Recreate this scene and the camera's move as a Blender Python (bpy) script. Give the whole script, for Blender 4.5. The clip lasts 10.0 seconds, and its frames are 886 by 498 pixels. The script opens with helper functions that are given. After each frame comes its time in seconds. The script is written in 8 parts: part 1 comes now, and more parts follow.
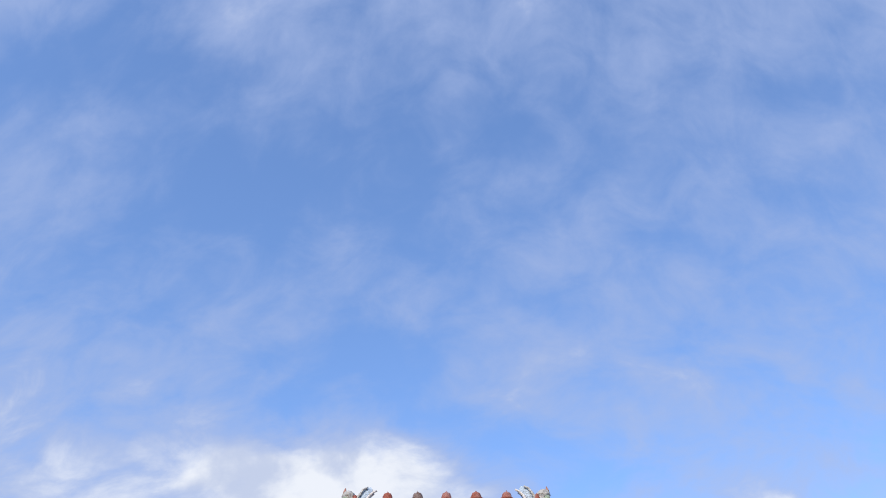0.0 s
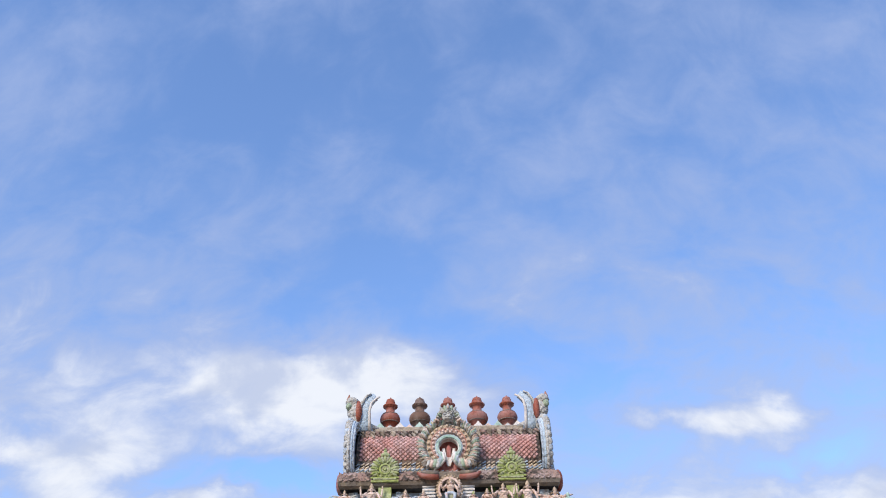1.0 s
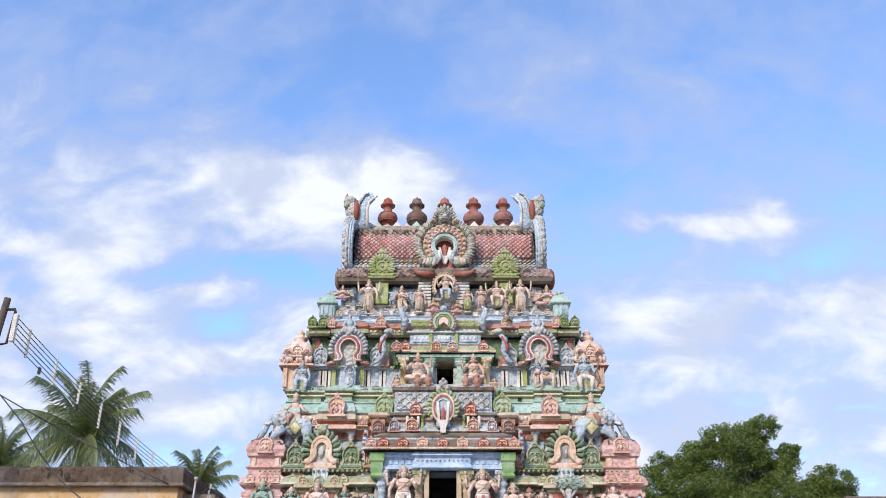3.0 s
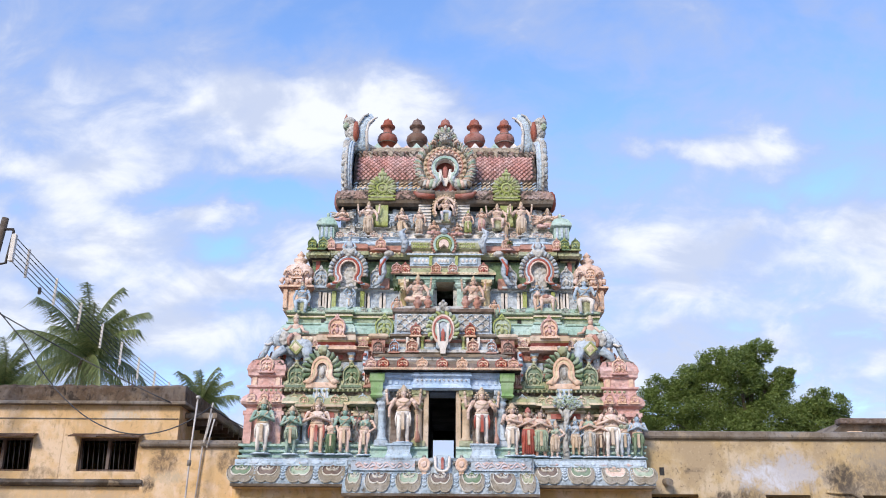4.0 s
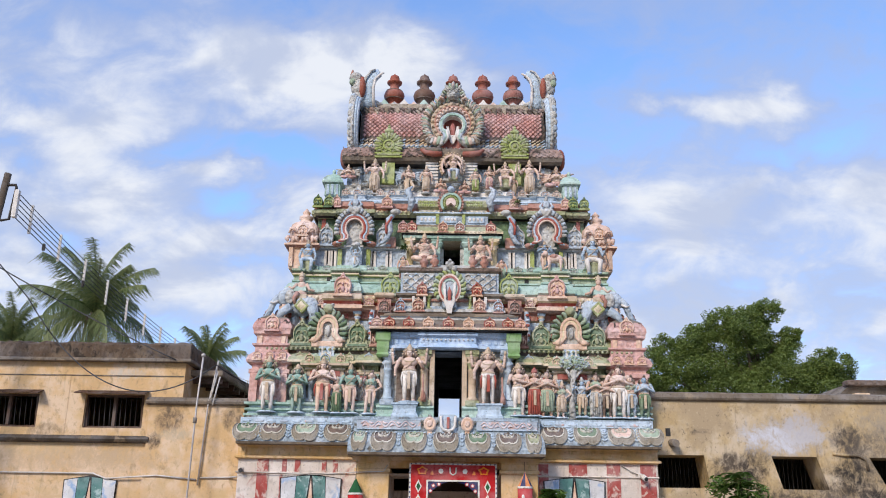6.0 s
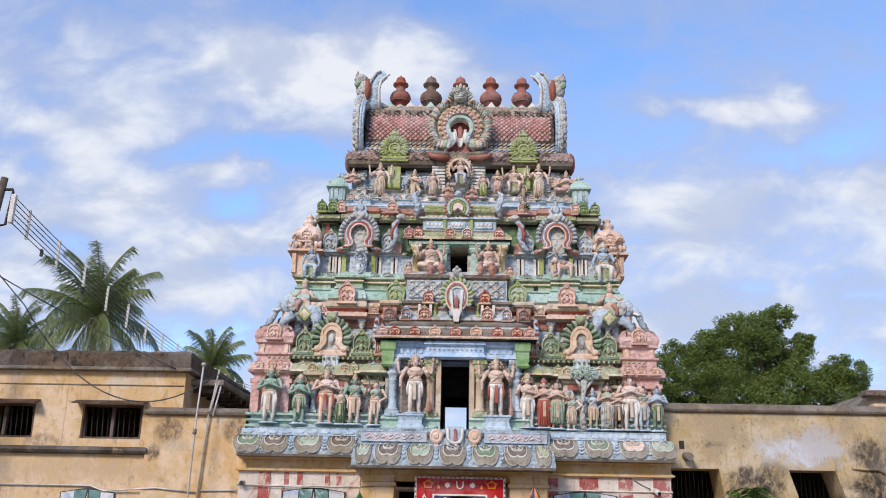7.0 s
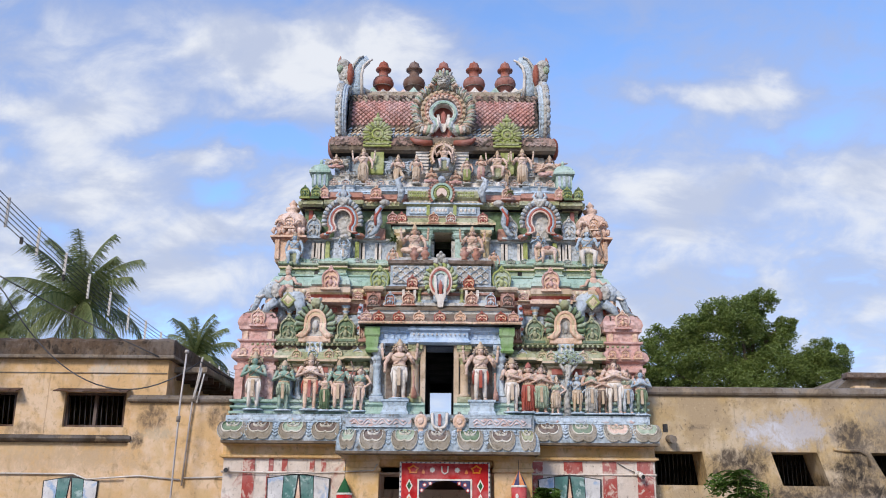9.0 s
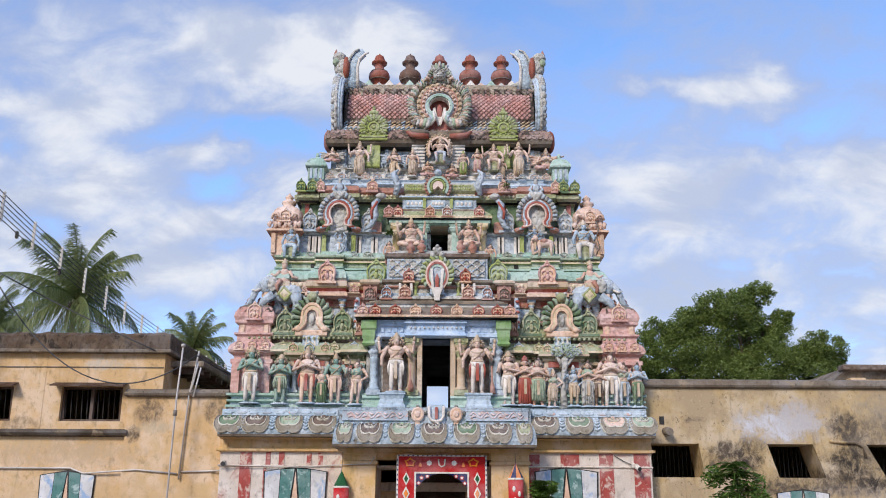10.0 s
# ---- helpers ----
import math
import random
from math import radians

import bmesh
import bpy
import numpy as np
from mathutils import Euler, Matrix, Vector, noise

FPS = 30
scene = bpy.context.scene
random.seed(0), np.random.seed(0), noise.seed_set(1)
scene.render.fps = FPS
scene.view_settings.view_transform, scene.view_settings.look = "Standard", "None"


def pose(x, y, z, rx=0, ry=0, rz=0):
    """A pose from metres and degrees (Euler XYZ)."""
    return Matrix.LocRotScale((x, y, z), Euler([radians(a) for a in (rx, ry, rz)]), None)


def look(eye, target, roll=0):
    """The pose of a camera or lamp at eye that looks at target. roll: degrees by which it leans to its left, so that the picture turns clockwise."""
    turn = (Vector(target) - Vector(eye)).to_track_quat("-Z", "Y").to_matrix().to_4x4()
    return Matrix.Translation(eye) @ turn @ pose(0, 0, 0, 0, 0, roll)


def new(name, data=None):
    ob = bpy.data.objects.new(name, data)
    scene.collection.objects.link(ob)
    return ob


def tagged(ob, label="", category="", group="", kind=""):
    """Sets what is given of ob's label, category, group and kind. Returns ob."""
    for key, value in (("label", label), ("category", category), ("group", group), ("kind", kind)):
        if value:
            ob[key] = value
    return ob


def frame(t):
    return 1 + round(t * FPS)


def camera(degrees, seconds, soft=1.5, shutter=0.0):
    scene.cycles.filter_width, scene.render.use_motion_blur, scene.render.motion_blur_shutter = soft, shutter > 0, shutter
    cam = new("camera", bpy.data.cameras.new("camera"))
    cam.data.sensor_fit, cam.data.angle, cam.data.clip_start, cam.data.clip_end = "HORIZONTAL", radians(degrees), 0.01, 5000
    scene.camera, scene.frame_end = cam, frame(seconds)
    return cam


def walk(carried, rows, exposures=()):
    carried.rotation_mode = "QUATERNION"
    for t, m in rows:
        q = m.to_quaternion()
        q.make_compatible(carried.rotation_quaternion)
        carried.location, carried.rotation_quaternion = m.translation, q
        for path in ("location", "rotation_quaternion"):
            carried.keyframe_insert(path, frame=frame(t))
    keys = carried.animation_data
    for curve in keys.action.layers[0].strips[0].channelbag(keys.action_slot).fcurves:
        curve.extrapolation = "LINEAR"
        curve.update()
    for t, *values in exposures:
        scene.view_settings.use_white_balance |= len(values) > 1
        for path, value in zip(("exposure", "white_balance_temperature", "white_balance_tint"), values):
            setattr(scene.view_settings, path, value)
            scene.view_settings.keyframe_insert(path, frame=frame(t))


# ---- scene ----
cam = camera(52.0, 10.0, soft=1.0)
PATH = [
    (0, (-0.086, -0.826, 1.252), (-0.091, 0.639, 2.613), -0.4),
    (0.5, (-0.055, -0.933, 1.247), (-0.065, 0.601, 2.53), -0.4),
    (1, (-0.023, -0.986, 1.253), (-0.034, 0.61, 2.457), -0.9),
    (1.5, (0.026, -1.015, 1.26), (0.002, 0.633, 2.393), -0.5),
    (2, (0.06, -1.073, 1.238), (0.023, 0.635, 2.278), -0.3),
    (2.5, (0.056, -1.027, 1.252), (0.014, 0.738, 2.19), 0.0),
    (2.7, (0.05, -0.994, 1.25), (0.024, 0.796, 2.142), 0.05),
    (3.8, (0.003, -0.805, 1.227), (-0.005, 1.064, 1.938), 0.2),
    (4, (0.002, -0.783, 1.227), (-0.011, 1.098, 1.907), 0.4),
    (4.5, (0.009, -0.768, 1.237), (-0.008, 1.134, 1.855), 0.5),
    (5, (0.014, -0.768, 1.265), (-0.004, 1.143, 1.857), 0.6),
    (5.5, (-0.008, -0.765, 1.267), (-0.027, 1.147, 1.855), 0.7),
    (7, (-0.029, -0.063, 1.633), (-0.07, 1.847, 2.225), 1.1),
    (7.5, (-0.004, -0.069, 1.637), (-0.044, 1.841, 2.231), 0.8),
    (8, (-0.01, -0.056, 1.659), (-0.035, 1.854, 2.253), 0.4),
    (8.5, (0.006, -0.024, 1.626), (-0.01, 1.89, 2.207), 0.4),
    (9, (-0.008, -0.017, 1.612), (-0.015, 1.902, 2.177), 0.5),
    (9.5, (0.027, -0.007, 1.611), (0.02, 1.914, 2.168), 0.5),
    (10, (0.002, 0.0, 1.6), (0.002, 1.922, 2.152), 0.3),
]
walk(cam, [(t, look(eye, target, roll)) for t, eye, target, roll in PATH], [(0, 0.0), (1.5, 0.05), (2.2, 0.15), (4.0, 0.15), (4.6, 0.05), (5.5, -0.03), (8, -0.07), (10, -0.1)])

# ---- world, sun ----
SUN_EL, SUN_AZ = 34.0, -152.0     # degrees; azimuth from +y, clockwise seen from above
world = bpy.data.worlds.new("world")
scene.world = world
world.use_nodes = True


def sky_nodes(nt):
    """Blue sky with broken cloud: a sky texture, veiled and whitened by layered noise in the sky's own directions."""
    N, L = nt.nodes, nt.links
    N.clear()

    def m(op, a, b=None, c=None, clamp=False):
        n = N.new("ShaderNodeMath")
        n.operation, n.use_clamp = op, clamp
        for s, v in zip(n.inputs, (a, b, c)):
            if v is None:
                continue
            if isinstance(v, (int, float)):
                s.default_value = v
            else:
                L.new(v, s)
        return n.outputs[0]

    out = N.new("ShaderNodeOutputWorld")
    bg = N.new("ShaderNodeBackground")
    L.new(bg.outputs[0], out.inputs[0])
    sky = N.new("ShaderNodeTexSky")
    sky.sky_type, sky.sun_disc = "NISHITA", False
    sky.sun_elevation, sky.sun_rotation = radians(SUN_EL), radians(SUN_AZ)
    sky.air_density, sky.dust_density, sky.ozone_density = 1.0, 0.6, 2.0
    tc = N.new("ShaderNodeTexCoord")
    sep = N.new("ShaderNodeSeparateXYZ")
    L.new(tc.outputs["Generated"], sep.inputs[0])
    x, y, z = sep.outputs
    ahead = m("MAXIMUM", m("ABSOLUTE", y), 0.12)
    u, v = m("DIVIDE", x, ahead), m("DIVIDE", z, ahead)

    def vec(a, b, c):
        n = N.new("ShaderNodeCombineXYZ")
        for s, w in zip(n.inputs, (a, b, c)):
            if isinstance(w, (int, float)):
                s.default_value = w
            else:
                L.new(w, s)
        return n.outputs[0]

    def noise_at(p, scale, detail, rough, distort=0.0):
        n = N.new("ShaderNodeTexNoise")
        n.inputs["Scale"].default_value = scale
        n.inputs["Detail"].default_value = detail
        n.inputs["Roughness"].default_value = rough
        n.inputs["Distortion"].default_value = distort
        L.new(p, n.inputs["Vector"])
        return n.outputs[0]

    def step(val, lo, hi, to=1.0):
        n = N.new("ShaderNodeMapRange")
        n.interpolation_type = "SMOOTHSTEP"
        L.new(val, n.inputs[0])
        n.inputs[1].default_value, n.inputs[2].default_value, n.inputs[4].default_value = lo, hi, to
        return n.outputs[0]

    # ragged edges: the sheet on which the clouds lie is itself stirred by noise
    el = m("ARCTANGENT", v)
    sheet = vec(u, v, 0.0)

    def vmath(op, a, b):
        n = N.new("ShaderNodeVectorMath")
        n.operation = op
        for s_, w in zip(n.inputs, (a, b)):
            if isinstance(w, tuple):
                s_.default_value = w
            else:
                L.new(w, s_)
        return n.outputs["Value"] if op == "DOT_PRODUCT" else n.outputs[0]

    def stir(p, scale, detail, amount):
        n = N.new("ShaderNodeTexNoise")
        n.inputs["Scale"].default_value, n.inputs["Detail"].default_value, n.inputs["Roughness"].default_value = scale, detail, 0.6
        L.new(p, n.inputs["Vector"])
        return vmath("MULTIPLY", vmath("SUBTRACT", n.outputs["Color"], (0.5, 0.5, 0.5)), amount)

    low = vec(m("MULTIPLY_ADD", el, 0.3, u), m("MULTIPLY", el, 1.9), 5.3)
    stirred = vmath("ADD", sheet, vmath("ADD", stir(low, 5.0, 3, (0.12, 0.05, 0.0)), stir(low, 17.0, 6, (0.07, 0.035, 0.0))))
    big = noise_at(low, 2.6, 6, 0.55, 0.3)
    fine = noise_at(vec(m("MULTIPLY_ADD", el, -0.25, u), m("MULTIPLY", el, 1.7), 9.1), 9.0, 10, 0.58, 0.35)
    field = m("ADD", m("MULTIPLY_ADD", m("SUBTRACT", big, 0.5), 0.9, HAZE), m("MULTIPLY", m("SUBTRACT", fine, 0.5), m("MAXIMUM", m("SUBTRACT", 2.3, m("MULTIPLY", el, 1.75)), 0.75)))
    for group_, sign in ((CLOUDS, 0.85), (CLEAR, -1.15)):
        for cu, cv, ru, rv, amount in group_:
            d = vmath("MULTIPLY", vmath("SUBTRACT", stirred, (cu, cv, 0.0)), (0.85 / ru, 0.85 / rv, 0.0))
            field = m("MULTIPLY_ADD", m("POWER", 0.3679, vmath("DOT_PRODUCT", d, d)), amount * sign, field)
    # thin haze low over the eastern side
    field = m("ADD", field, m("MULTIPLY", m("MULTIPLY", step(u, 0.05, 0.32), m("SUBTRACT", 1.0, step(v, 0.26, 0.6))), 0.26))
    field = m("ADD", field, m("MULTIPLY", m("SUBTRACT", 1.0, step(v, 0.4, 0.85)), m("SUBTRACT", 0.28, step(u, -0.1, 0.25, 0.14))))
    veil, white = step(field, -0.12, 0.6), step(field, 0.36, 1.0)
    base = N.new("ShaderNodeMix")
    base.data_type = "RGBA"
    L.new(m("MULTIPLY", veil, 0.85), base.inputs[0])
    tint = N.new("ShaderNodeMix")
    tint.data_type, tint.blend_type = "RGBA", "MULTIPLY"
    tint.inputs[0].default_value = 1.0
    L.new(sky.outputs[0], tint.inputs[6])
    tint.inputs[7].default_value = SKY_TINT
    L.new(tint.outputs[2], base.inputs[6])
    # thin cloud is paler low down, where more of it lies along the line of sight
    film_ = N.new("ShaderNodeMix")
    film_.data_type = "RGBA"
    L.new(step(v, 0.3, 0.85), film_.inputs[0])
    film_.inputs[6].default_value, film_.inputs[7].default_value = VEIL_LOW, VEIL
    L.new(film_.outputs[2], base.inputs[7])
    top = N.new("ShaderNodeMix")
    top.data_type = "RGBA"
    L.new(m("MULTIPLY", white, 0.9), top.inputs[0])
    L.new(base.outputs[2], top.inputs[6])
    shade = N.new("ShaderNodeMix")
    shade.data_type = "RGBA"
    L.new(step(noise_at(vec(m("MULTIPLY_ADD", el, 0.3, u), m("MULTIPLY", el, 1.9), 1.3), 7.0, 6, 0.55, 0.3), 0.42, 0.62), shade.inputs[0])
    shade.inputs[6].default_value, shade.inputs[7].default_value = CLOUD, CLOUD_SHADE
    L.new(shade.outputs[2], top.inputs[7])
    L.new(top.outputs[2], bg.inputs[0])
    bg.inputs[1].default_value = SKY_STRENGTH


# banks of cloud and clear gaps: direction (across, up), breadth, height, amount
CLOUDS = [(0.31, 0.494, 0.08, 0.017, 0.50), (0.38, 0.494, 0.04, 0.019, 0.55), (0.31, 0.360, 0.15, 0.023, 0.20), (0.50, 0.381, 0.06, 0.021, 0.22), (-0.21, 0.528, 0.07, 0.046, 0.42), (-0.11, 0.551, 0.11, 0.031, 0.45), (-0.15, 0.446, 0.06, 0.021, 0.30), (-0.29, 0.410, 0.04, 0.014, 0.60), (-0.51, 0.470, 0.03, 0.016, 0.50), (-0.42, 0.449, 0.09, 0.033, 0.30), (-0.43, 0.378, 0.13, 0.024, 0.30), (-0.46, 0.346, 0.08, 0.018, 0.35), (-0.30, 0.318, 0.07, 0.021, 0.50), (-0.20, 0.363, 0.06, 0.020, 0.35), (-0.31, 0.268, 0.13, 0.027, 0.40), (-0.43, 0.261, 0.10, 0.040, 0.30), (-0.15, 0.542, 0.12, 0.049, 0.50), (-0.30, 0.585, 0.08, 0.034, 0.25), (-0.43, 1.526, 0.07, 0.101, 0.22), (-0.56, 1.233, 0.08, 0.047, 0.20)]
CLEAR = [(-0.21, 0.431, 0.07, 0.016, 0.50), (-0.33, 0.431, 0.04, 0.015, 0.30), (-0.25, 0.363, 0.04, 0.018, 0.55), (-0.36, 0.413, 0.03, 0.012, 0.25), (-0.45, 0.318, 0.05, 0.010, 0.20), (-0.23, 0.301, 0.03, 0.015, 0.20), (0.17, 0.494, 0.06, 0.045, 0.25), (0.46, 0.438, 0.07, 0.019, 0.30), (0.16, 0.563, 0.08, 0.039, 0.15), (-0.17, 0.420, 0.05, 0.029, 0.35), (-0.20, 0.643, 0.06, 0.036, 0.25), (0.06, 0.588, 0.09, 0.034, 0.20), (0.14, 1.192, 0.25, 0.142, 0.35), (-0.28, 1.067, 0.15, 0.112, 0.35), (-0.11, 0.722, 0.09, 0.058, 0.35), (-0.70, 1.407, 0.21, 0.131, 0.30), (0.05, 0.617, 0.09, 0.034, 0.20), (0.61, 1.283, 0.12, 0.049, 0.15), (0.43, 0.295, 0.13, 0.041, 0.12)]
HAZE = 0.24
SKY_TINT = (1.6, 1.8, 2.15, 1)
VEIL = (2.75, 3.5, 5.6, 1)
VEIL_LOW = (3.25, 3.9, 5.75, 1)
CLOUD = (6.5, 6.7, 7.1, 1)
CLOUD_SHADE = (4.1, 4.6, 5.9, 1)
SKY_STRENGTH = 0.14
sky_nodes(world.node_tree)

sun = new("sun", bpy.data.lights.new("sun", "SUN"))
sun.data.energy, sun.data.angle, sun.data.color = 3.0, radians(14), (1.0, 0.885, 0.765)
a, e = radians(SUN_AZ), radians(SUN_EL)
sun.matrix_world = look((math.sin(a) * math.cos(e) * 60, math.cos(a) * math.cos(e) * 60, math.sin(e) * 60), (0, 0, 0))

# ---- materials ----


def lin(c):
    return tuple((v / 12.92 if v <= 0.04045 else ((v + 0.055) / 1.055) ** 2.4) for v in c)


def weathered(name, rgb, grime=0.5, rough=0.8, bump=0.45, stain=None, patch=None, metal=0.0, scale=1.0, random_shade=0.0, carve=0.0, spots=()):
    """Painted plaster, stone or metal: mottled, streaked by rain, with dark mould and a fine grain. rgb in display values."""
    mat = bpy.data.materials.new(name)
    mat.use_nodes = True
    nt = mat.node_tree
    N, L = nt.nodes, nt.links
    bsdf = next(n for n in N if n.type == "BSDF_PRINCIPLED")
    geo = N.new("ShaderNodeNewGeometry")

    def tex(sx, sy, sz, detail, rough_, dist=0.0):
        mp = N.new("ShaderNodeMapping")
        mp.inputs["Scale"].default_value = (sx * scale, sy * scale, sz * scale)
        L.new(geo.outputs["Position"], mp.inputs["Vector"])
        n = N.new("ShaderNodeTexNoise")
        n.inputs["Scale"].default_value = 1.0
        n.inputs["Detail"].default_value = detail
        n.inputs["Roughness"].default_value = rough_
        n.inputs["Distortion"].default_value = dist
        L.new(mp.outputs[0], n.inputs["Vector"])
        return n.outputs[0]

    def step(val, lo, hi, to=1.0):
        n = N.new("ShaderNodeMapRange")
        n.interpolation_type = "SMOOTHSTEP"
        L.new(val, n.inputs[0])
        n.inputs[1].default_value, n.inputs[2].default_value, n.inputs[4].default_value = lo, hi, to
        return n.outputs[0]

    def mix(fac, a, b):
        n = N.new("ShaderNodeMix")
        n.data_type = "RGBA"
        L.new(fac, n.inputs[0])
        for s, v in ((n.inputs[6], a), (n.inputs[7], b)):
            if isinstance(v, tuple):
                s.default_value = (*v[:3], 1)
            else:
                L.new(v, s)
        return n.outputs[2]

    c = lin(rgb)
    grey = sum(c) / 3
    faded = tuple(min(0.85, v * 0.8 + grey * 0.35 + 0.06) for v in c)
    deep = tuple(v * 0.55 for v in c)
    col = mix(step(tex(1.7, 1.7, 1.7, 5, 0.6), 0.4, 0.65), c, faded)
    col = mix(step(tex(7, 7, 5, 6, 0.65, 0.4), 0.5, 0.72, 0.7), col, deep)
    if patch:
        for colour, sc, lo, hi in patch:
            col = mix(step(tex(sc, sc, sc * 0.9, 7, 0.62, 0.6), lo, hi), col, lin(colour))
    dark = stain or (0.17, 0.155, 0.14)
    col = mix(step(tex(5.5, 5.5, 0.75, 5, 0.6, 0.2), 0.56, 0.78, 0.75 * grime), col, lin(dark))
    col = mix(step(tex(15, 15, 11, 5, 0.75), 0.56, 0.70, 0.85 * grime), col, lin(dark))
    col = mix(step(tex(22, 22, 18, 3, 0.6), 0.58, 0.68, 0.5 * grime), col, faded)
    for px, pz, rx, rz, colour, most in spots:
        sp = N.new("ShaderNodeSeparateXYZ")
        L.new(geo.outputs["Position"], sp.inputs[0])

        def ma(op, a, b):
            n = N.new("ShaderNodeMath")
            n.operation = op
            for s, v in zip(n.inputs, (a, b)):
                if isinstance(v, (int, float)):
                    s.default_value = v
                else:
                    L.new(v, s)
            return n.outputs[0]
        d = ma("ADD", ma("POWER", ma("ABSOLUTE", ma("DIVIDE", ma("SUBTRACT", sp.outputs[0], px), rx), 0.0), 2.0), ma("POWER", ma("ABSOLUTE", ma("DIVIDE", ma("SUBTRACT", sp.outputs[2], pz), rz), 0.0), 2.0))
        ragged = tex(3.4, 3.4, 2.6, 10, 0.74, 0.8)
        grain = step(tex(9.0, 9.0, 6.5, 8, 0.72, 0.6), 0.36, 0.60)
        cover = step(ma("SUBTRACT", ma("MULTIPLY", ragged, 4.6), ma("MULTIPLY", d, 1.1)), 0.9, 2.3, most)
        col = mix(ma("MULTIPLY", cover, ma("ADD", ma("MULTIPLY", grain, 0.65), 0.35)), col, lin(colour))
    if random_shade:
        info = N.new("ShaderNodeObjectInfo")
        col = mix(step(info.outputs["Random"], 0.2, 1.0, random_shade), col, lin(dark))
    L.new(col, bsdf.inputs["Base Color"])
    bsdf.inputs["Roughness"].default_value = rough
    bsdf.inputs["Metallic"].default_value = metal
    bsdf.inputs["Specular IOR Level"].default_value = 0.3
    if bump:
        b = N.new("ShaderNodeBump")
        b.inputs["Strength"].default_value = bump
        b.inputs["Distance"].default_value = 0.02
        L.new(tex(28, 28, 28, 6, 0.7), b.inputs["Height"])
        L.new(b.outputs[0], bsdf.inputs["Normal"])
        if carve:
            vo = N.new("ShaderNodeTexVoronoi")
            vo.feature, vo.inputs["Scale"].default_value = "SMOOTH_F1", 11.0
            L.new(geo.outputs["Position"], vo.inputs["Vector"])
            b2 = N.new("ShaderNodeBump")
            b2.inputs["Strength"].default_value, b2.inputs["Distance"].default_value = min(1.0, carve * 1.5), 0.07
            L.new(vo.outputs["Distance"], b2.inputs["Height"])
            L.new(b2.outputs[0], b.inputs["Normal"])
    return mat


def leaf(name, rgb, rgb2, rough=0.45):
    mat = bpy.data.materials.new(name)
    mat.use_nodes = True
    N, L = mat.node_tree.nodes, mat.node_tree.links
    bsdf = next(n for n in N if n.type == "BSDF_PRINCIPLED")
    geo = N.new("ShaderNodeNewGeometry")
    n = N.new("ShaderNodeMix")
    n.data_type = "RGBA"
    L.new(geo.outputs["Random Per Island"], n.inputs[0])
    n.inputs[6].default_value, n.inputs[7].default_value = (*rgb, 1), (*rgb2, 1)
    L.new(n.outputs[2], bsdf.inputs["Base Color"])
    bsdf.inputs["Roughness"].default_value = rough
    bsdf.inputs["Specular IOR Level"].default_value = 0.3
    tr = N.new("ShaderNodeBsdfTranslucent")
    L.new(n.outputs[2], tr.inputs[0])
    mx = N.new("ShaderNodeMixShader")
    mx.inputs[0].default_value = 0.25
    L.new(bsdf.outputs[0], mx.inputs[1])
    L.new(tr.outputs[0], mx.inputs[2])
    out = next(n for n in N if n.type == "OUTPUT_MATERIAL")
    L.new(mx.outputs[0], out.inputs[0])
    return mat


PINK = weathered("pink_paint", (0.81, 0.64, 0.60), 0.7, carve=0.35)
PEACH = weathered("peach_paint", (0.86, 0.72, 0.61), 0.65, carve=0.2)
MINT = weathered("mint_paint", (0.62, 0.73, 0.67), 0.75, carve=0.25)
SAGE = weathered("sage_paint", (0.63, 0.69, 0.59), 0.75, carve=0.35)
OLIVE = weathered("olive_paint", (0.62, 0.63, 0.47), 0.8, carve=0.5)
LIME = weathered("lime_paint", (0.62, 0.66, 0.38), 0.65, carve=0.3)
LEAF_GREEN = weathered("green_paint", (0.42, 0.51, 0.38), 0.75, carve=0.3)
SKY_BLUE = weathered("blue_paint", (0.69, 0.76, 0.81), 0.8, carve=0.3)
STEEL = weathered("steel_blue_paint", (0.66, 0.71, 0.75), 0.8, carve=0.5)
GREY = weathered("grey_plaster", (0.71, 0.70, 0.67), 0.85, carve=0.6)
CREAM = weathered("cream_paint", (0.84, 0.77, 0.63), 0.7)
WHITE = weathered("white_paint", (0.84, 0.81, 0.77), 0.6)
RED = weathered("red_paint", (0.66, 0.33, 0.27), 0.6)
BRICK = weathered("rust_paint", (0.69, 0.50, 0.43), 0.7, carve=0.3)
BROWN = weathered("brown_paint", (0.45, 0.38, 0.33), 0.9, carve=0.5)
YELLOW = weathered("yellow_paint", (0.74, 0.65, 0.45), 0.6)
OCHRE = weathered("ochre_limewash", (0.84, 0.69, 0.46), 0.35)
TAN = weathered("tan_paint", (0.77, 0.68, 0.57), 0.75)
SKIN = weathered("flesh_paint", (0.80, 0.65, 0.56), 0.75, patch=[((0.80, 0.74, 0.68), 9.0, 0.52, 0.66)])
SKIN_PALE = weathered("pale_flesh_paint", (0.85, 0.74, 0.67), 0.7, patch=[((0.80, 0.66, 0.60), 7.0, 0.54, 0.68)])
SKIN_GREEN = weathered("green_flesh_paint", (0.54, 0.66, 0.60), 0.75, patch=[((0.76, 0.75, 0.68), 9.0, 0.54, 0.68)])
SKIN_BLUE = weathered("blue_flesh_paint", (0.60, 0.69, 0.76), 0.75, patch=[((0.78, 0.77, 0.75), 9.0, 0.54, 0.68)])
# black paint and pupils; also stands for shade in holes, passages, soffits
DARK = weathered("black_paint_and_recess_shade", (0.10, 0.09, 0.085), 0.3)
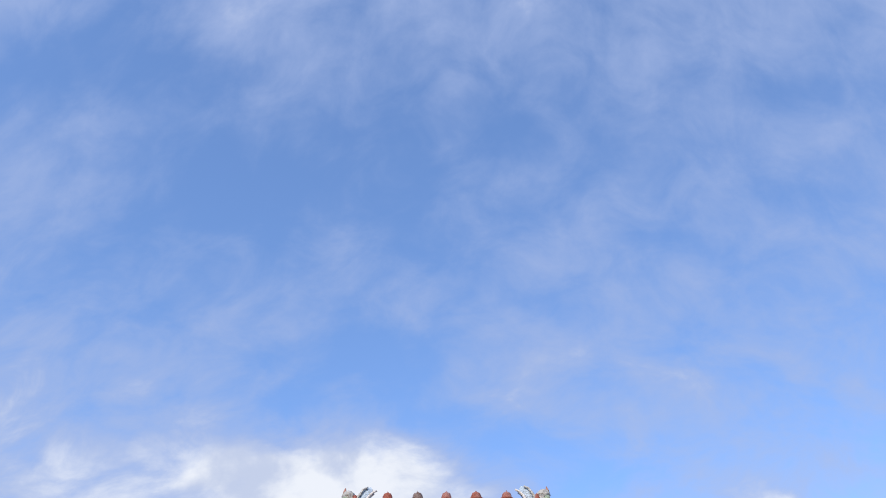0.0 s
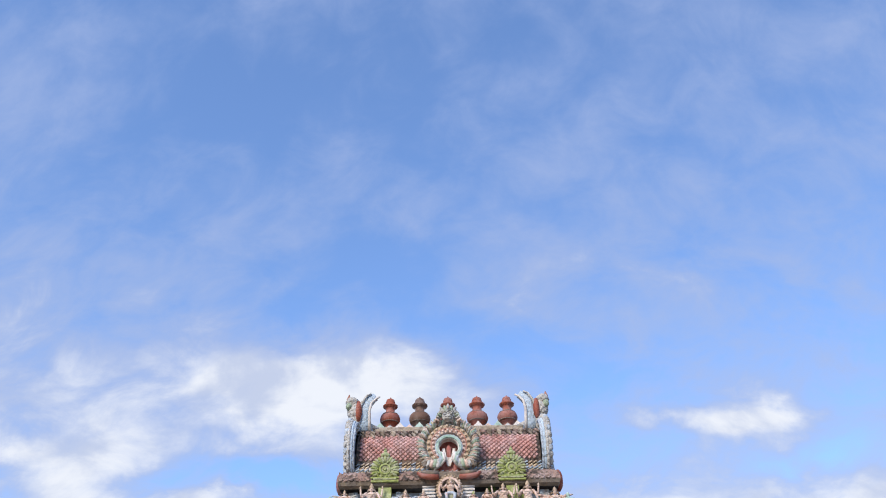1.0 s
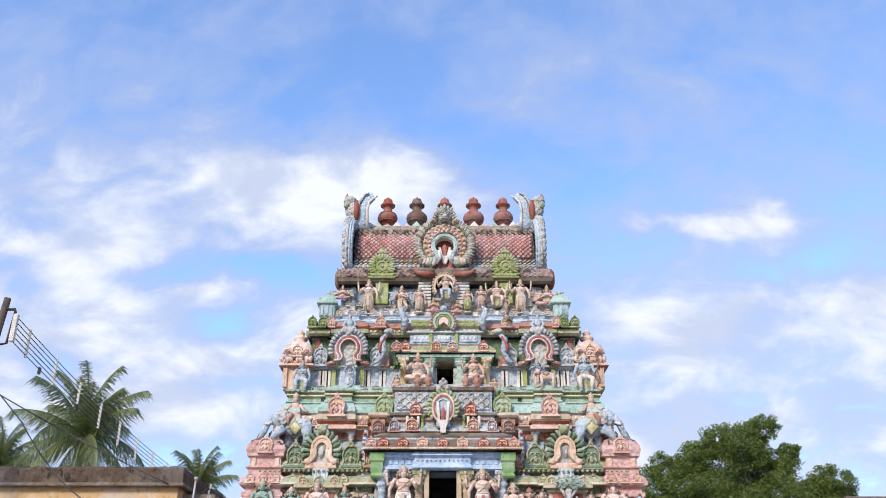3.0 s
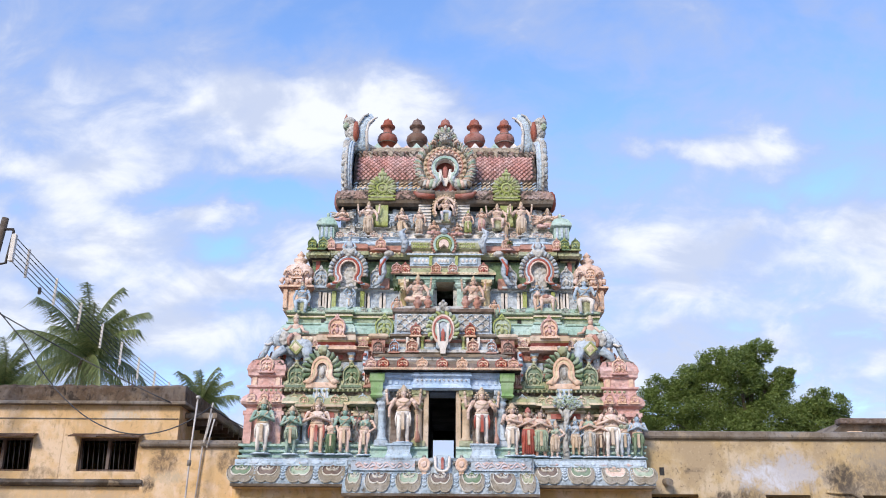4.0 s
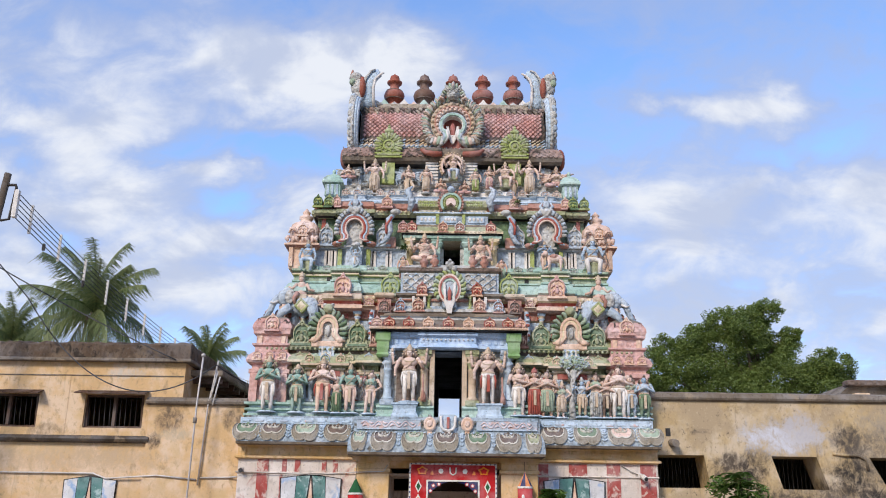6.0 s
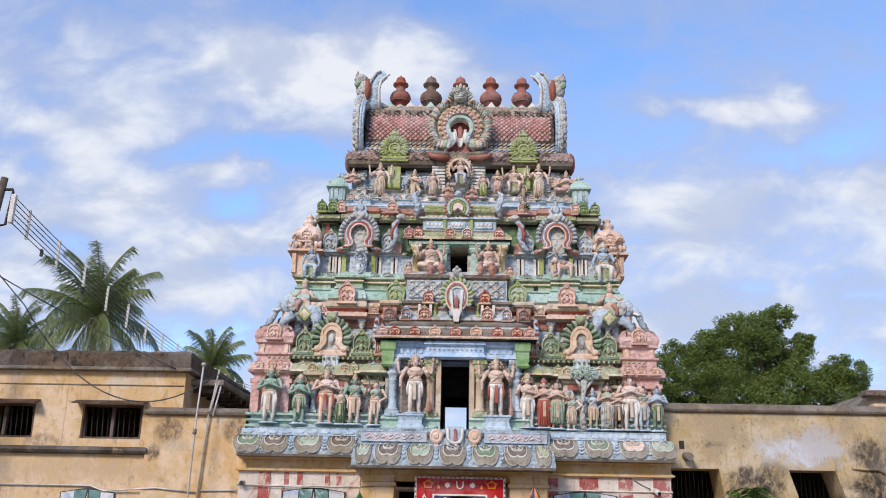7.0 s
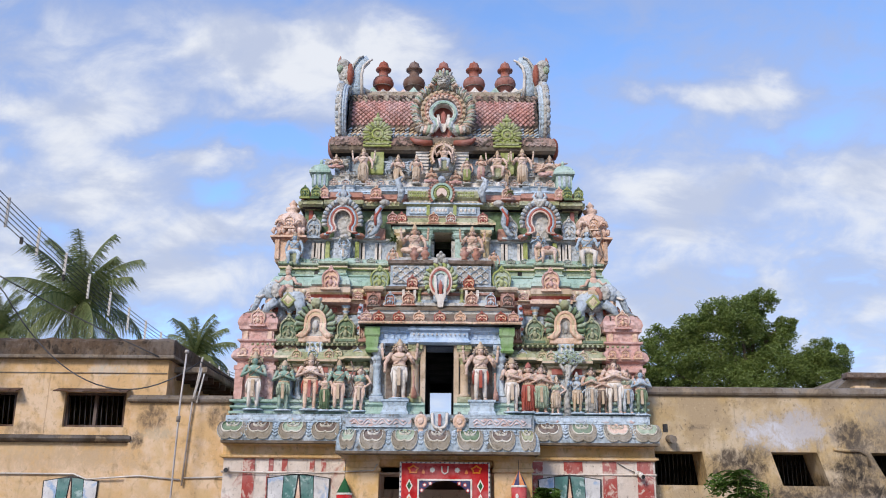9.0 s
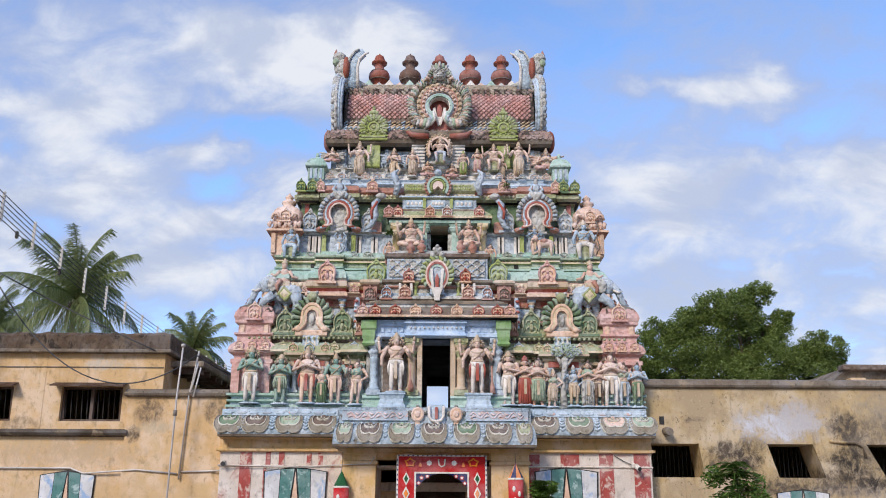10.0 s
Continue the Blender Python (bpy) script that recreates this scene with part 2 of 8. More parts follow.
MOULD = weathered("mouldy_cement", (0.45, 0.40, 0.34), 0.9, bump=0.5, patch=[((0.58, 0.52, 0.44), 2.5, 0.5, 0.65)])
TERRACOTTA = weathered("terracotta_paint", (0.60, 0.33, 0.25), 0.6, rough=0.6)
COPPER = weathered("copper_brown", (0.44, 0.32, 0.25), 0.65, rough=0.55)

# ---- mesh helpers ----


class G:
    """A mesh in the making: vertices, faces, a material for every face."""

    def __init__(self):
        self.v, self.f, self.k, self.s, self.mats = [], [], [], [], []

    def slot(self, mat):
        if mat not in self.mats:
            self.mats.append(mat)
        return self.mats.index(mat)

    def add(self, verts, faces, mat, smooth=False):
        o, k = len(self.v), self.slot(mat)
        self.v.extend(tuple(p) for p in verts)
        for f in faces:
            self.f.append(tuple(i + o for i in f))
            self.k.append(k)
            self.s.append(smooth)
        return self

    def box(self, x0, x1, y0, y1, z0, z1, mat, b=0.0):
        """A box; b: chamfer of its edges."""
        if b <= 0:
            vs = [(x, y, z) for z in (z0, z1) for y in (y0, y1) for x in (x0, x1)]
            fs = [(0, 2, 3, 1), (4, 5, 7, 6), (0, 1, 5, 4), (2, 6, 7, 3), (0, 4, 6, 2), (1, 3, 7, 5)]
            return self.add(vs, fs, mat)
        return self.rings((x0 + x1) / 2, (y0 + y1) / 2, [((x1 - x0) / 2 - b, (y1 - y0) / 2 - b, z0), ((x1 - x0) / 2, (y1 - y0) / 2, z0 + b),
                          ((x1 - x0) / 2, (y1 - y0) / 2, z1 - b), ((x1 - x0) / 2 - b, (y1 - y0) / 2 - b, z1)], mat)

    def rings(self, cx, cy, levels, mat):
        """Stacked rectangles (half width, half depth, z[, material])."""
        vs = []
        for hx, hy, z, *_ in levels:
            vs += [(cx - hx, cy - hy, z), (cx + hx, cy - hy, z), (cx + hx, cy + hy, z), (cx - hx, cy + hy, z)]
        self.add(vs[:4], [(3, 2, 1, 0)], mat)
        for n in range(len(levels) - 1):
            mm = levels[n + 1][3] if len(levels[n + 1]) > 3 else mat
            self.add(vs[4 * n:4 * n + 8], [(i, (i + 1) % 4, 4 + (i + 1) % 4, 4 + i) for i in range(4)], mm)
        return self.add(vs[-4:], [(0, 1, 2, 3)], levels[-1][3] if len(levels[-1]) > 3 else mat)

    def moulding(self, x0, x1, y0, y1, prof, mat):
        """A course round a rectangular plan: rows of (outwards, z[, material])."""
        return self.rings((x0 + x1) / 2, (y0 + y1) / 2, [((x1 - x0) / 2 + o, (y1 - y0) / 2 + o, *zz) for o, *zz in prof], mat)

    def lathe(self, c, prof, mat, seg=12, sx=1.0, sy=1.0):
        """Rows of (radius, z[, material]) turned round an upright axis through c."""
        rows = [[(c[0] + sx * r * math.cos(2 * math.pi * i / seg), c[1] + sy * r * math.sin(2 * math.pi * i / seg), c[2] + z) for i in range(seg)] for r, z, *_ in prof]
        for n in range(len(rows) - 1):
            mm = prof[n + 1][2] if len(prof[n + 1]) > 2 else mat
            self.add(rows[n] + rows[n + 1], [(i, (i + 1) % seg, seg + (i + 1) % seg, seg + i) for i in range(seg)], mm, True)
        self.add(rows[0], [tuple(reversed(range(seg)))], mat)
        return self.add(rows[-1], [tuple(range(seg))], prof[-1][2] if len(prof[-1]) > 2 else mat)

    def ell(self, c, r, mat, seg=10, rows=6):
        """An ellipsoid."""
        r = (r, r, r) if isinstance(r, (int, float)) else r
        vs = [(c[0], c[1], c[2] - r[2])]
        for j in range(1, rows):
            t = math.pi * j / rows
            vs += [(c[0] + r[0] * math.sin(t) * math.cos(2 * math.pi * i / seg), c[1] + r[1] * math.sin(t) * math.sin(2 * math.pi * i / seg), c[2] - r[2] * math.cos(t)) for i in range(seg)]
        vs.append((c[0], c[1], c[2] + r[2]))
        fs = [(0, 1 + (i + 1) % seg, 1 + i) for i in range(seg)]
        for j in range(rows - 2):
            a = 1 + j * seg
            fs += [(a + i, a + (i + 1) % seg, a + seg + (i + 1) % seg, a + seg + i) for i in range(seg)]
        a = 1 + (rows - 2) * seg
        fs += [(a + i, a + (i + 1) % seg, len(vs) - 1) for i in range(seg)]
        return self.add(vs, fs, mat, True)

    def tube(self, pts, radii, mat, seg=8, squash=1.0):
        """A round bar along points."""
        pts = [Vector(p) for p in pts]
        radii = [radii] * len(pts) if isinstance(radii, (int, float)) else radii
        vs, side = [], None
        for n, p in enumerate(pts):
            d = (pts[min(n + 1, len(pts) - 1)] - pts[max(n - 1, 0)]).normalized()
            if side is None:
                side = d.cross(Vector((0, 1, 0)) if abs(d.y) < 0.9 else Vector((1, 0, 0))).normalized()
            side = (side - d * side.dot(d)).normalized()
            up = d.cross(side)
            vs += [p + radii[n] * (math.cos(2 * math.pi * i / seg) * side + squash * math.sin(2 * math.pi * i / seg) * up) for i in range(seg)]
        fs = []
        for n in range(len(pts) - 1):
            fs += [(n * seg + i, n * seg + (i + 1) % seg, (n + 1) * seg + (i + 1) % seg, (n + 1) * seg + i) for i in range(seg)]
        self.add(vs, fs, mat, True)
        return self.add(vs[:seg] + vs[-seg:], [tuple(reversed(range(seg))), tuple(range(seg, 2 * seg))], mat)

    def extrude_x(self, prof, x0, x1, mat, smooth=False, mats=None):
        """A closed outline of (y, z) drawn out from x0 to x1."""
        n = len(prof)
        vs = [(x0, y, z) for y, z in prof] + [(x1, y, z) for y, z in prof]
        for i in range(n):
            j = (i + 1) % n
            self.add([vs[i], vs[j], vs[n + j], vs[n + i]], [(0, 3, 2, 1)], mats[i] if mats else mat, smooth)
        self.add(vs[:n], [tuple(range(n))], mat)
        return self.add(vs[n:], [tuple(reversed(range(n)))], mat)

    def relief(self, place, outline, steps, centre=(0.0, 0.0)):
        """An outline stepped inwards: place(u, v, out) gives the point; steps are (scale, out, material)."""
        n, cu, cv = len(outline), *centre
        rows = [[place(cu + (a - cu) * s, cv + (b - cv) * s, o) for a, b in outline] for s, o, _ in steps]
        for r in range(len(rows) - 1):
            self.add(rows[r] + rows[r + 1], [(i, (i + 1) % n, n + (i + 1) % n, n + i) for i in range(n)], steps[r + 1][2])
        return self.add(rows[-1], [tuple(range(n))], steps[-1][2])


ORIGIN = {}


def thing(name, at, label, category, group="", kind=""):
    """An empty at the foot of a thing."""
    ob = new(name)
    ob.empty_display_size = 0.2
    ob.location = at
    ORIGIN[ob.name] = Vector(at)
    return tagged(ob, label, category, group, kind)


def part(name, g, parent=None, label="", **tags):
    """Links a mesh, laid out in the world's metres, as one object with its origin at its foot; under a thing or a part if given."""
    xs = np.array(g.v)
    lo, hi = xs.min(0), xs.max(0)
    o = Vector(((lo[0] + hi[0]) / 2, (lo[1] + hi[1]) / 2, lo[2]))
    # weld what coincides
    _, first, where = np.unique((xs * 5000).round().astype(np.int64), axis=0, return_index=True, return_inverse=True)
    where = where.reshape(-1).tolist()
    faces, ks, ss = [], [], []
    for f, k, sm in zip(g.f, g.k, g.s):
        f = list(dict.fromkeys(where[i] for i in f))
        if len(f) > 2:
            faces.append(f)
            ks.append(k)
            ss.append(sm)
    me = bpy.data.meshes.new(name)
    me.from_pydata((xs[first] - np.array(o)).tolist(), [], faces)
    for mat in g.mats:
        me.materials.append(mat)
    me.polygons.foreach_set("material_index", ks)
    me.polygons.foreach_set("use_smooth", ss)
    me.update()
    ob = new(name, me)
    ORIGIN[ob.name] = o
    if parent:
        ob.parent = parent
        ob.location = o - ORIGIN[parent.name]
    else:
        ob.location = o
    return tagged(ob, label, **tags)


def piece(name, mesh, at, parent, turn=None):
    """An object of its own on a shared mesh, under a thing or part."""
    ob = new(name, mesh)
    ob.parent = parent
    ob.location = Vector(at) - ORIGIN[parent.name]
    if turn:
        ob.rotation_euler = turn
    ORIGIN[ob.name] = Vector(at)
    return ob


def front(cx, y, z):
    """A place for reliefs on an upright face that looks towards the street."""
    return lambda u, v, o: (cx + u, y - o, z + v)


def shield(w, h):
    """The outline of a gable ornament: foot, waist, lobed shoulders and a pointed crest."""
    half = [(0.5, 0.0), (0.52, 0.07), (0.45, 0.12), (0.43, 0.2), (0.47, 0.3), (0.5, 0.42), (0.49, 0.55), (0.45, 0.65), (0.37, 0.74), (0.27, 0.8), (0.17, 0.84), (0.14, 0.88), (0.1, 0.94)]
    return [(x * w, z * h) for x, z in half] + [(0, h)] + [(-x * w, z * h) for x, z in reversed(half)]


def gable(g, cx, y, z, w, h, m1, m2, deep=0.07, petals=0, m3=None):
    """A small gable ornament: a moulded shield with a modelled middle, standing on a ledge."""
    c = (0, h * 0.38)
    g.relief(front(cx, y, z), shield(w, h), [(1, -0.05, m1), (1, deep * 0.5, m1), (0.93, deep * 0.85, m1), (0.84, deep * 0.85, m1), (0.78, deep * 0.4, m2), (0.3, deep * 0.45, m2)], c)
    yy = y - deep * 0.55
    g.ell((cx, yy, z + h * 0.3), (w * 0.13, deep * 0.7, h * 0.15), m1, 7, 5).ell((cx, yy - deep * 0.1, z + h * 0.5), (w * 0.08, deep * 0.6, h * 0.075), m3 or m1, 6, 5)
    for s in (-1, 1):
        g.tube([(cx + s * w * 0.12, yy, z + h * 0.36), (cx + s * w * 0.27, yy - deep * 0.2, z + h * 0.26), (cx + s * w * 0.24, yy, z + h * 0.13), (cx + s * w * 0.12, yy, z + h * 0.16)], [w * 0.05, w * 0.055, w * 0.05, w * 0.03], m1, 5)
        g.tube([(cx + s * w * 0.1, yy, z + h * 0.56), (cx + s * w * 0.25, yy - deep * 0.1, z + h * 0.54), (cx + s * w * 0.3, yy, z + h * 0.42)], [w * 0.04, w * 0.045, w * 0.03], m1, 5)
    g.ell((cx, y - deep * 0.4, z + h * 0.8), (w * 0.14, deep * 0.6, h * 0.07), m1, 7, 4).ell((cx, y - deep * 0.3, z + h * 0.97), (w * 0.07, 0.035, h * 0.07), m1, 6, 4)
    g.box(cx - w * 0.54, cx + w * 0.54, y - deep * 1.1, y + 0.02, z - 0.01, z + h * 0.07, m2)


def rosette(g, cx, y, z, r, m1, m2):
    """A shield of petals round a flower, on a stepped foot."""
    for i in range(19):
        t = radians(-32 + 244 * i / 18)
        g.tube([(cx + 0.5 * r * math.cos(t), y - 0.03, z + 0.5 * r * math.sin(t)), (cx + 0.9 * r * math.cos(t), y - 0.05, z + 0.9 * r * math.sin(t)), (cx + 1.04 * r * math.cos(t), y - 0.02, z + 1.04 * r * math.sin(t))], [r * 0.1, r * 0.12, r * 0.05], m1 if i % 2 else m2, 6)
    disc = [(math.cos(t * 0.2618), math.sin(t * 0.2618)) for t in range(24)]
    g.relief(lambda u, v, o: (cx + u * r, y - o, z + v * r), disc, [(0.72, -0.1, m1), (0.72, 0.05, m1), (0.64, 0.08, m1), (0.58, 0.05, m2), (0.44, 0.05, m2), (0.4, 0.08, m1), (0.3, 0.09, m1), (0.26, 0.06, m2), (0.14, 0.06, m2), (0.1, 0.1, m1)])
    for i in range(10):
        t = i * 0.6283
        g.ell((cx + 0.51 * r * math.cos(t), y - 0.07, z + 0.51 * r * math.sin(t)), (0.08 * r, 0.03, 0.08 * r), m1, 6, 4)
    for k, (w, hh) in enumerate(((0.95, 0.16), (0.8, 0.14), (0.98, 0.12))):
        g.box(cx - w * r, cx + w * r, y - 0.08 - 0.02 * (k % 2), y + 0.15, z - r * 0.95 + k * 0.13 * r, z - r * 0.95 + (k * 0.13 + hh) * r, m2 if k % 2 else m1, 0.01)
    for dx, dz, q in ((0, 1.12, 0.2), (-0.2, 1.05, 0.14), (0.2, 1.05, 0.14), (0, 1.33, 0.13), (0, 1.48, 0.07)):
        g.ell((cx + dx * r, y - 0.05, z + dz * r), (q * r, 0.06, q * r), m1, 7, 5)


def arch(g, cx, y, z, r, bands, lo=-55, stretch=1.15, foot=True):
    """A horseshoe arch of raised bands, from outside in: (outer share, inner share, out, material, beads)."""
    for a, b, o, mat, beads in bands:
        n = 36
        for i in range(n):
            t0, t1 = (radians(lo + (180 - 2 * lo) * j / n) for j in (i, i + 1))
            if beads and i % 2:
                oo = o * 0.75
            else:
                oo = o
            q = [(cx + r * s * math.cos(t), z + r * s * math.sin(t) * stretch) for s in (a, b) for t in (t0, t1)]
            vs = [(px, yy, pz) for yy in (y + 0.06, y - oo) for px, pz in q]
            g.add(vs, [(4, 5, 7, 6), (0, 1, 5, 4), (2, 6, 7, 3), (0, 4, 6, 2), (1, 3, 7, 5)], mat)
            if beads and i % 2 == 0:
                t = (t0 + t1) / 2
                s = a if beads == 1 else (a + b) / 2
                g.ell((cx + r * s * math.cos(t), y - oo, z + r * s * math.sin(t) * stretch), r * (a - b) * (0.55 if beads == 1 else 0.4), mat, 6, 4)


def dentils(g, x0, x1, y, z0, z1, pitch, mat, deep=0.05):
    n = max(1, int((x1 - x0) / pitch))
    for i in range(n):
        x = x0 + (i + 0.5) * (x1 - x0) / n
        g.box(x - pitch * 0.27, x + pitch * 0.27, y - deep, y + 0.03, z0, z1, mat)


def beads(g, x0, x1, y, z, r, pitch, mat):
    n = max(1, int((x1 - x0) / pitch))
    for i in range(n):
        g.ell((x0 + (i + 0.5) * (x1 - x0) / n, y, z), r, mat, 6, 4)


def column(g, x, y, z0, z1, r, mat, mat2, seg=10):
    """A round column with base, rings, cushion capital and block."""
    h = z1 - z0
    g.box(x - r * 1.3, x + r * 1.3, y - r * 1.3, y + r * 1.3, z0, z0 + h * 0.10, mat2, r * 0.1)
    g.lathe((x, y, z0), [(r * 1.15, h * 0.10), (r * 1.15, h * 0.14), (r * 0.8, h * 0.17), (r * 0.74, h * 0.62), (r * 0.95, h * 0.64), (r * 0.7, h * 0.67), (r * 0.9, h * 0.72, mat2),
            (r * 1.25, h * 0.77, mat2), (r * 0.8, h * 0.82, mat), (r * 1.45, h * 0.88, mat), (r * 1.45, h * 0.91, mat2), (r * 0.9, h * 0.92, mat2), (r * 0.9, h, mat)], mat, seg)
    g.box(x - r * 1.35, x + r * 1.35, y - r * 1.2, y + r * 1.2, z1 - h * 0.08, z1, mat2)

# ---- temple tower ----
CX, BACK = -0.13, 26.6
tower = thing("temple_tower", (CX, 23.2, 0), "tall stepped temple gateway tower in weathered multicoloured painted plaster", "temple tower")


def course(g, levels, mat, back=BACK):
    """A course whose front and ends step in and out: (x0, x1, front y, z[, material])."""
    vs = []
    for x0, x1, y, z, *_ in levels:
        vs += [(x0, y, z), (x1, y, z), (x1, back, z), (x0, back, z)]
    g.add(vs[:4], [(3, 2, 1, 0)], mat)
    for n in range(len(levels) - 1):
        mm = levels[n + 1][4] if len(levels[n + 1]) > 4 else mat
        g.add(vs[4 * n:4 * n + 8], [(i, (i + 1) % 4, 4 + (i + 1) % 4, 4 + i) for i in range(4)], mm)
    g.add(vs[-4:], [(0, 1, 2, 3)], levels[-1][4] if len(levels[-1]) > 4 else mat)
    return g


def sym(hw):
    return CX - hw, CX + hw


def tier_course(name, rows, mat, label="", back=BACK, extra=None, gap=None, breaks=()):
    """A course symmetrical about the tower's axis: rows of (half width, front y, z[, material]); gap: a passage left open from x to x."""
    g = G()
    if gap:
        course(g, [(sym(hw)[0], gap[0], *r) for hw, *r in rows], mat, back)
        course(g, [(gap[1], sym(hw)[1], *r) for hw, *r in rows], mat, back)
    else:
        course(g, [(*sym(hw), *r) for hw, *r in rows], mat, back)
    if extra:
        extra(g)
    ob = part(name, g, tower, label)
    for a, b, out in breaks:
        for sd in (-1, 1):
            xa, xb = sorted((CX + sd * a, CX + sd * b))
            gg = G()
            w0 = rows[0][0]
            course(gg, [(xa - (hw - w0) * 0.6, xb + (hw - w0) * 0.6, y - out, *zz) for hw, y, *zz in rows], mat, back - 2)
            part("projecting_bay", gg, ob)
    return ob


# gate storey: two masses either side of the passage, lintel over it
WHITEWASH = weathered("stained_whitewash", (0.82, 0.77, 0.72), 0.75, patch=[((0.70, 0.50, 0.45), 1.6, 0.56, 0.7)])
g = G().box(-4.76, -1.39, 20.0, BACK, 0, 2.78, WHITEWASH)
base_left = part("base_wall", g, tower, "limewashed wall with red stripes")
g = G().box(1.04, 4.5, 20.0, BACK, 0, 2.78, WHITEWASH)
base_right = part("base_wall", g, tower, "limewashed wall with red stripes")
g = G().box(-1.39, 1.04, 20.0, BACK, 2.62, 2.78, OCHRE)
part("lintel", g, tower)
g = G()
course(g, [(-4.77, 4.5, 19.98, 2.78), (-4.84, 4.57, 19.90, 2.80), (-4.84, 4.57, 19.90, 2.84), (-4.78, 4.51, 19.97, 2.87), (-4.78, 4.51, 19.97, 3.04), (-4.8, 4.53, 19.9, 3.1)], OCHRE)
part("frieze", g, tower, "ochre plaster frieze streaked with black")
g = G()
course(g, [(-4.79, 4.52, 19.98, 2.47), (-4.80, 4.53, 19.96, 2.49), (-4.79, 4.52, 19.98, 2.51)], WHITEWASH)
for i in range(4):
    g.box(-4.7 + i * 0.75, -4.6 + i * 0.75, 19.95, 20, 2.80, 3.02, OCHRE)
part("string_course", g, tower)

RED_WASH = weathered("flaking_red_stripe", (0.66, 0.30, 0.27), 0.5, patch=[((0.80, 0.71, 0.66), 5.5, 0.50, 0.60)])
for owner, x0, x1, z0, z1 in ((base_left, -4.33, -4.08, 0, 2.77), (base_left, -3.78, -3.68, 2.5, 2.78), (base_left, -3.5, -3.38, 2.5, 2.77), (base_left, -2.9, -2.8, 2.5, 2.77), (base_left, -2.66, -2.55, 2.5, 2.77),
                              (base_left, -3.82, -3.76, 0, 2.45), (base_right, 1.88, 2.1, 0, 2.75), (base_right, 2.55, 2.95, 2.5, 2.76), (base_right, 3.38, 3.68, 0, 2.77), (base_right, 4.12, 4.46, 0, 2.77)):
    part("red_stripe", G().box(x0, x1, 19.985, 20.01, z0, z1, RED_WASH, 0.002), owner, "flaking red stripe")


def painted_emblem(parent, cx, y, w, z0, z1):
    """A painted three-part mark: splayed white field, green borders and an orange flame on a framed ground."""
    sheet = WHITE_BLUE
    h = z1 - z0

    def quad(name, pts, mat, out, label=""):
        gg = G()
        n = len(pts)
        vs = [(cx + u * w, y - out, z0 + v * h) for u, v in pts] + [(cx + u * w, y + 0.01, z0 + v * h) for u, v in pts]
        gg.add(vs, [tuple(range(n))] + [(i, n + i, n + (i + 1) % n, (i + 1) % n) for i in range(n)], mat)
        part(name, gg, parent, label)

    quad("emblem_border", [(-0.47, 0), (0.47, 0), (0.5, 0.95), (0.0, 1.02), (-0.5, 0.95)], DARK, 0.016, "black outline")
    quad("emblem_field", [(-0.45, 0), (-0.27, 0), (-0.24, 0.975), (-0.48, 0.94)], sheet, 0.02, "white painted field")
    quad("emblem_field", [(0.27, 0), (0.45, 0), (0.48, 0.94), (0.24, 0.975)], sheet, 0.02, "white painted field")
    quad("emblem_leaf", [(-0.26, 0), (-0.14, 0), (-0.02, 0.99), (-0.23, 0.975)], TEAL, 0.021, "green painted leaf")
    quad("emblem_leaf", [(0.14, 0), (0.26, 0), (0.23, 0.975), (0.02, 0.99)], TEAL, 0.021, "green painted leaf")
    quad("emblem_flame", [(-0.11, 0), (0.11, 0), (0.0, 0.95)], PEACH, 0.022, "orange painted flame")


WHITE_BLUE = weathered("white_and_blue_wash", (0.80, 0.80, 0.80), 0.4, patch=[((0.60, 0.70, 0.82), 3.0, 0.50, 0.64)])
TEAL = weathered("teal_paint", (0.33, 0.51, 0.49), 0.5, patch=[((0.68, 0.76, 0.75), 5.0, 0.55, 0.66)])
painted_emblem(base_left, -3.12, 19.98, 1.36, 1.0, 2.45)
painted_emblem(base_right, 2.66, 19.98, 1.36, 1.0, 2.47)

# gate: piers, capitals, beams, inner doorway
gate = thing("gateway", (CX, 19.8, 0), "ochre limewashed gateway with deep dark passage", "gateway")
for x0, x1 in ((-2.1, -1.39), (1.04, 1.83)):
    g = G().box(x0, x1, 19.62, 20.0, 0, 2.5, OCHRE, 0.02)
    p = part("pier", g, gate)
    g = G().moulding(x0, x1, 19.62, 20.0, [(0.0, 2.5), (0.035, 2.52), (0.035, 2.58), (0.0, 2.6), (0.0, 2.70), (0.02, 2.72), (0.02, 2.76)], OCHRE)
    part("capital", g, p)
g = G().box(-1.39, 1.04, 19.75, 20.0, 2.62, 2.76, OCHRE)
part("beam", g, gate)
DARK_WOOD_AND_INFILL = weathered("dark_wood_and_infill", (0.24, 0.18, 0.14), 0.5)
# last box: infill added above the beam to keep the passage dark
g = G().box(-1.39, -0.9, 21.5, 21.7, 0, 2.6, OCHRE).box(0.55, 1.04, 21.5, 21.7, 0, 2.6, OCHRE).box(-1.39, 1.04, 21.45, 21.7, 2.0, 2.2, WHITEWASH, 0.01).box(-1.39, 1.04, 21.5, 21.7, 2.2, 2.62, DARK_WOOD_AND_INFILL)
part("inner_frame", g, gate, "pale stone inner door frame with an added dark infill above")
g = G().box(-0.9, 0.55, 21.62, 21.7, 0, 2.0, DARK_WOOD_AND_INFILL, 0.01)
for i in range(3):
    for j in range(5):
        g.box(-0.82 + i * 0.47, -0.45 + i * 0.47, 21.59, 21.63, 0.1 + j * 0.38, 0.4 + j * 0.38, DARK_WOOD_AND_INFILL, 0.01)
part("door_leaf", g, gate, "dark panelled wooden door")

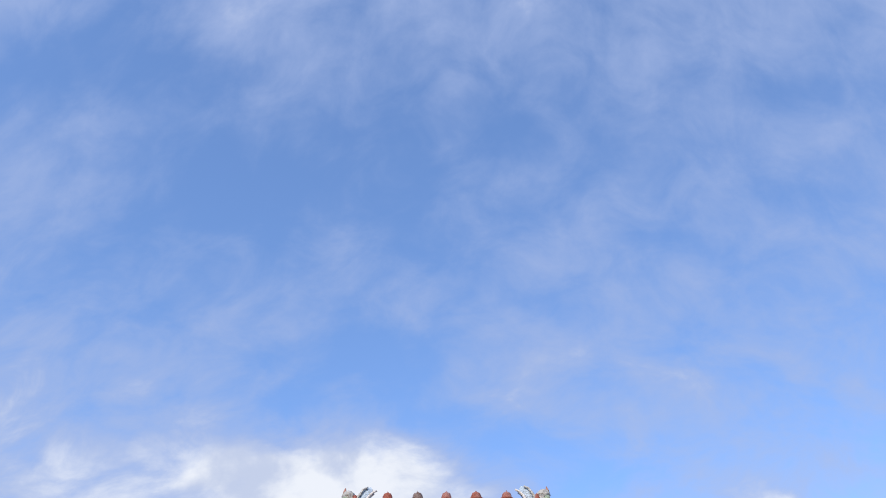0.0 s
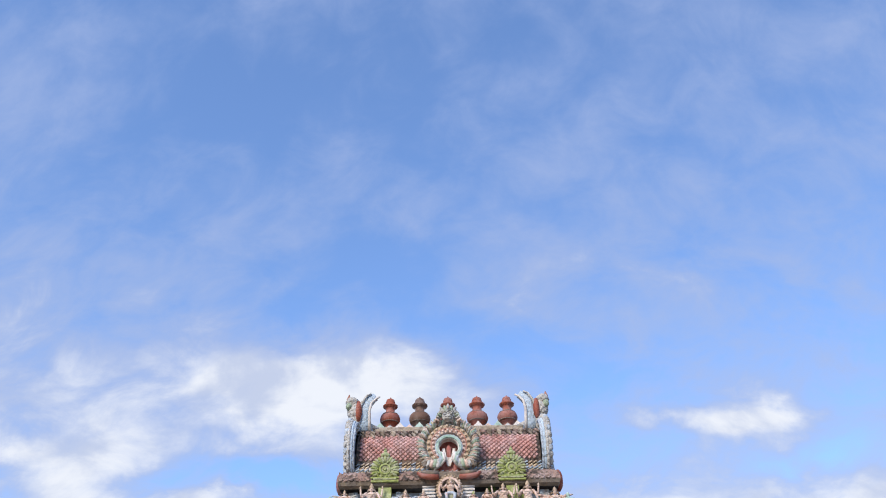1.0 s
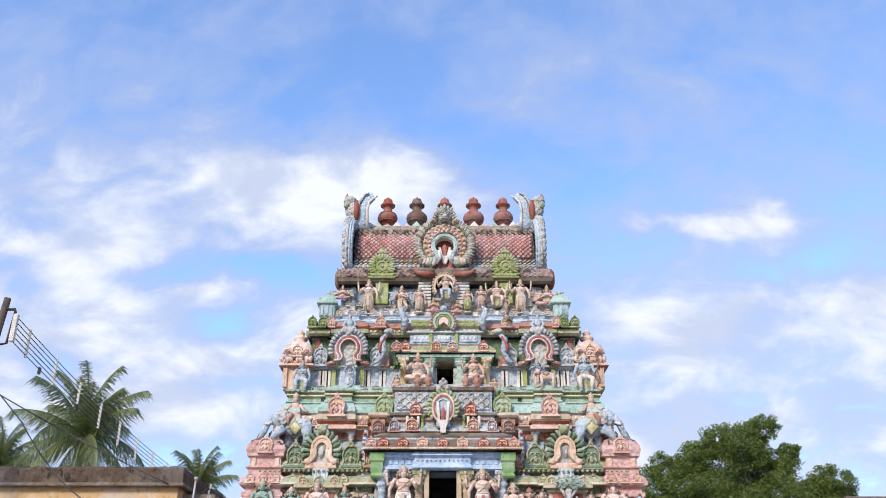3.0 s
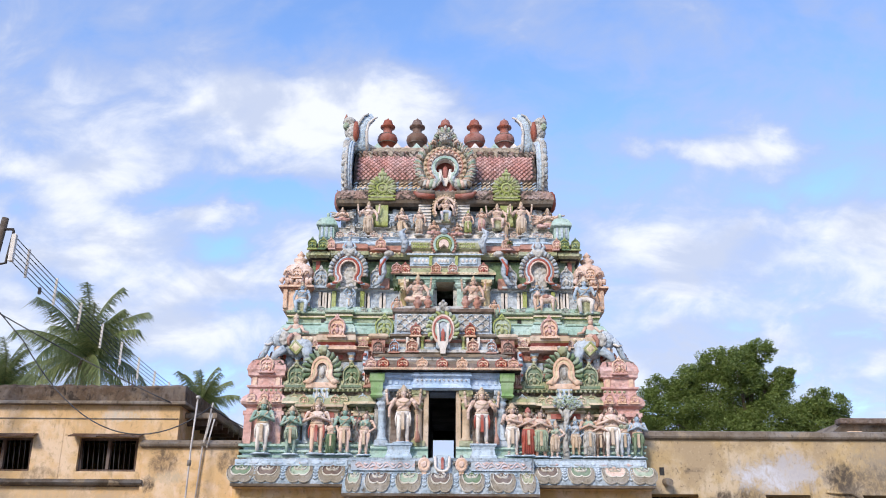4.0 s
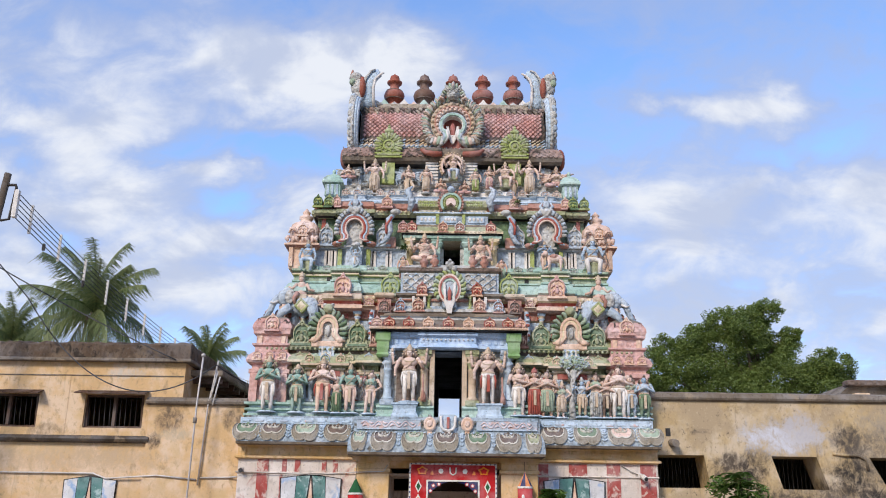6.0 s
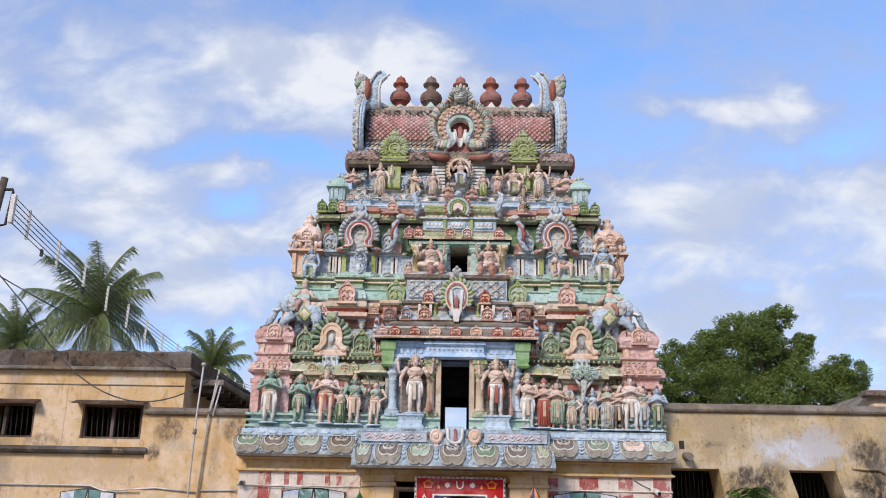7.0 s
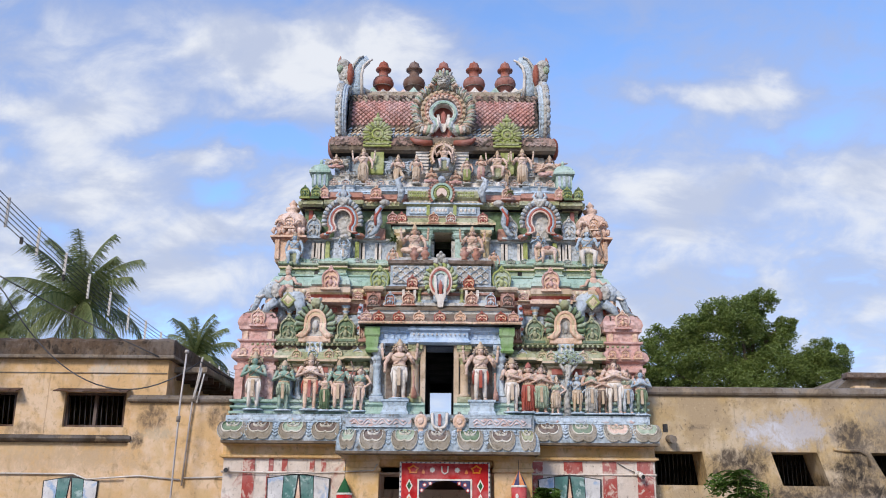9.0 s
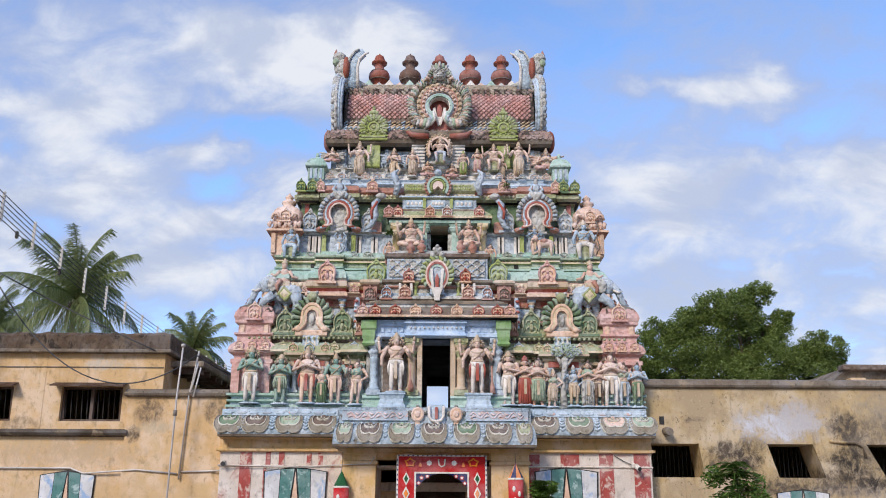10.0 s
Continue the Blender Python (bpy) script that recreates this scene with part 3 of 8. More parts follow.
# sloping eaves over the gate storey, with horseshoe ornaments lying on the slope
BLUE_EAVE = weathered("blue_eave_paint", (0.60, 0.66, 0.70), 1.0, carve=0.5, patch=[((0.42, 0.40, 0.36), 2.4, 0.52, 0.66)])


def eave(name, x0, x1, y_low, z_low, y_top, z_top, fascia, back, label, ends=0.12):
    g = G()
    rows = []
    for i in range(9):
        t = i / 8
        a = t * math.pi / 2
        rows.append((x0 - ends * math.cos(a), x1 + ends * math.cos(a), y_low + (y_top - y_low) * (1 - math.cos(a)), z_low + 0.05 + (z_top - z_low - 0.05) * math.sin(a)))
    course(g, [(x0, x1, y_top + 0.1, z_low), (x0 - ends, x1 + ends, y_low + 0.02, z_low, MOULD), (*rows[0], MOULD), *rows[1:], (x0, x1, y_top, fascia)], BLUE_EAVE, back)
    return part(name, g, tower, label)


def slope(cx, y_low, z_low, y_top, z_top):
    """A place on an eave's slope: u across, v from the top (0) to the lower edge (1)."""
    def at(u, v, o):
        a = (1 - v) * math.pi / 2
        return (cx + u, y_low + (y_top - y_low) * (1 - math.cos(a)) - o * math.cos(a), z_low + 0.05 + (z_top - z_low - 0.05) * math.sin(a) + o * math.sin(a))
    return at


KHAKI = weathered("khaki_paint", (0.55, 0.51, 0.44), 0.9, carve=0.25)
BONE = weathered("bone_paint", (0.77, 0.74, 0.67), 0.8)
PALE_PINK = weathered("pale_pink_scroll", (0.83, 0.74, 0.73), 0.5)


def horseshoe(w):
    """A bell-shaped shield hanging from the eave's top, with a cusp in the middle of its lower edge."""
    half = [(0.41, 0.0), (0.43, 0.14), (0.47, 0.3), (0.5, 0.5), (0.5, 0.64), (0.46, 0.79), (0.37, 0.91), (0.25, 0.965), (0.13, 0.96), (0.05, 0.94)]
    return [(a * w, b) for a, b in half] + [(0.0, 0.90)] + [(-a * w, b) for a, b in reversed(half)]


def horseshoes(owner, xs, mats, w, *sl):
    for x, m in zip(xs, mats):
        g = G()
        g.relief(slope(x, *sl), horseshoe(w), [(1, -0.03, BONE), (1.0, 0.035, BONE), (0.965, 0.05, BONE), (0.935, 0.03, KHAKI), (0.80, 0.035, KHAKI), (0.76, 0.025, KHAKI), (0.745, 0.048, BONE), (0.70, 0.048, BONE),
                 (0.67, 0.02, m), (0.47, 0.02, m), (0.455, 0.045, BONE), (0.42, 0.045, BONE), (0.40, 0.02, KHAKI), (0.15, 0.03, m)], (0, 0.02))
        at = slope(x, *sl)
        for s in (-1, 1):
            g.tube([at(s * w * 0.2, 0.1, 0.035), at(s * w * 0.22, 0.3, 0.04), at(s * w * 0.13, 0.42, 0.04), at(s * w * 0.03, 0.3, 0.04), at(s * w * 0.08, 0.2, 0.035)], 0.013, BONE, 5)
        g.ell(at(0, 0.14, 0.03), (0.05, 0.035, 0.04), m, 7, 5)
        part("horseshoe_ornament", g, owner)


side_eave = eave("side_eave", -4.64, 4.42, 19.58, 3.08, 19.88, 3.5, 3.72, BACK, "blue sloping eave with horseshoe ornaments")
SE = (19.58, 3.08, 19.88, 3.5)
horseshoes(side_eave, [-4.56, -3.98, -3.26, -2.55], [LEAF_GREEN, BROWN, SAGE, BROWN], 0.6, *SE)
horseshoes(side_eave, [2.2, 2.93, 3.68, 4.3], [BROWN, LEAF_GREEN, SKIN_PALE, SAGE], 0.6, *SE)
for xs in ((-4.28, -3.62, -2.9, -2.27), (2.56, 3.3, 4.0)):
    for x in xs:
        g = G()
        at = slope(x, *SE)
        for k in range(6):
            for s in (-1, 1):
                g.tube([at(0.0, 0.12 + k * 0.14, 0.0), at(s * 0.06, 0.05 + k * 0.14, 0.025)], [0.03, 0.012], SKY_BLUE, 5)
        part("leaf_ornament", g, side_eave, "blue leaf moulding", kind="stuff")
porch_eave = eave("porch_eave", -2.19, 1.89, 19.0, 2.84, 19.58, 3.32, 3.7, 20.2, "bluish sloping porch eave, mouldy along its lower edge", 0.06)
PE = (19.0, 2.84, 19.58, 3.32)
horseshoes(porch_eave, [-1.5, -0.84, -0.16, 0.52, 1.18], [BROWN, SAGE, BROWN, LEAF_GREEN, BROWN], 0.55, *PE)
horseshoes(porch_eave, [-2.02, 1.71], [SAGE, OLIVE], 0.34, *PE)
for x in (-1.17, -0.5, 0.18, 0.85):
    g = G()
    at = slope(x, *PE)
    for k in range(5):
        for s in (-1, 1):
            g.tube([at(0.0, 0.15 + k * 0.16, 0.0), at(s * 0.045, 0.07 + k * 0.16, 0.02)], [0.025, 0.01], SKY_BLUE, 5)
    part("leaf_ornament", g, porch_eave, "blue leaf moulding", kind="stuff")
g = G()
for x in [-2.1 + 0.0 + i * 0.21 for i in range(19)]:
    g.ell((x, 19.57, 3.35), (0.06, 0.03, 0.03), SKY_BLUE, 6, 4)
part("bead_moulding", g, porch_eave, kind="stuff")
g = G().box(-2.19, 1.89, 19.60, 19.98, 2.76, 2.845, OCHRE)
part("architrave", g, tower)
PANEL = weathered("pale_blue_panel", (0.68, 0.72, 0.76), 0.45, patch=[((0.82, 0.70, 0.66), 5.0, 0.54, 0.62)])
for x0, x1 in ((-2.12, -0.72), (0.5, 1.83)):
    g = G().box(x0, x1, 19.55, 19.6, 3.42, 3.64, PANEL, 0.01)
    n = 48
    g.tube([(x0 + 0.1 + (x1 - x0 - 0.2) * k / n, 19.548, 3.53 + 0.06 * math.sin(k * 2 * math.pi / 12)) for k in range(n + 1)], 0.014, PALE_PINK, 5)
    for k in range(8):
        xx, up_ = x0 + 0.1 + (x1 - x0 - 0.2) * (k + 0.5) / 8, 1 if k % 2 else -1
        g.tube([(xx - 0.05, 19.55, 3.53 + up_ * 0.05), (xx, 19.545, 3.53 + up_ * 0.01), (xx + 0.05, 19.55, 3.53 + up_ * 0.03)], [0.014, 0.026, 0.01], PALE_PINK, 5)
    for za, zb in ((3.42, 3.435), (3.625, 3.64)):
        g.box(x0, x1, 19.54, 19.56, za, zb, SKY_BLUE)
    part("relief_panel", g, tower, "pale blue panel with pink scroll relief")
for x0, x1 in ((-4.75, -2.25), (1.95, 4.42)):
    g = G().box(x0, x1, 19.86, 19.89, 3.54, 3.68, SKY_BLUE, 0.008)
    for i in range(9):
        g.ell((x0 + (i + 0.5) * (x1 - x0) / 9, 19.86, 3.6), (0.11, 0.012, 0.035), PANEL if i % 2 else SKY_BLUE, 8, 4)
    part("fascia_panel", g, tower)

# the emblem on the porch: a white U with a red stroke between a disc and a shell
g = G()
g.tube([(-0.28, 19.5, 3.72), (-0.27, 19.5, 3.5), (-0.22, 19.5, 3.42), (-0.12, 19.5, 3.40), (-0.02, 19.5, 3.42), (0.03, 19.5, 3.5), (0.04, 19.5, 3.72)], 0.032, WHITE, 6)
g.box(-0.17, -0.07, 19.48, 19.56, 3.3, 3.42, WHITE, 0.01).box(-0.15, -0.09, 19.49, 19.55, 3.45, 3.7, RED, 0.01).box(-0.3, 0.06, 19.55, 19.62, 3.36, 3.76, SKY_BLUE, 0.01)
part("mark", g, tower, "white U-shaped mark with a red stroke")
for x in (-0.52, 0.3):
    g = G()
    g.relief(front(x, 19.56, 3.55), [(0.14 * math.cos(t * 0.524), 0.16 * math.sin(t * 0.524)) for t in range(12)], [(1, -0.02, PEACH), (1, 0.04, PEACH), (0.8, 0.06, SKIN_PALE), (0.5, 0.05, PEACH), (0.3, 0.08, SKIN_PALE)])
    for t in range(3):
        aa = radians(20 + 70 * t)
        for s in (-1, 1):
            g.ell((x + s * 0.17 * math.cos(aa), 19.54, 3.55 + 0.19 * math.sin(aa) - 0.03), (0.045, 0.03, 0.05), GREY, 6, 4)
    g.box(x - 0.05, x + 0.05, 19.54, 19.6, 3.3, 3.42, PEACH)
    part("wheel_ornament", g, tower, "pale disc ornament with flames")

# first storey
tier_course("plinth", [(4.58, 20.1, 3.72), (4.62, 20.04, 3.74), (4.62, 20.04, 3.79), (4.54, 20.14, 3.80), (4.54, 20.14, 3.85, SKY_BLUE), (4.6, 20.06, 3.87), (4.6, 20.06, 3.91), (4.52, 20.16, 3.93), (4.52, 20.16, 3.98, SKY_BLUE), (4.62, 20.06, 4.0), (4.62, 20.06, 4.05), (4.5, 20.25, 4.07), (4.5, 20.25, 4.12)], MINT, "mint green moulded plinth", gap=(-0.45, 0.18))
tier_course("storey_wall", [(4.35, 20.55, 4.1), (4.35, 20.55, 4.75)], GREY, "grey plaster wall", gap=(-0.45, 0.18))


def entab1(g):
    for a, b in ((-4.4, -0.6), (0.33, 4.15)):
        dentils(g, a, b, 20.46, 4.86, 4.93, 0.16, CREAM, 0.04)
        beads(g, a, b, 20.2, 5.3, 0.035, 0.11, OLIVE)


tier_course("entablature", [(4.4, 20.5, 4.7), (4.45, 20.42, 4.74), (4.45, 20.42, 4.8, TAN), (4.38, 20.5, 4.84, OLIVE), (4.38, 20.5, 4.95, OLIVE), (4.55, 20.2, 4.98, SAGE), (4.55, 20.2, 5.03, CREAM), (4.5, 20.28, 5.12, OLIVE),
            (4.4, 20.4, 5.2, OLIVE), (4.3, 20.5, 5.24, OLIVE), (4.3, 20.5, 5.34, BROWN)], OLIVE, "olive green eave of the first storey", extra=entab1, gap=(-0.45, 0.18), breaks=((3.2, 3.62, 0.1), (1.62, 2.05, 0.1)))
tier_course("roof_band", [(4.2, 20.55, 5.32), (4.3, 20.36, 5.36, SAGE), (4.3, 20.36, 5.42, OLIVE), (4.25, 20.42, 5.55, OLIVE), (4.1, 20.6, 5.68, OLIVE), (4.05, 20.7, 5.72, OLIVE)], OLIVE, "olive green curved roof band", breaks=((3.22, 3.66, 0.08), (1.95, 2.36, 0.08)))


def niche_wall(g):
    for s in (-1, 1):
        for k in range(3):
            x = CX + s * (2.1 + k * 0.75)
            g.box(x - 0.3, x + 0.3, 20.74, 20.8, 5.76, 6.1, STEEL, 0.01)
            for q in range(3):
                g.ell((x - 0.18 + q * 0.18, 20.73, 5.9 + 0.05 * (q % 2)), (0.06, 0.03, 0.08), WHITE if q % 2 else STEEL, 6, 4)
        dentils(g, *sorted((CX + s * 1.7, CX + s * 3.95)), 20.72, 6.16, 6.26, 0.3, RED, 0.03)


tier_course("recessed_wall", [(4.0, 20.8, 5.7), (4.0, 20.8, 6.12), (4.02, 20.72, 6.14, PEACH), (4.02, 20.72, 6.3, BRICK)], GREY, "grey recessed wall with blue panels", extra=niche_wall)


def dent2(g):
    beads(g, *sym(3.95), 20.56, 6.62, 0.055, 0.17, CREAM)
    beads(g, *sym(3.7), 20.96, 7.32, 0.03, 0.1, LIME)
    # square holes as solid near-black blocks, colour standing for their shade
    for x in (-3.1, -1.75, 1.75):
        g.box(x - 0.05, x + 0.05, 20.93, 21.1, 7.13, 7.22, DARK)


tier_course("cornice", [(4.0, 20.72, 6.3), (4.08, 20.6, 6.34), (4.08, 20.6, 6.42, PEACH), (4.0, 20.68, 6.46, PINK), (4.02, 20.6, 6.52, RED), (4.05, 20.56, 6.56, YELLOW), (4.05, 20.56, 6.68, TAN), (3.98, 20.66, 6.72, BRICK), (4.02, 20.6, 6.76, MINT),
            (4.0, 20.62, 6.86, MINT), (3.92, 20.72, 6.98, MINT), (3.82, 20.86, 7.04, MINT), (3.79, 20.94, 7.06, SAGE), (3.84, 20.88, 7.07, MINT), (3.84, 20.88, 7.11, MINT), (3.79, 20.95, 7.12, SAGE), (3.79, 20.95, 7.23, SAGE), (3.84, 20.88, 7.245, LIME), (3.84, 20.88, 7.28, CREAM), (3.79, 20.94, 7.29, SAGE), (3.79, 20.94, 7.33, MOULD), (3.86, 20.88, 7.35, SAGE), (3.86, 20.88, 7.40, SAGE)], PINK, "mint green sloping cornice over a pink course", extra=dent2, breaks=((2.12, 3.0, 0.16), (3.45, 3.95, 0.1)))

PINK_MOULD = weathered("mouldy_pink_paint", (0.74, 0.55, 0.50), 1.0, carve=0.35, patch=[((0.26, 0.22, 0.20), 7.0, 0.5, 0.6)])

# rows of small crest ornaments on the ledges
for z, y, hw, inner, step_, hh, mats in ((5.7, 20.62, 3.9, 1.9, 0.3, 0.2, (OLIVE, SAGE, BRICK)), (6.42, 20.56, 3.85, 1.75, 0.36, 0.2, (PINK, TAN, PEACH)), (7.4, 20.98, 3.6, 1.5, 0.34, 0.16, (SAGE, GREY, MINT)), (9.64, 21.68, 3.1, 1.1, 0.3, 0.2, (GREY, STEEL, SKIN_PALE)), (10.04, 21.98, 2.9, 0.6, 0.26, 0.16, (STEEL, GREY, WHITE))):
    for s in (-1, 1):
        n = int((hw - inner) / step_)
        for i in range(n):
            g = G()
            gable(g, CX + s * (inner + (i + 0.5) * step_), y, z, step_ * 0.72, hh, mats[i % 3], mats[(i + 1) % 3], 0.05)
            part("crest_ornament", g, tower)

# corner pavilions of the first storey
for s in (-1, 1):
    x0, x1 = sorted((CX + s * 4.58, CX + s * 3.7))
    cx = (x0 + x1) / 2
    p = part("corner_pavilion", G().box(x0 + 0.05, x1 - 0.05, 20.3, 21.3, 4.06, 4.72, PINK), tower, "pink corner pavilion with pilasters and mouldy barrel roof")
    for x in (x0 + 0.1, x1 - 0.1):
        part("pilaster", G().box(x - 0.09, x + 0.09, 20.2, 20.32, 4.06, 4.72, PINK, 0.012), p)
    g = G().moulding(x0, x1, 20.25, 21.3, [(-0.02, 4.7), (0.03, 4.73), (0.03, 4.82), (-0.03, 4.84), (-0.03, 4.93), (0.08, 4.97), (0.1, 5.03), (0.06, 5.14), (-0.03, 5.22), (-0.06, 5.24), (-0.06, 5.36), (0.0, 5.39), (0.0, 5.43)], PINK)
    beads(g, x0, x1, 20.15, 5.06, 0.04, 0.13, PEACH)
    for q in range(3):
        gable(g, x0 + 0.16 + q * 0.29, 20.16, 5.02, 0.2, 0.24, PINK, PEACH, 0.04)
    part("eave", g, p)
    g = G().moulding(x0 + 0.08, x1 - 0.08, 20.33, 21.2, [(0, 5.42), (0, 5.62), (0.07, 5.66), (0.07, 5.72), (0.1, 5.80), (0.08, 5.9), (0.0, 6.04, PINK_MOULD), (-0.1, 6.1, MOULD), (-0.2, 6.16, MOULD), (-0.36, 6.2, MOULD)], PINK)
    gable(g, cx, 20.24, 5.72, 0.34, 0.42, PEACH, PINK, 0.06)
    for q in (-1, 1):
        g.box(cx + q * 0.27 - 0.05, cx + q * 0.27 + 0.05, 20.3, 20.36, 5.44, 5.62, PEACH)
    for q in (-0.25, 0.0, 0.25):
        g.lathe((cx + q, 20.75, 6.16), [(0.07, 0), (0.09, 0.05), (0.05, 0.09), (0.06, 0.12), (0.01, 0.19)], PINK_MOULD, 9)
    part("barrel_roof", g, p, "pink barrel roof blackened by mould")

# a projecting pavilion in the middle of each side bay
for s in (-1, 1):
    x = CX + s * 2.84
    g = G().box(x - 0.36, x + 0.36, 20.34, 20.6, 4.1, 4.64, STEEL, 0.01)
    ped = part("bay_pavilion", g, tower, "projecting miniature pavilion with red panels and olive eave")
    for q in (-1, 1):
        gg = G()
        column(gg, x + q * 0.33, 20.28, 4.08, 4.66, 0.07, SKY_BLUE, STEEL)
        part("column", gg, ped)
        part("red_panel", G().box(x + q * 0.22 - 0.12, x + q * 0.22 + 0.12, 20.2, 20.34, 4.66, 4.79, RED, 0.012), ped)
    g = G()
    course(g, [(x - 0.42, x + 0.42, 20.24, 4.64), (x - 0.44, x + 0.44, 20.22, 4.67), (x - 0.42, x + 0.42, 20.24, 4.79), (x - 0.46, x + 0.46, 20.18, 4.82, CREAM), (x - 0.46, x + 0.46, 20.18, 4.86, CREAM), (x - 0.56, x + 0.56, 20.06, 4.9, OLIVE), (x - 0.56, x + 0.56, 20.06, 4.95, TAN),
               (x - 0.52, x + 0.52, 20.12, 5.05, OLIVE), (x - 0.44, x + 0.44, 20.24, 5.14, OLIVE), (x - 0.4, x + 0.4, 20.3, 5.22, SAGE)], TAN, 20.6)
    part("eave", g, ped)
    for q, m in ((-0.36, PEACH), (0, SKY_BLUE), (0.36, PEACH)):
        gg = G()
        gable(gg, x + q, 20.12, 4.93, 0.22, 0.26, m, OLIVE, 0.05)
        part("gable_ornament", gg, ped)
    # stepped blocks that break the recessed wall above
    for dx in (3.5, 2.2):
        gg = G()
        column(gg, CX + s * dx, 20.66, 5.74, 6.3, 0.07, TAN, SKY_BLUE, 8)
        part("short_column", gg, tower)

# pilasters and ornaments of the side bays
for s in (-1, 1):
    for k, (dx, mat, m2) in enumerate(((3.35, SKY_BLUE, MINT), (2.78, TAN, CREAM), (2.2, SKY_BLUE, RED), (1.72, SKY_BLUE, MINT))):
        g = G()
        column(g, CX + s * dx, 20.42, 4.1, 4.76, 0.085, mat, m2)
        part("pilaster", g, tower)
    for k, dx in enumerate((3.05, 2.5, 1.95)):
        g = G().box(CX + s * dx - 0.14, CX + s * dx + 0.14, 20.36, 20.5, 4.62, 4.8, (RED, SKY_BLUE, RED)[k], 0.012).box(CX + s * dx - 0.18, CX + s * dx + 0.18, 20.34, 20.5, 4.8, 4.85, CREAM)
        part("panel", g, tower)
    for k, (dx, m1, m2) in enumerate(((3.45, OLIVE, CREAM), (2.85, CREAM, OLIVE), (2.3, OLIVE, CREAM), (1.85, SKY_BLUE, WHITE))):
        g = G()
        gable(g, CX + s * dx, 20.24, 4.98, 0.24, 0.26, m1, m2, 0.05)
        part("gable_ornament", g, tower)
    for dx, w, m1 in ((3.45, 0.42, OLIVE), (2.15, 0.42, OLIVE), (1.72, 0.25, PEACH)):
        g = G()
        gable(g, CX + s * dx, 20.36, 5.4, w, 0.62, m1, LEAF_GREEN if m1 is OLIVE else BRICK, 0.09)
        part("gable_ornament", g, tower)
    # a fan-backed horseshoe niche over the middle of the bay
    x = CX + s * 2.84
    g = G()
    for i in range(15):
        t = radians(-35 + 250 * i / 14)
        g.tube([(x + 0.22 * math.cos(t), 20.34, 5.78 + 0.24 * math.sin(t)), (x + 0.43 * math.cos(t), 20.28, 5.80 + 0.44 * math.sin(t)), (x + 0.47 * math.cos(t + 0.12), 20.25, 5.80 + 0.48 * math.sin(t + 0.12))], [0.04, 0.055, 0.025], LEAF_GREEN if i % 2 else SAGE, 6)
    arch(g, x, 20.3, 5.82, 0.25, [(1.0, 0.8, 0.06, PEACH, 0), (0.8, 0.62, 0.04, CREAM, 0), (0.62, 0.46, 0.07, PEACH, 0)], -12, 1.25)
    for q in (-1, 1):
        for k, m in enumerate((PEACH, CREAM, PEACH)):
            g.tube([(x + q * (0.225 - 0.045 * k), 20.26, 5.8), (x + q * (0.22 - 0.045 * k), 20.25, 5.66), (x + q * (0.3 - 0.04 * k), 20.25, 5.54), (x + q * (0.42 - 0.05 * k), 20.26, 5.5)], [0.035, 0.038, 0.045, 0.03], m, 6)
    g.box(x - 0.2, x + 0.2, 20.3, 20.4, 5.5, 6.0, GREY)
    g.box(x - 0.36, x + 0.36, 20.24, 20.4, 5.36, 5.5, PEACH, 0.02).box(x - 0.18, x + 0.18, 20.24, 20.4, 5.08, 5.38, SKY_BLUE, 0.02)
    for q in (-1, 1):
        g.ell((x + q * 0.3, 20.24, 5.52), (0.09, 0.05, 0.07), PEACH, 8, 5)
        g.box(x + q * 0.1 - 0.02, x + q * 0.1 + 0.02, 20.22, 20.26, 5.1, 5.36, WHITE)
    g.ell((x, 20.28, 5.75), (0.07, 0.05, 0.14), GREY, 8, 6)
    g.ell((x, 20.27, 6.28), (0.13, 0.1, 0.12), OLIVE, 8, 6).ell((x - 0.09, 20.26, 6.36), 0.05, GREY, 6, 4).ell((x + 0.09, 20.26, 6.36), 0.05, GREY, 6, 4)
    part("niche", g, tower, "peach horseshoe niche with green feather fan")
    # gables on the cornice
    for dx, m1, m2, yy, zz, w, h in ((2.55, PINK, PEACH, 20.4, 6.62, 0.42, 0.56), (1.42, LIME, SAGE, 20.52, 6.66, 0.46, 0.58)):
        g = G()
        gable(g, CX + s * dx, yy, zz, w, h, m1, m2, 0.08)
        part("gable_ornament", g, tower)
    # curled bracket beside the central bay
    x = CX + s * 1.55
    g = G().box(x - 0.16, x + 0.16, 20.45, 20.8, 6.2, 6.62, BRICK, 0.03).moulding(x - 0.2, x + 0.2, 20.4, 20.8, [(0, 6.6), (0.04, 6.64), (0.04, 6.68), (0, 6.72)], TAN)
    gable(g, x, 20.43, 6.24, 0.27, 0.34, BRICK, BROWN, 0.06)
    g.tube([(x + s * 0.28, 20.5, 6.3), (x + s * 0.3, 20.45, 6.0), (x + s * 0.3, 20.42, 5.7), (x + s * 0.22, 20.4, 5.5)], [0.05, 0.07, 0.06, 0.04], STEEL, 6)
    for q in range(6):
        g.ell((x + s * 0.3, 20.38, 5.6 + q * 0.12), (0.055, 0.05, 0.04), RED if q % 2 else SKY_BLUE, 6, 4)
    part("bracket", g, tower)

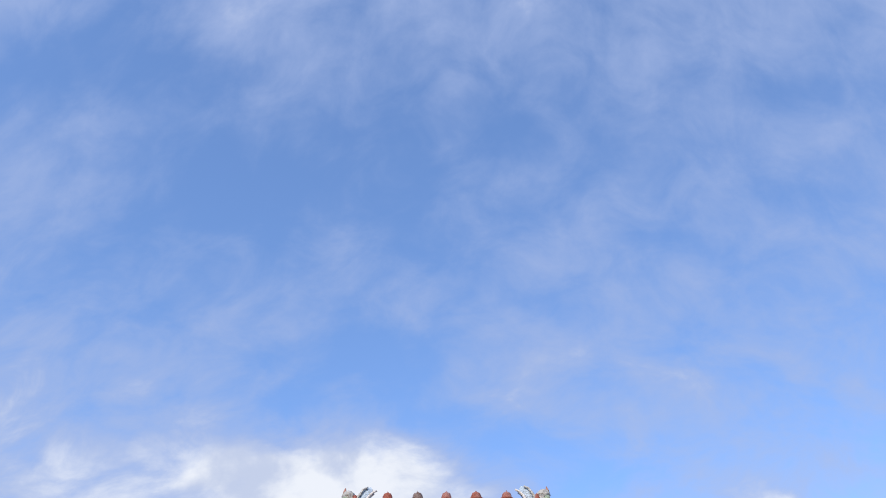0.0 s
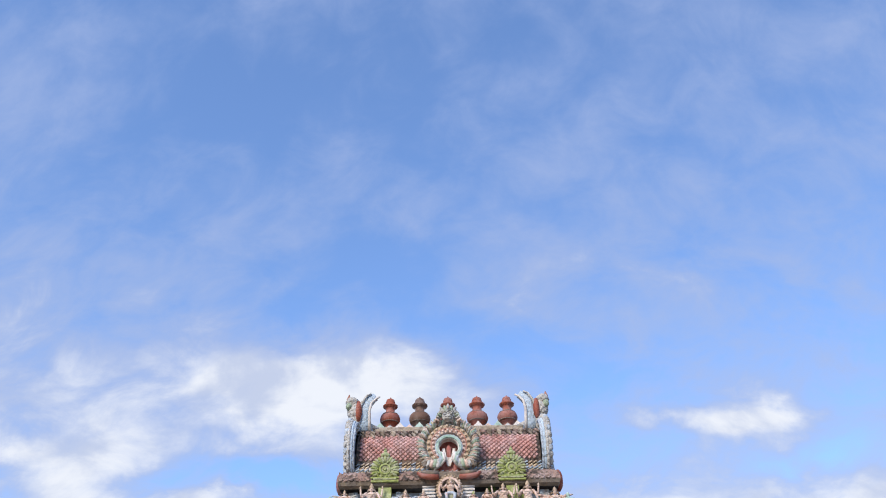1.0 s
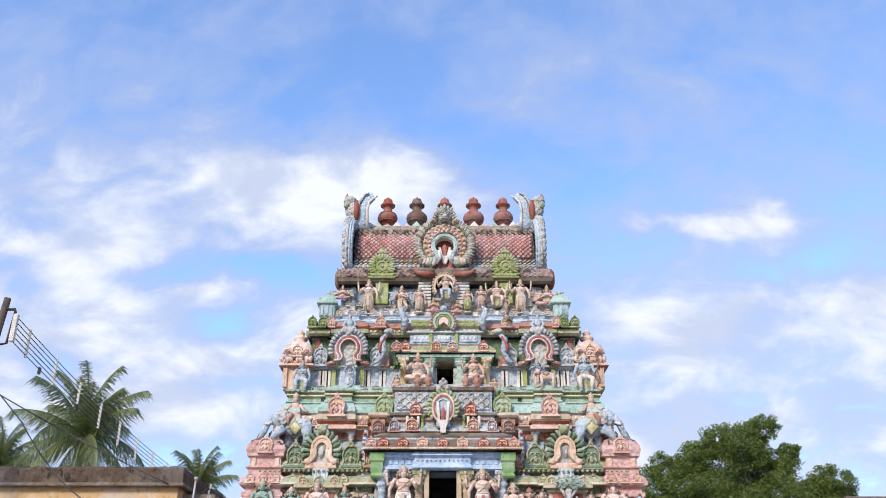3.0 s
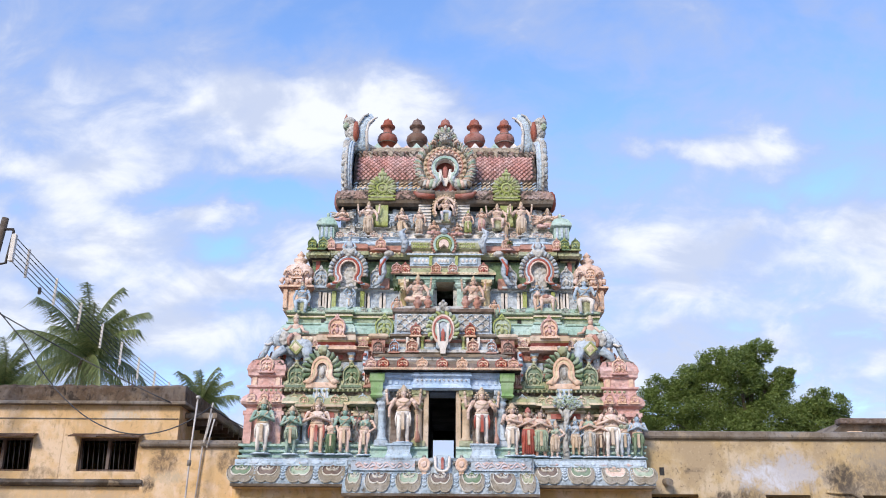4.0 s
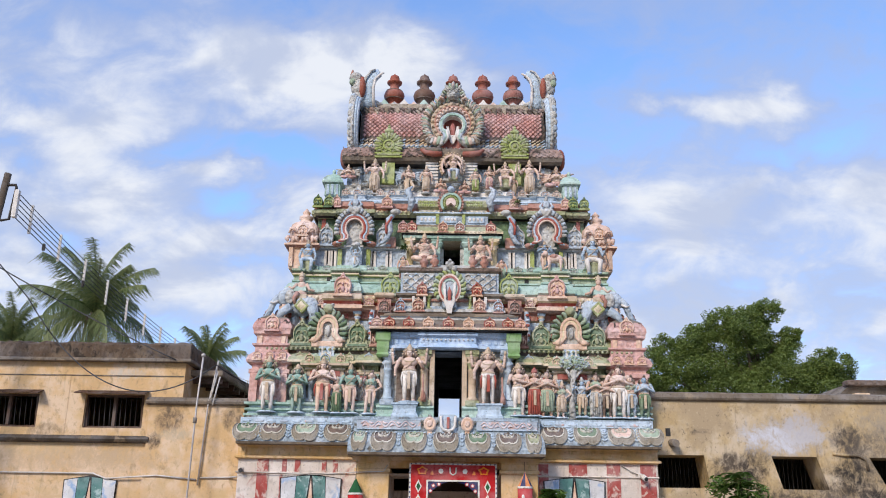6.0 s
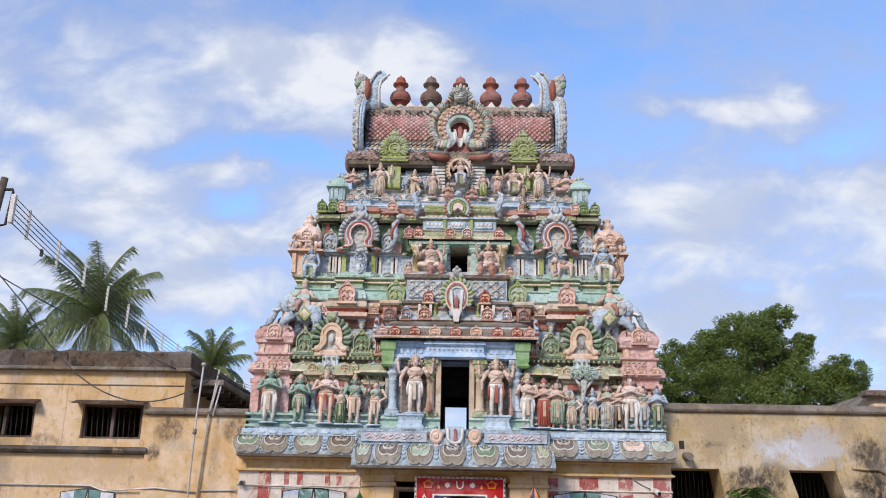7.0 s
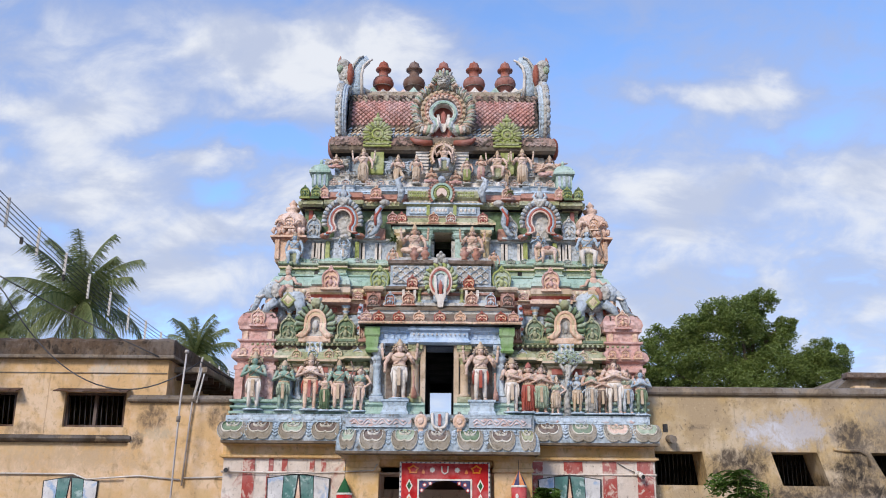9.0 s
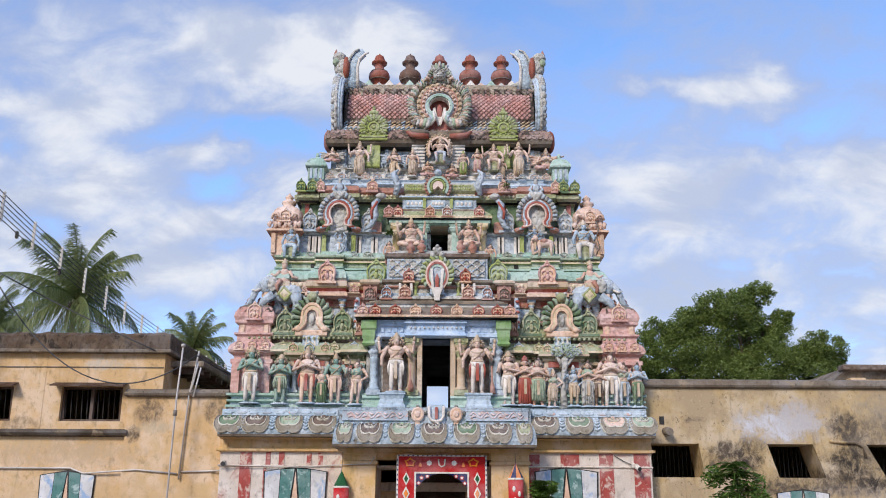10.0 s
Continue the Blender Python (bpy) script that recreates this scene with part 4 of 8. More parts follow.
# central bay of the first storey, with a doorway
BAY_BLUE = weathered("clear_blue_paint", (0.66, 0.76, 0.87), 0.6, carve=0.2)
BLOCK_GREEN = weathered("bright_green_paint", (0.50, 0.64, 0.40), 0.6)
g = G()
for a, b in ((-1.75, -0.45), (0.18, 1.5)):
    course(g, [(a, b, 19.95, 3.7), (a, b, 19.9, 3.74), (a, b, 19.98, 3.8), (a, b, 19.98, 3.9), (a, b, 19.92, 3.94), (a, b, 20.0, 4.0)], MINT, 20.6)
plinth = part("bay_plinth", g, tower, "mint green plinth of the central bay")
g = G().box(-1.7, -0.45, 20.25, 20.9, 3.98, 5.3, GREY).box(0.18, 1.45, 20.25, 20.9, 3.98, 5.3, GREY)
part("bay_wall", g, tower)
# near-black lining: the passage's shade is put into its colour
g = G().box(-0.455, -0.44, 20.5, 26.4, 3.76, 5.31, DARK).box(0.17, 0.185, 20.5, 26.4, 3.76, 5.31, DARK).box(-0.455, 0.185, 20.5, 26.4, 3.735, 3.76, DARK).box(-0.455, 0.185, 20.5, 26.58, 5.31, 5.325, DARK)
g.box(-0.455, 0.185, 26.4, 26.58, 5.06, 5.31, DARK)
part("doorway_recess", g, tower, "passage through the tower, lined near-black for its shade, open to the sky behind")
for x0, x1 in ((-0.56, -0.45), (0.18, 0.29)):
    part("door_jamb", G().box(x0, x1, 20.05, 20.4, 3.98, 5.3, TAN, 0.015), tower)
for x, m1, m2 in ((-1.52, SKY_BLUE, STEEL), (-0.68, TAN, OLIVE), (0.41, TAN, OLIVE), (1.22, SKY_BLUE, STEEL)):
    g = G()
    column(g, x, 20.12, 4.0, 5.28, 0.12, m1, m2, 12)
    part("column", g, tower)
for x0, x1 in ((-1.32, -0.86), (0.56, 1.04)):
    g = G().box(x0, x1, 20.2, 20.28, 4.05, 5.1, BROWN, 0.02)
    part("niche_back", g, tower)
g = G()
course(g, [(-1.72, 1.46, 20.1, 5.28), (-1.76, 1.5, 20.02, 5.31), (-1.76, 1.5, 20.02, 5.38), (-1.72, 1.46, 20.08, 5.41), (-1.72, 1.46, 20.08, 5.54), (-1.8, 1.54, 19.98, 5.58), (-1.8, 1.54, 19.98, 5.68), (-1.74, 1.48, 20.05, 5.7)], BAY_BLUE, 21)
dentils(g, -1.7, 1.45, 20.08, 5.42, 5.52, 0.14, BAY_BLUE, 0.03)
for x0, x1 in ((-0.8, 0.5),):
    course(g, [(x0, x1, 19.98, 5.28), (x0 - 0.04, x1 + 0.04, 19.9, 5.32), (x0, x1, 19.96, 5.42), (x0, x1, 19.96, 5.56), (x0 - 0.05, x1 + 0.05, 19.88, 5.6), (x0, x1, 19.92, 5.68)], BAY_BLUE, 20.3)
beads(g, -1.68, 1.42, 20.06, 5.56, 0.022, 0.1, WHITE)
beads(g, -0.76, 0.46, 19.93, 5.5, 0.022, 0.1, WHITE)
ent = part("bay_entablature", g, tower, "pale blue moulded entablature over the doorway")
for x in (-1.64, 1.36):
    g = G().moulding(x - 0.12, x + 0.12, 19.94, 20.2, [(0, 5.1), (0.03, 5.14), (0.0, 5.2), (0.02, 5.3), (0.02, 5.44), (0.05, 5.48), (0.05, 5.66)], BLOCK_GREEN)
    part("green_block", g, ent, "bright green bracket block")
g = G()
# DARK row: shade under the overhang as colour; MOULD rows are real mould
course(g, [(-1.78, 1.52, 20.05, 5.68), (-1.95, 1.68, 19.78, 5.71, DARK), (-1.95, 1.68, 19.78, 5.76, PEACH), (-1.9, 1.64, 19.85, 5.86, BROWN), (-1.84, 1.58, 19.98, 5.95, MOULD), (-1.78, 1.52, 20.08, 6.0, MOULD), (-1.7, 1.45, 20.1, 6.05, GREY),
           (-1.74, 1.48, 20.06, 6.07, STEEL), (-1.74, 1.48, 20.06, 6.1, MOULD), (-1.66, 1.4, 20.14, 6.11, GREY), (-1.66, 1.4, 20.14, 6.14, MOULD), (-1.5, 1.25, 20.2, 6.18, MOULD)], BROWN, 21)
beads(g, -1.9, 1.64, 19.79, 5.735, 0.03, 0.1, CREAM)
bay_eave = part("bay_eave", g, tower, "dark mouldy eave, underside coloured as shade, with red gable ornaments")
for x, m in ((-1.78, PINK), (-1.5, RED), (-1.05, RED), (-0.6, PEACH), (-0.14, RED), (0.32, PEACH), (0.8, RED), (1.22, RED), (1.5, PINK)):
    g = G()
    gable(g, x, 19.83, 5.74, 0.27, 0.27, m, PEACH, 0.06)
    part("gable_ornament", g, bay_eave)

# central bay above: relief panels and the marked shield
g = G()
course(g, [(-1.42, 1.16, 20.25, 6.16), (-1.45, 1.19, 20.2, 6.22, MOULD), (-1.42, 1.16, 20.25, 6.3, GREY), (-1.38, 1.12, 20.32, 6.32, STEEL), (-1.38, 1.12, 20.32, 6.38, STEEL), (-1.3, 1.05, 20.4, 6.4, GREY), (-1.3, 1.05, 20.4, 6.5, GREY), (-1.36, 1.1, 20.34, 6.52, BRICK), (-1.36, 1.1, 20.34, 6.56, BRICK), (-1.3, 1.05, 20.4, 6.6, GREY), (-1.4, 1.15, 20.32, 6.64, MOULD), (-1.4, 1.15, 20.32, 6.7, MOULD), (-1.3, 1.04, 20.42, 6.74, STEEL),
           (-1.3, 1.04, 20.42, 7.22, STEEL), (-1.36, 1.1, 20.36, 7.26, MOULD), (-1.36, 1.1, 20.36, 7.34, BROWN), (-1.3, 1.04, 20.5, 7.38, GREY), (-1.3, 1.04, 20.7, 7.5, GREY)], MOULD, 21.2)
mid = part("upper_bay", g, tower, "grey and blue upper bay with relief panels")
for x0, x1 in ((-1.24, -0.5), (0.24, 0.98)):
    g = G().box(x0, x1, 20.38, 20.43, 6.78, 7.2, GREY, 0.01)
    for i in range(6):
        for j in range(4):
            x, z = x0 + 0.07 + i * (x1 - x0 - 0.14) / 5, 6.84 + j * 0.1
            g.tube([(x - 0.05, 20.375, z), (x, 20.36, z + 0.05 * (1 if (i + j) % 2 else -1)), (x + 0.05, 20.375, z)], 0.018, SKY_BLUE if (i + j) % 3 else WHITE, 5)
    part("relief_panel", g, mid, "carved grey relief panel")
for x, z, m, w in ((-0.78, 6.62, RED, 0.26), (0.52, 6.62, RED, 0.26), (-0.86, 6.22, PEACH, 0.3), (0.58, 6.22, PEACH, 0.3), (-1.28, 6.2, SKY_BLUE, 0.24), (1.02, 6.2, SKY_BLUE, 0.24)):
    g = G()
    gable(g, x, 20.24 if z < 6.5 else 20.3, z, w, 0.34, m, PEACH if m is RED else BRICK, 0.08)
    part("gable_ornament", g, mid)
for x in (-0.98, -0.72, 0.46, 0.72):
    g = G()
    g.box(x - 0.03, x + 0.03, 20.24, 20.3, 6.32, 6.6, WHITE, 0.008)
    part("white_post", g, mid)
for x in (-0.62, 0.36):
    g = G()
    column(g, x, 20.34, 6.3, 6.64, 0.05, LIME, OLIVE, 8)
    part("short_column", g, mid)
x = -0.13
g = G()
arch(g, x, 20.16, 6.96, 0.27, [(1.0, 0.86, 0.05, SKIN_PALE, 0), (0.86, 0.72, 0.07, RED, 0), (0.72, 0.55, 0.05, MINT, 0)], -70, 1.35)
g.box(x - 0.16, x + 0.16, 20.14, 20.3, 6.5, 7.2, STEEL, 0.02)
g.relief(front(x, 20.1, 6.36), [(-0.06, 0), (0.06, 0), (0.075, 0.14), (0.12, 0.24), (0.16, 0.74), (0.1, 0.74), (0.07, 0.3), (-0.07, 0.3), (-0.1, 0.74), (-0.16, 0.74), (-0.12, 0.24), (-0.075, 0.14)], [(1, -0.06, WHITE), (1, 0.03, WHITE)], (0, 0.3))
g.relief(front(x, 20.1, 6.64), [(-0.035, 0), (0.035, 0), (0.045, 0.24), (0, 0.36), (-0.045, 0.24)], [(1, -0.02, TERRACOTTA), (1, 0.02, TERRACOTTA), (0.5, 0.03, RED)], (0, 0.15))
for dx, dz, r in ((0, 7.52, 0.09), (-0.1, 7.45, 0.07), (0.1, 7.45, 0.07), (-0.06, 7.58, 0.05), (0.06, 7.58, 0.05), (0, 7.64, 0.05)):
    g.ell((x + dx, 20.14, dz), (r, 0.06, r * 1.1), GREY, 8, 6)
shield_ = part("marked_shield", g, tower, "horseshoe shield with a white mark and lime feathers")
for i in range(17):
    t = radians(-40 + 260 * i / 16)
    g = G().tube([(x + 0.2 * math.cos(t), 20.2, 6.98 + 0.24 * math.sin(t)), (x + 0.36 * math.cos(t), 20.15, 7.0 + 0.38 * math.sin(t)), (x + 0.4 * math.cos(t + 0.15), 20.12, 7.0 + 0.42 * math.sin(t + 0.15))], [0.04, 0.05, 0.02], LIME if i % 2 else SAGE, 6)
    part("feather", g, shield_)
shield_.location.z -= 0.2

# second storey
LOTUS = weathered("pale_pink_plaster", (0.85, 0.72, 0.64), 0.6, carve=0.2)
g2 = [(3.78, 21.0, 7.38), (3.82, 20.98, 7.42), (3.76, 21.06, 7.48), (3.76, 21.06, 7.54), (3.5, 21.4, 7.56, GREY), (3.5, 21.4, 8.06, STEEL), (3.56, 21.3, 8.09, STEEL), (3.56, 21.3, 8.14, GREY), (3.4, 21.48, 8.17, LEAF_GREEN), (3.4, 21.48, 8.92, LEAF_GREEN)]


def stripes2(g):
    for s in (-1, 1):
        for dx in (1.55, 1.95, 2.95, 3.1):
            for k, m in enumerate((WHITE, DARK, WHITE)):
                x = CX + s * dx + (k - 1) * 0.05
                g.box(x - (0.012 if m is DARK else 0.03), x + (0.012 if m is DARK else 0.03), 21.36, 21.41, 7.6, 8.04, m)
        for dx in (1.62, 3.25):
            g.box(CX + s * dx - 0.05, CX + s * dx + 0.05, 21.42, 21.5, 8.2, 8.9, RED)


tier_course("storey_wall", g2, MINT, "second storey wall with striped dado and green upper panels", extra=stripes2, gap=(-0.3, 0.12), breaks=((2.05, 2.8, 0.12),))


def dent3(g):
    beads(g, *sym(3.5), 21.26, 9.06, 0.04, 0.12, CREAM)


# the DARK soffit row puts the overhang's shade into colour
tier_course("cornice", [(3.42, 21.44, 8.9), (3.5, 21.34, 8.93, DARK), (3.55, 21.26, 8.98, OLIVE), (3.55, 21.26, 9.08, OLIVE), (3.46, 21.36, 9.11, TAN), (3.46, 21.36, 9.14, BRICK), (3.5, 21.3, 9.17, BRICK), (3.48, 21.34, 9.3, BRICK), (3.36, 21.5, 9.38, BROWN),
            (3.36, 21.56, 9.42, STEEL)], OLIVE, "olive and rust red cornice of the second storey", extra=dent3, breaks=((2.0, 2.82, 0.14), (3.0, 3.4, 0.1)))
for s in (-1, 1):
    x = CX + s * 2.42
    # horseshoe niche with blue feather border
    g = G()
    for k, (rr_, m, wide_) in enumerate(((0.37, BRICK, 0.036), (0.315, SKY_BLUE, 0.03), (0.265, RED, 0.032), (0.22, SKIN_PALE, 0.026))):
        run = [(x + rr_ * math.cos(radians(a_)), 21.12 - 0.015 * k, 8.55 + rr_ * 1.15 * math.sin(radians(a_))) for a_ in range(-20, 201, 11)]
        for q in (1, -1):
            leg = [(x + q * (rr_ - 0.07), 8.36), (x + q * (rr_ - 0.07), 8.27), (x + q * (rr_ + 0.02), 8.17 + 0.02 * k), (x + q * (rr_ + 0.12), 8.14 + 0.03 * k)]
            pts_ = [(px, 21.1 - 0.015 * k, pz) for px, pz in leg]
            run = list(reversed(pts_)) + run if q > 0 else run + pts_
        g.tube(run, wide_, m, 6)
    g.box(x - 0.2, x + 0.2, 21.2, 21.3, 8.14, 8.86, GREY, 0.02)
    for i in range(19):
        t = radians(-12 + 204 * i / 18)
        g.tube([(x + 0.4 * math.cos(t), 21.1, 8.52 + 0.46 * math.sin(t)), (x + 0.5 * math.cos(t), 21.06, 8.53 + 0.57 * math.sin(t))], [0.05, 0.042], STEEL if i % 2 else GREY, 6)
    g.relief(front(x, 21.2, 8.1), [(0.22 * math.cos(t * 0.4), 0.4 + 0.26 * math.sin(t * 0.4)) for t in range(16)], [(1, 0, SAGE), (0.5, 0.01, GREY)], (0, 0.4))
    for q in (-1, 1):
        g.ell((x + q * 0.43, 21.2, 8.17), (0.13, 0.07, 0.08), BRICK, 8, 5)
        g.ell((x + q * 0.12, 21.12, 9.05), (0.08, 0.07, 0.1), GREY, 8, 5)
        g.tube([(x + q * 0.05, 21.14, 9.1), (x + q * 0.16, 21.12, 9.2), (x + q * 0.1, 21.1, 9.3)], [0.05, 0.04, 0.015], SKY_BLUE, 6)
    g.ell((x, 21.12, 9.02), (0.14, 0.1, 0.13), GREY, 8, 6).ell((x, 21.12, 9.24), (0.09, 0.07, 0.12), STEEL, 8, 5).ell((x, 21.12, 9.38), (0.05, 0.05, 0.1), GREY, 8, 5)
    niche = part("niche", g, tower, "horseshoe niche with red and blue bands")
    for q in (-1, 1):
        g = G()
        gable(g, x + q * 0.72, 21.32, 8.14, 0.38, 0.6, GREY, STEEL, 0.08)
        part("gable_ornament", g, tower, "grey carved gable ornament")
        part("yellow_post", G().box(x + q * 0.36 - 0.05, x + q * 0.36 + 0.05, 21.28, 21.42, 7.56, 8.06, LIME, 0.01), tower)
    # lotus-domed corner pavilion
    cx = CX + s * 3.72
    g = G().box(cx - 0.32, cx + 0.32, 21.2, 22, 7.5, 8.1, PEACH, 0.02)
    pav = part("corner_pavilion", g, tower, "peach corner pavilion with ribbed lotus dome")
    for q in (-1, 1):
        part("pilaster", G().box(cx + q * 0.27 - 0.05, cx + q * 0.27 + 0.05, 21.14, 21.24, 7.56, 8.08, PEACH, 0.01), pav)
    g = G().moulding(cx - 0.36, cx + 0.36, 21.15, 22, [(0, 8.05), (0.08, 8.1, BRICK), (0.08, 8.14, PEACH), (0.0, 8.18)], PEACH)
    # a squarish bulging dome: lobed shoulders, hanging crust, gablets on its faces, tiered finial
    prof_ = [(0.33, 0.06), (0.41, 0.1), (0.37, 0.17), (0.33, 0.21), (0.36, 0.27), (0.38, 0.36), (0.38, 0.48), (0.35, 0.59), (0.27, 0.67), (0.18, 0.71)]
    seg = 32

    def squarish(t):
        return (1 + 0.05 * math.cos(8 * t)) / (abs(math.cos(t)) ** 3.2 + abs(math.sin(t)) ** 3.2) ** (1 / 3.2)
    vs = [(cx + r * squarish(2 * math.pi * k / seg) * math.cos(2 * math.pi * k / seg), 21.55 + r * squarish(2 * math.pi * k / seg) * math.sin(2 * math.pi * k / seg), 8.1 + z) for r, z in prof_ for k in range(seg)]
    g.add(vs, [(n * seg + k, n * seg + (k + 1) % seg, (n + 1) * seg + (k + 1) % seg, (n + 1) * seg + k) for n in range(len(prof_) - 1) for k in range(seg)], LOTUS, True)
    for k in range(7):
        xx = cx - 0.36 + 0.12 * k
        g.tube([(xx, 21.18, 8.34), (xx + 0.03 * (1 if k % 2 else -1), 21.12, 8.27), (xx, 21.13, 8.2 - 0.02 * (k % 2))], [0.055, 0.06, 0.025], LOTUS, 6)
    for q in (-1, 1):
        g.tube([(cx + q * 0.12, 21.12, 8.42), (cx + q * 0.2, 21.1, 8.54), (cx + q * 0.3, 21.13, 8.54), (cx + q * 0.34, 21.13, 8.42)], [0.03, 0.04, 0.045, 0.03], LOTUS, 6)
    gable(g, cx, 21.14, 8.34, 0.26, 0.36, LOTUS, PEACH, 0.07)
    g.lathe((cx, 21.55, 8.1), [(0.24, 0.66), (0.25, 0.7), (0.17, 0.74), (0.13, 0.78), (0.18, 0.83), (0.18, 0.88), (0.1, 0.92), (0.08, 0.96), (0.11, 1.0), (0.06, 1.05), (0.01, 1.12)], LOTUS, 14)
    part("lotus_dome", g, pav)
    # makara brackets
    x = CX + s * 1.5
    g = G().box(x - 0.12, x + 0.12, 21.25, 21.5, 8.1, 8.4, BRICK, 0.03)
    g.tube([(x - s * 0.1, 21.15, 9.0), (x + s * 0.06, 21.1, 8.8), (x + s * 0.02, 21.1, 8.5), (x + s * 0.12, 21.1, 8.25), (x + s * 0.3, 21.12, 8.12)], [0.05, 0.08, 0.085, 0.07, 0.02], STEEL, 7)
    g.tube([(x - s * 0.02, 21.05, 8.85), (x + s * 0.12, 21.02, 8.6), (x + s * 0.1, 21.02, 8.4)], [0.03, 0.035, 0.03], RED, 6)
    g.ell((x - s * 0.1, 21.1, 9.0), (0.14, 0.09, 0.09), GREY, 8, 5)
    part("bracket", g, tower, "steel blue curled bracket")
    for dx, m1, m2, w in ((3.1, LIME, LEAF_GREEN, 0.26), (2.9, PEACH, PINK, 0.22), (1.62, PEACH, PINK, 0.28), (3.38, LEAF_GREEN, LIME, 0.24)):
        g = G()
        gable(g, CX + s * dx, 21.14, 9.12, w, 0.34, m1, m2, 0.06)
        part("gable_ornament", g, tower)

# central bay of the second storey
g = G().box(-1.25, -0.3, 21.3, 22, 7.4, 8.3, GREY).box(0.12, 1.08, 21.3, 22, 7.4, 8.3, GREY)
part("bay_wall", g, tower)
# back and floor of the recess carry its shade as colour
part("doorway_recess", G().box(-0.3, 0.12, 23.4, 23.5, 7.5, 8.5, DARK).box(-0.3, 0.12, 22, 23.4, 7.4, 7.5, DARK), tower, "recess of the small doorway, coloured near-black for its shade")
for x, m1, m2 in ((-1.14, YELLOW, CREAM), (-0.47, MINT, SAGE), (0.29, MINT, SAGE), (0.96, YELLOW, CREAM)):
    g = G()
    if m1 is MINT:
        g.moulding(x - 0.1, x + 0.1, 21.1, 21.32, [(0.03, 7.5), (0.03, 7.58), (0, 7.6), (-0.02, 7.65), (-0.02, 8.08), (0.02, 8.12), (0.05, 8.18), (0.02, 8.22), (0.05, 8.28)], MINT)
    else:
        column(g, x, 21.15, 7.5, 8.3, 0.1, m1, m2, 12)
    part("column", g, tower)
g = G()
# DARK step under the cream edge: shade painted on the soffit
course(g, [(-1.25, 1.08, 21.2, 8.28), (-1.32, 1.15, 21.05, 8.31, MINT), (-1.32, 1.15, 21.05, 8.38, MINT), (-1.36, 1.19, 20.98, 8.41, DARK), (-1.36, 1.19, 20.98, 8.47, CREAM), (-1.3, 1.13, 21.06, 8.56, OLIVE), (-1.2, 1.03, 21.15, 8.64, OLIVE), (-1.12, 0.95, 21.2, 8.68, BROWN)], TAN, 22)
beads(g, -1.32, 1.15, 20.99, 8.45, 0.03, 0.1, CREAM)
e2 = part("bay_eave", g, tower, "olive eave over the small doorway")
for x, m in ((-1.1, RED), (-0.32, PEACH), (0.1, WHITE), (0.88, RED), (-1.32, PINK)):
    g = G()
    gable(g, x, 21.02, 8.44, 0.26, 0.3, m, PEACH if m is RED else BRICK, 0.06)
    part("gable_ornament", g, e2)
g = G()
course(g, [(-1.02, 0.84, 21.22, 8.66), (-1.05, 0.87, 21.18, 8.7, CREAM), (-1.0, 0.82, 21.24, 8.73, STEEL), (-1.0, 0.82, 21.24, 8.96, STEEL), (-1.08, 0.9, 21.16, 9.0, OLIVE), (-1.08, 0.9, 21.16, 9.04, SKY_BLUE), (-0.95, 0.78, 21.3, 9.08, GREY), (-0.95, 0.78, 21.3, 9.14, GREY),
           (-0.98, 0.8, 21.22, 9.2, OLIVE), (-0.98, 0.8, 21.22, 9.36, OLIVE), (-0.95, 0.78, 21.3, 9.42, GREY)], STEEL, 22)
for x0, x1, m in ((-0.92, -0.5, SKY_BLUE), (-0.3, 0.04, SKY_BLUE), (0.3, 0.72, SKY_BLUE)):
    g.box(x0, x1, 21.2, 21.25, 8.76, 8.94, m, 0.01)
    for i in range(4):
        g.ell((x0 + 0.06 + i * (x1 - x0 - 0.12) / 3, 21.2, 8.85), (0.04, 0.015, 0.05), WHITE, 6, 4)
for x in (-0.46, 0.2):
    g.box(x - 0.04, x + 0.04, 21.18, 21.25, 8.72, 8.98, LIME, 0.008)
for i in range(7):
    for j in range(2):
        for s in (-1, 1):
            g.ell((CX + s * (0.42 + 0.06 * i), 21.22, 9.24 + 0.08 * j), (0.03, 0.02, 0.035), LIME, 5, 4)
u2 = part("upper_bay", g, tower, "blue and olive panelled upper bay")
g = G()
arch(g, -0.13, 21.16, 9.26, 0.32, [(1.0, 0.84, 0.06, BRICK, 1), (0.84, 0.66, 0.08, MINT, 0), (0.66, 0.4, 0.05, LIME, 2), (0.4, 0.0, 0.09, SKIN_PALE, 0)], -40, 1.05)
g.ell((-0.13, 21.1, 9.62), (0.1, 0.08, 0.1), STEEL, 8, 5)
part("medallion", g, tower, "round lotus medallion")
for s in (-1, 1):
    g = G().tube([(CX + s * 1.05, 21.15, 9.05), (CX + s * 0.98, 21.1, 9.3), (CX + s * 1.1, 21.1, 9.6), (CX + s * 0.98, 21.1, 9.7)], [0.06, 0.1, 0.08, 0.02], STEEL, 7)
    part("scroll", g, tower)

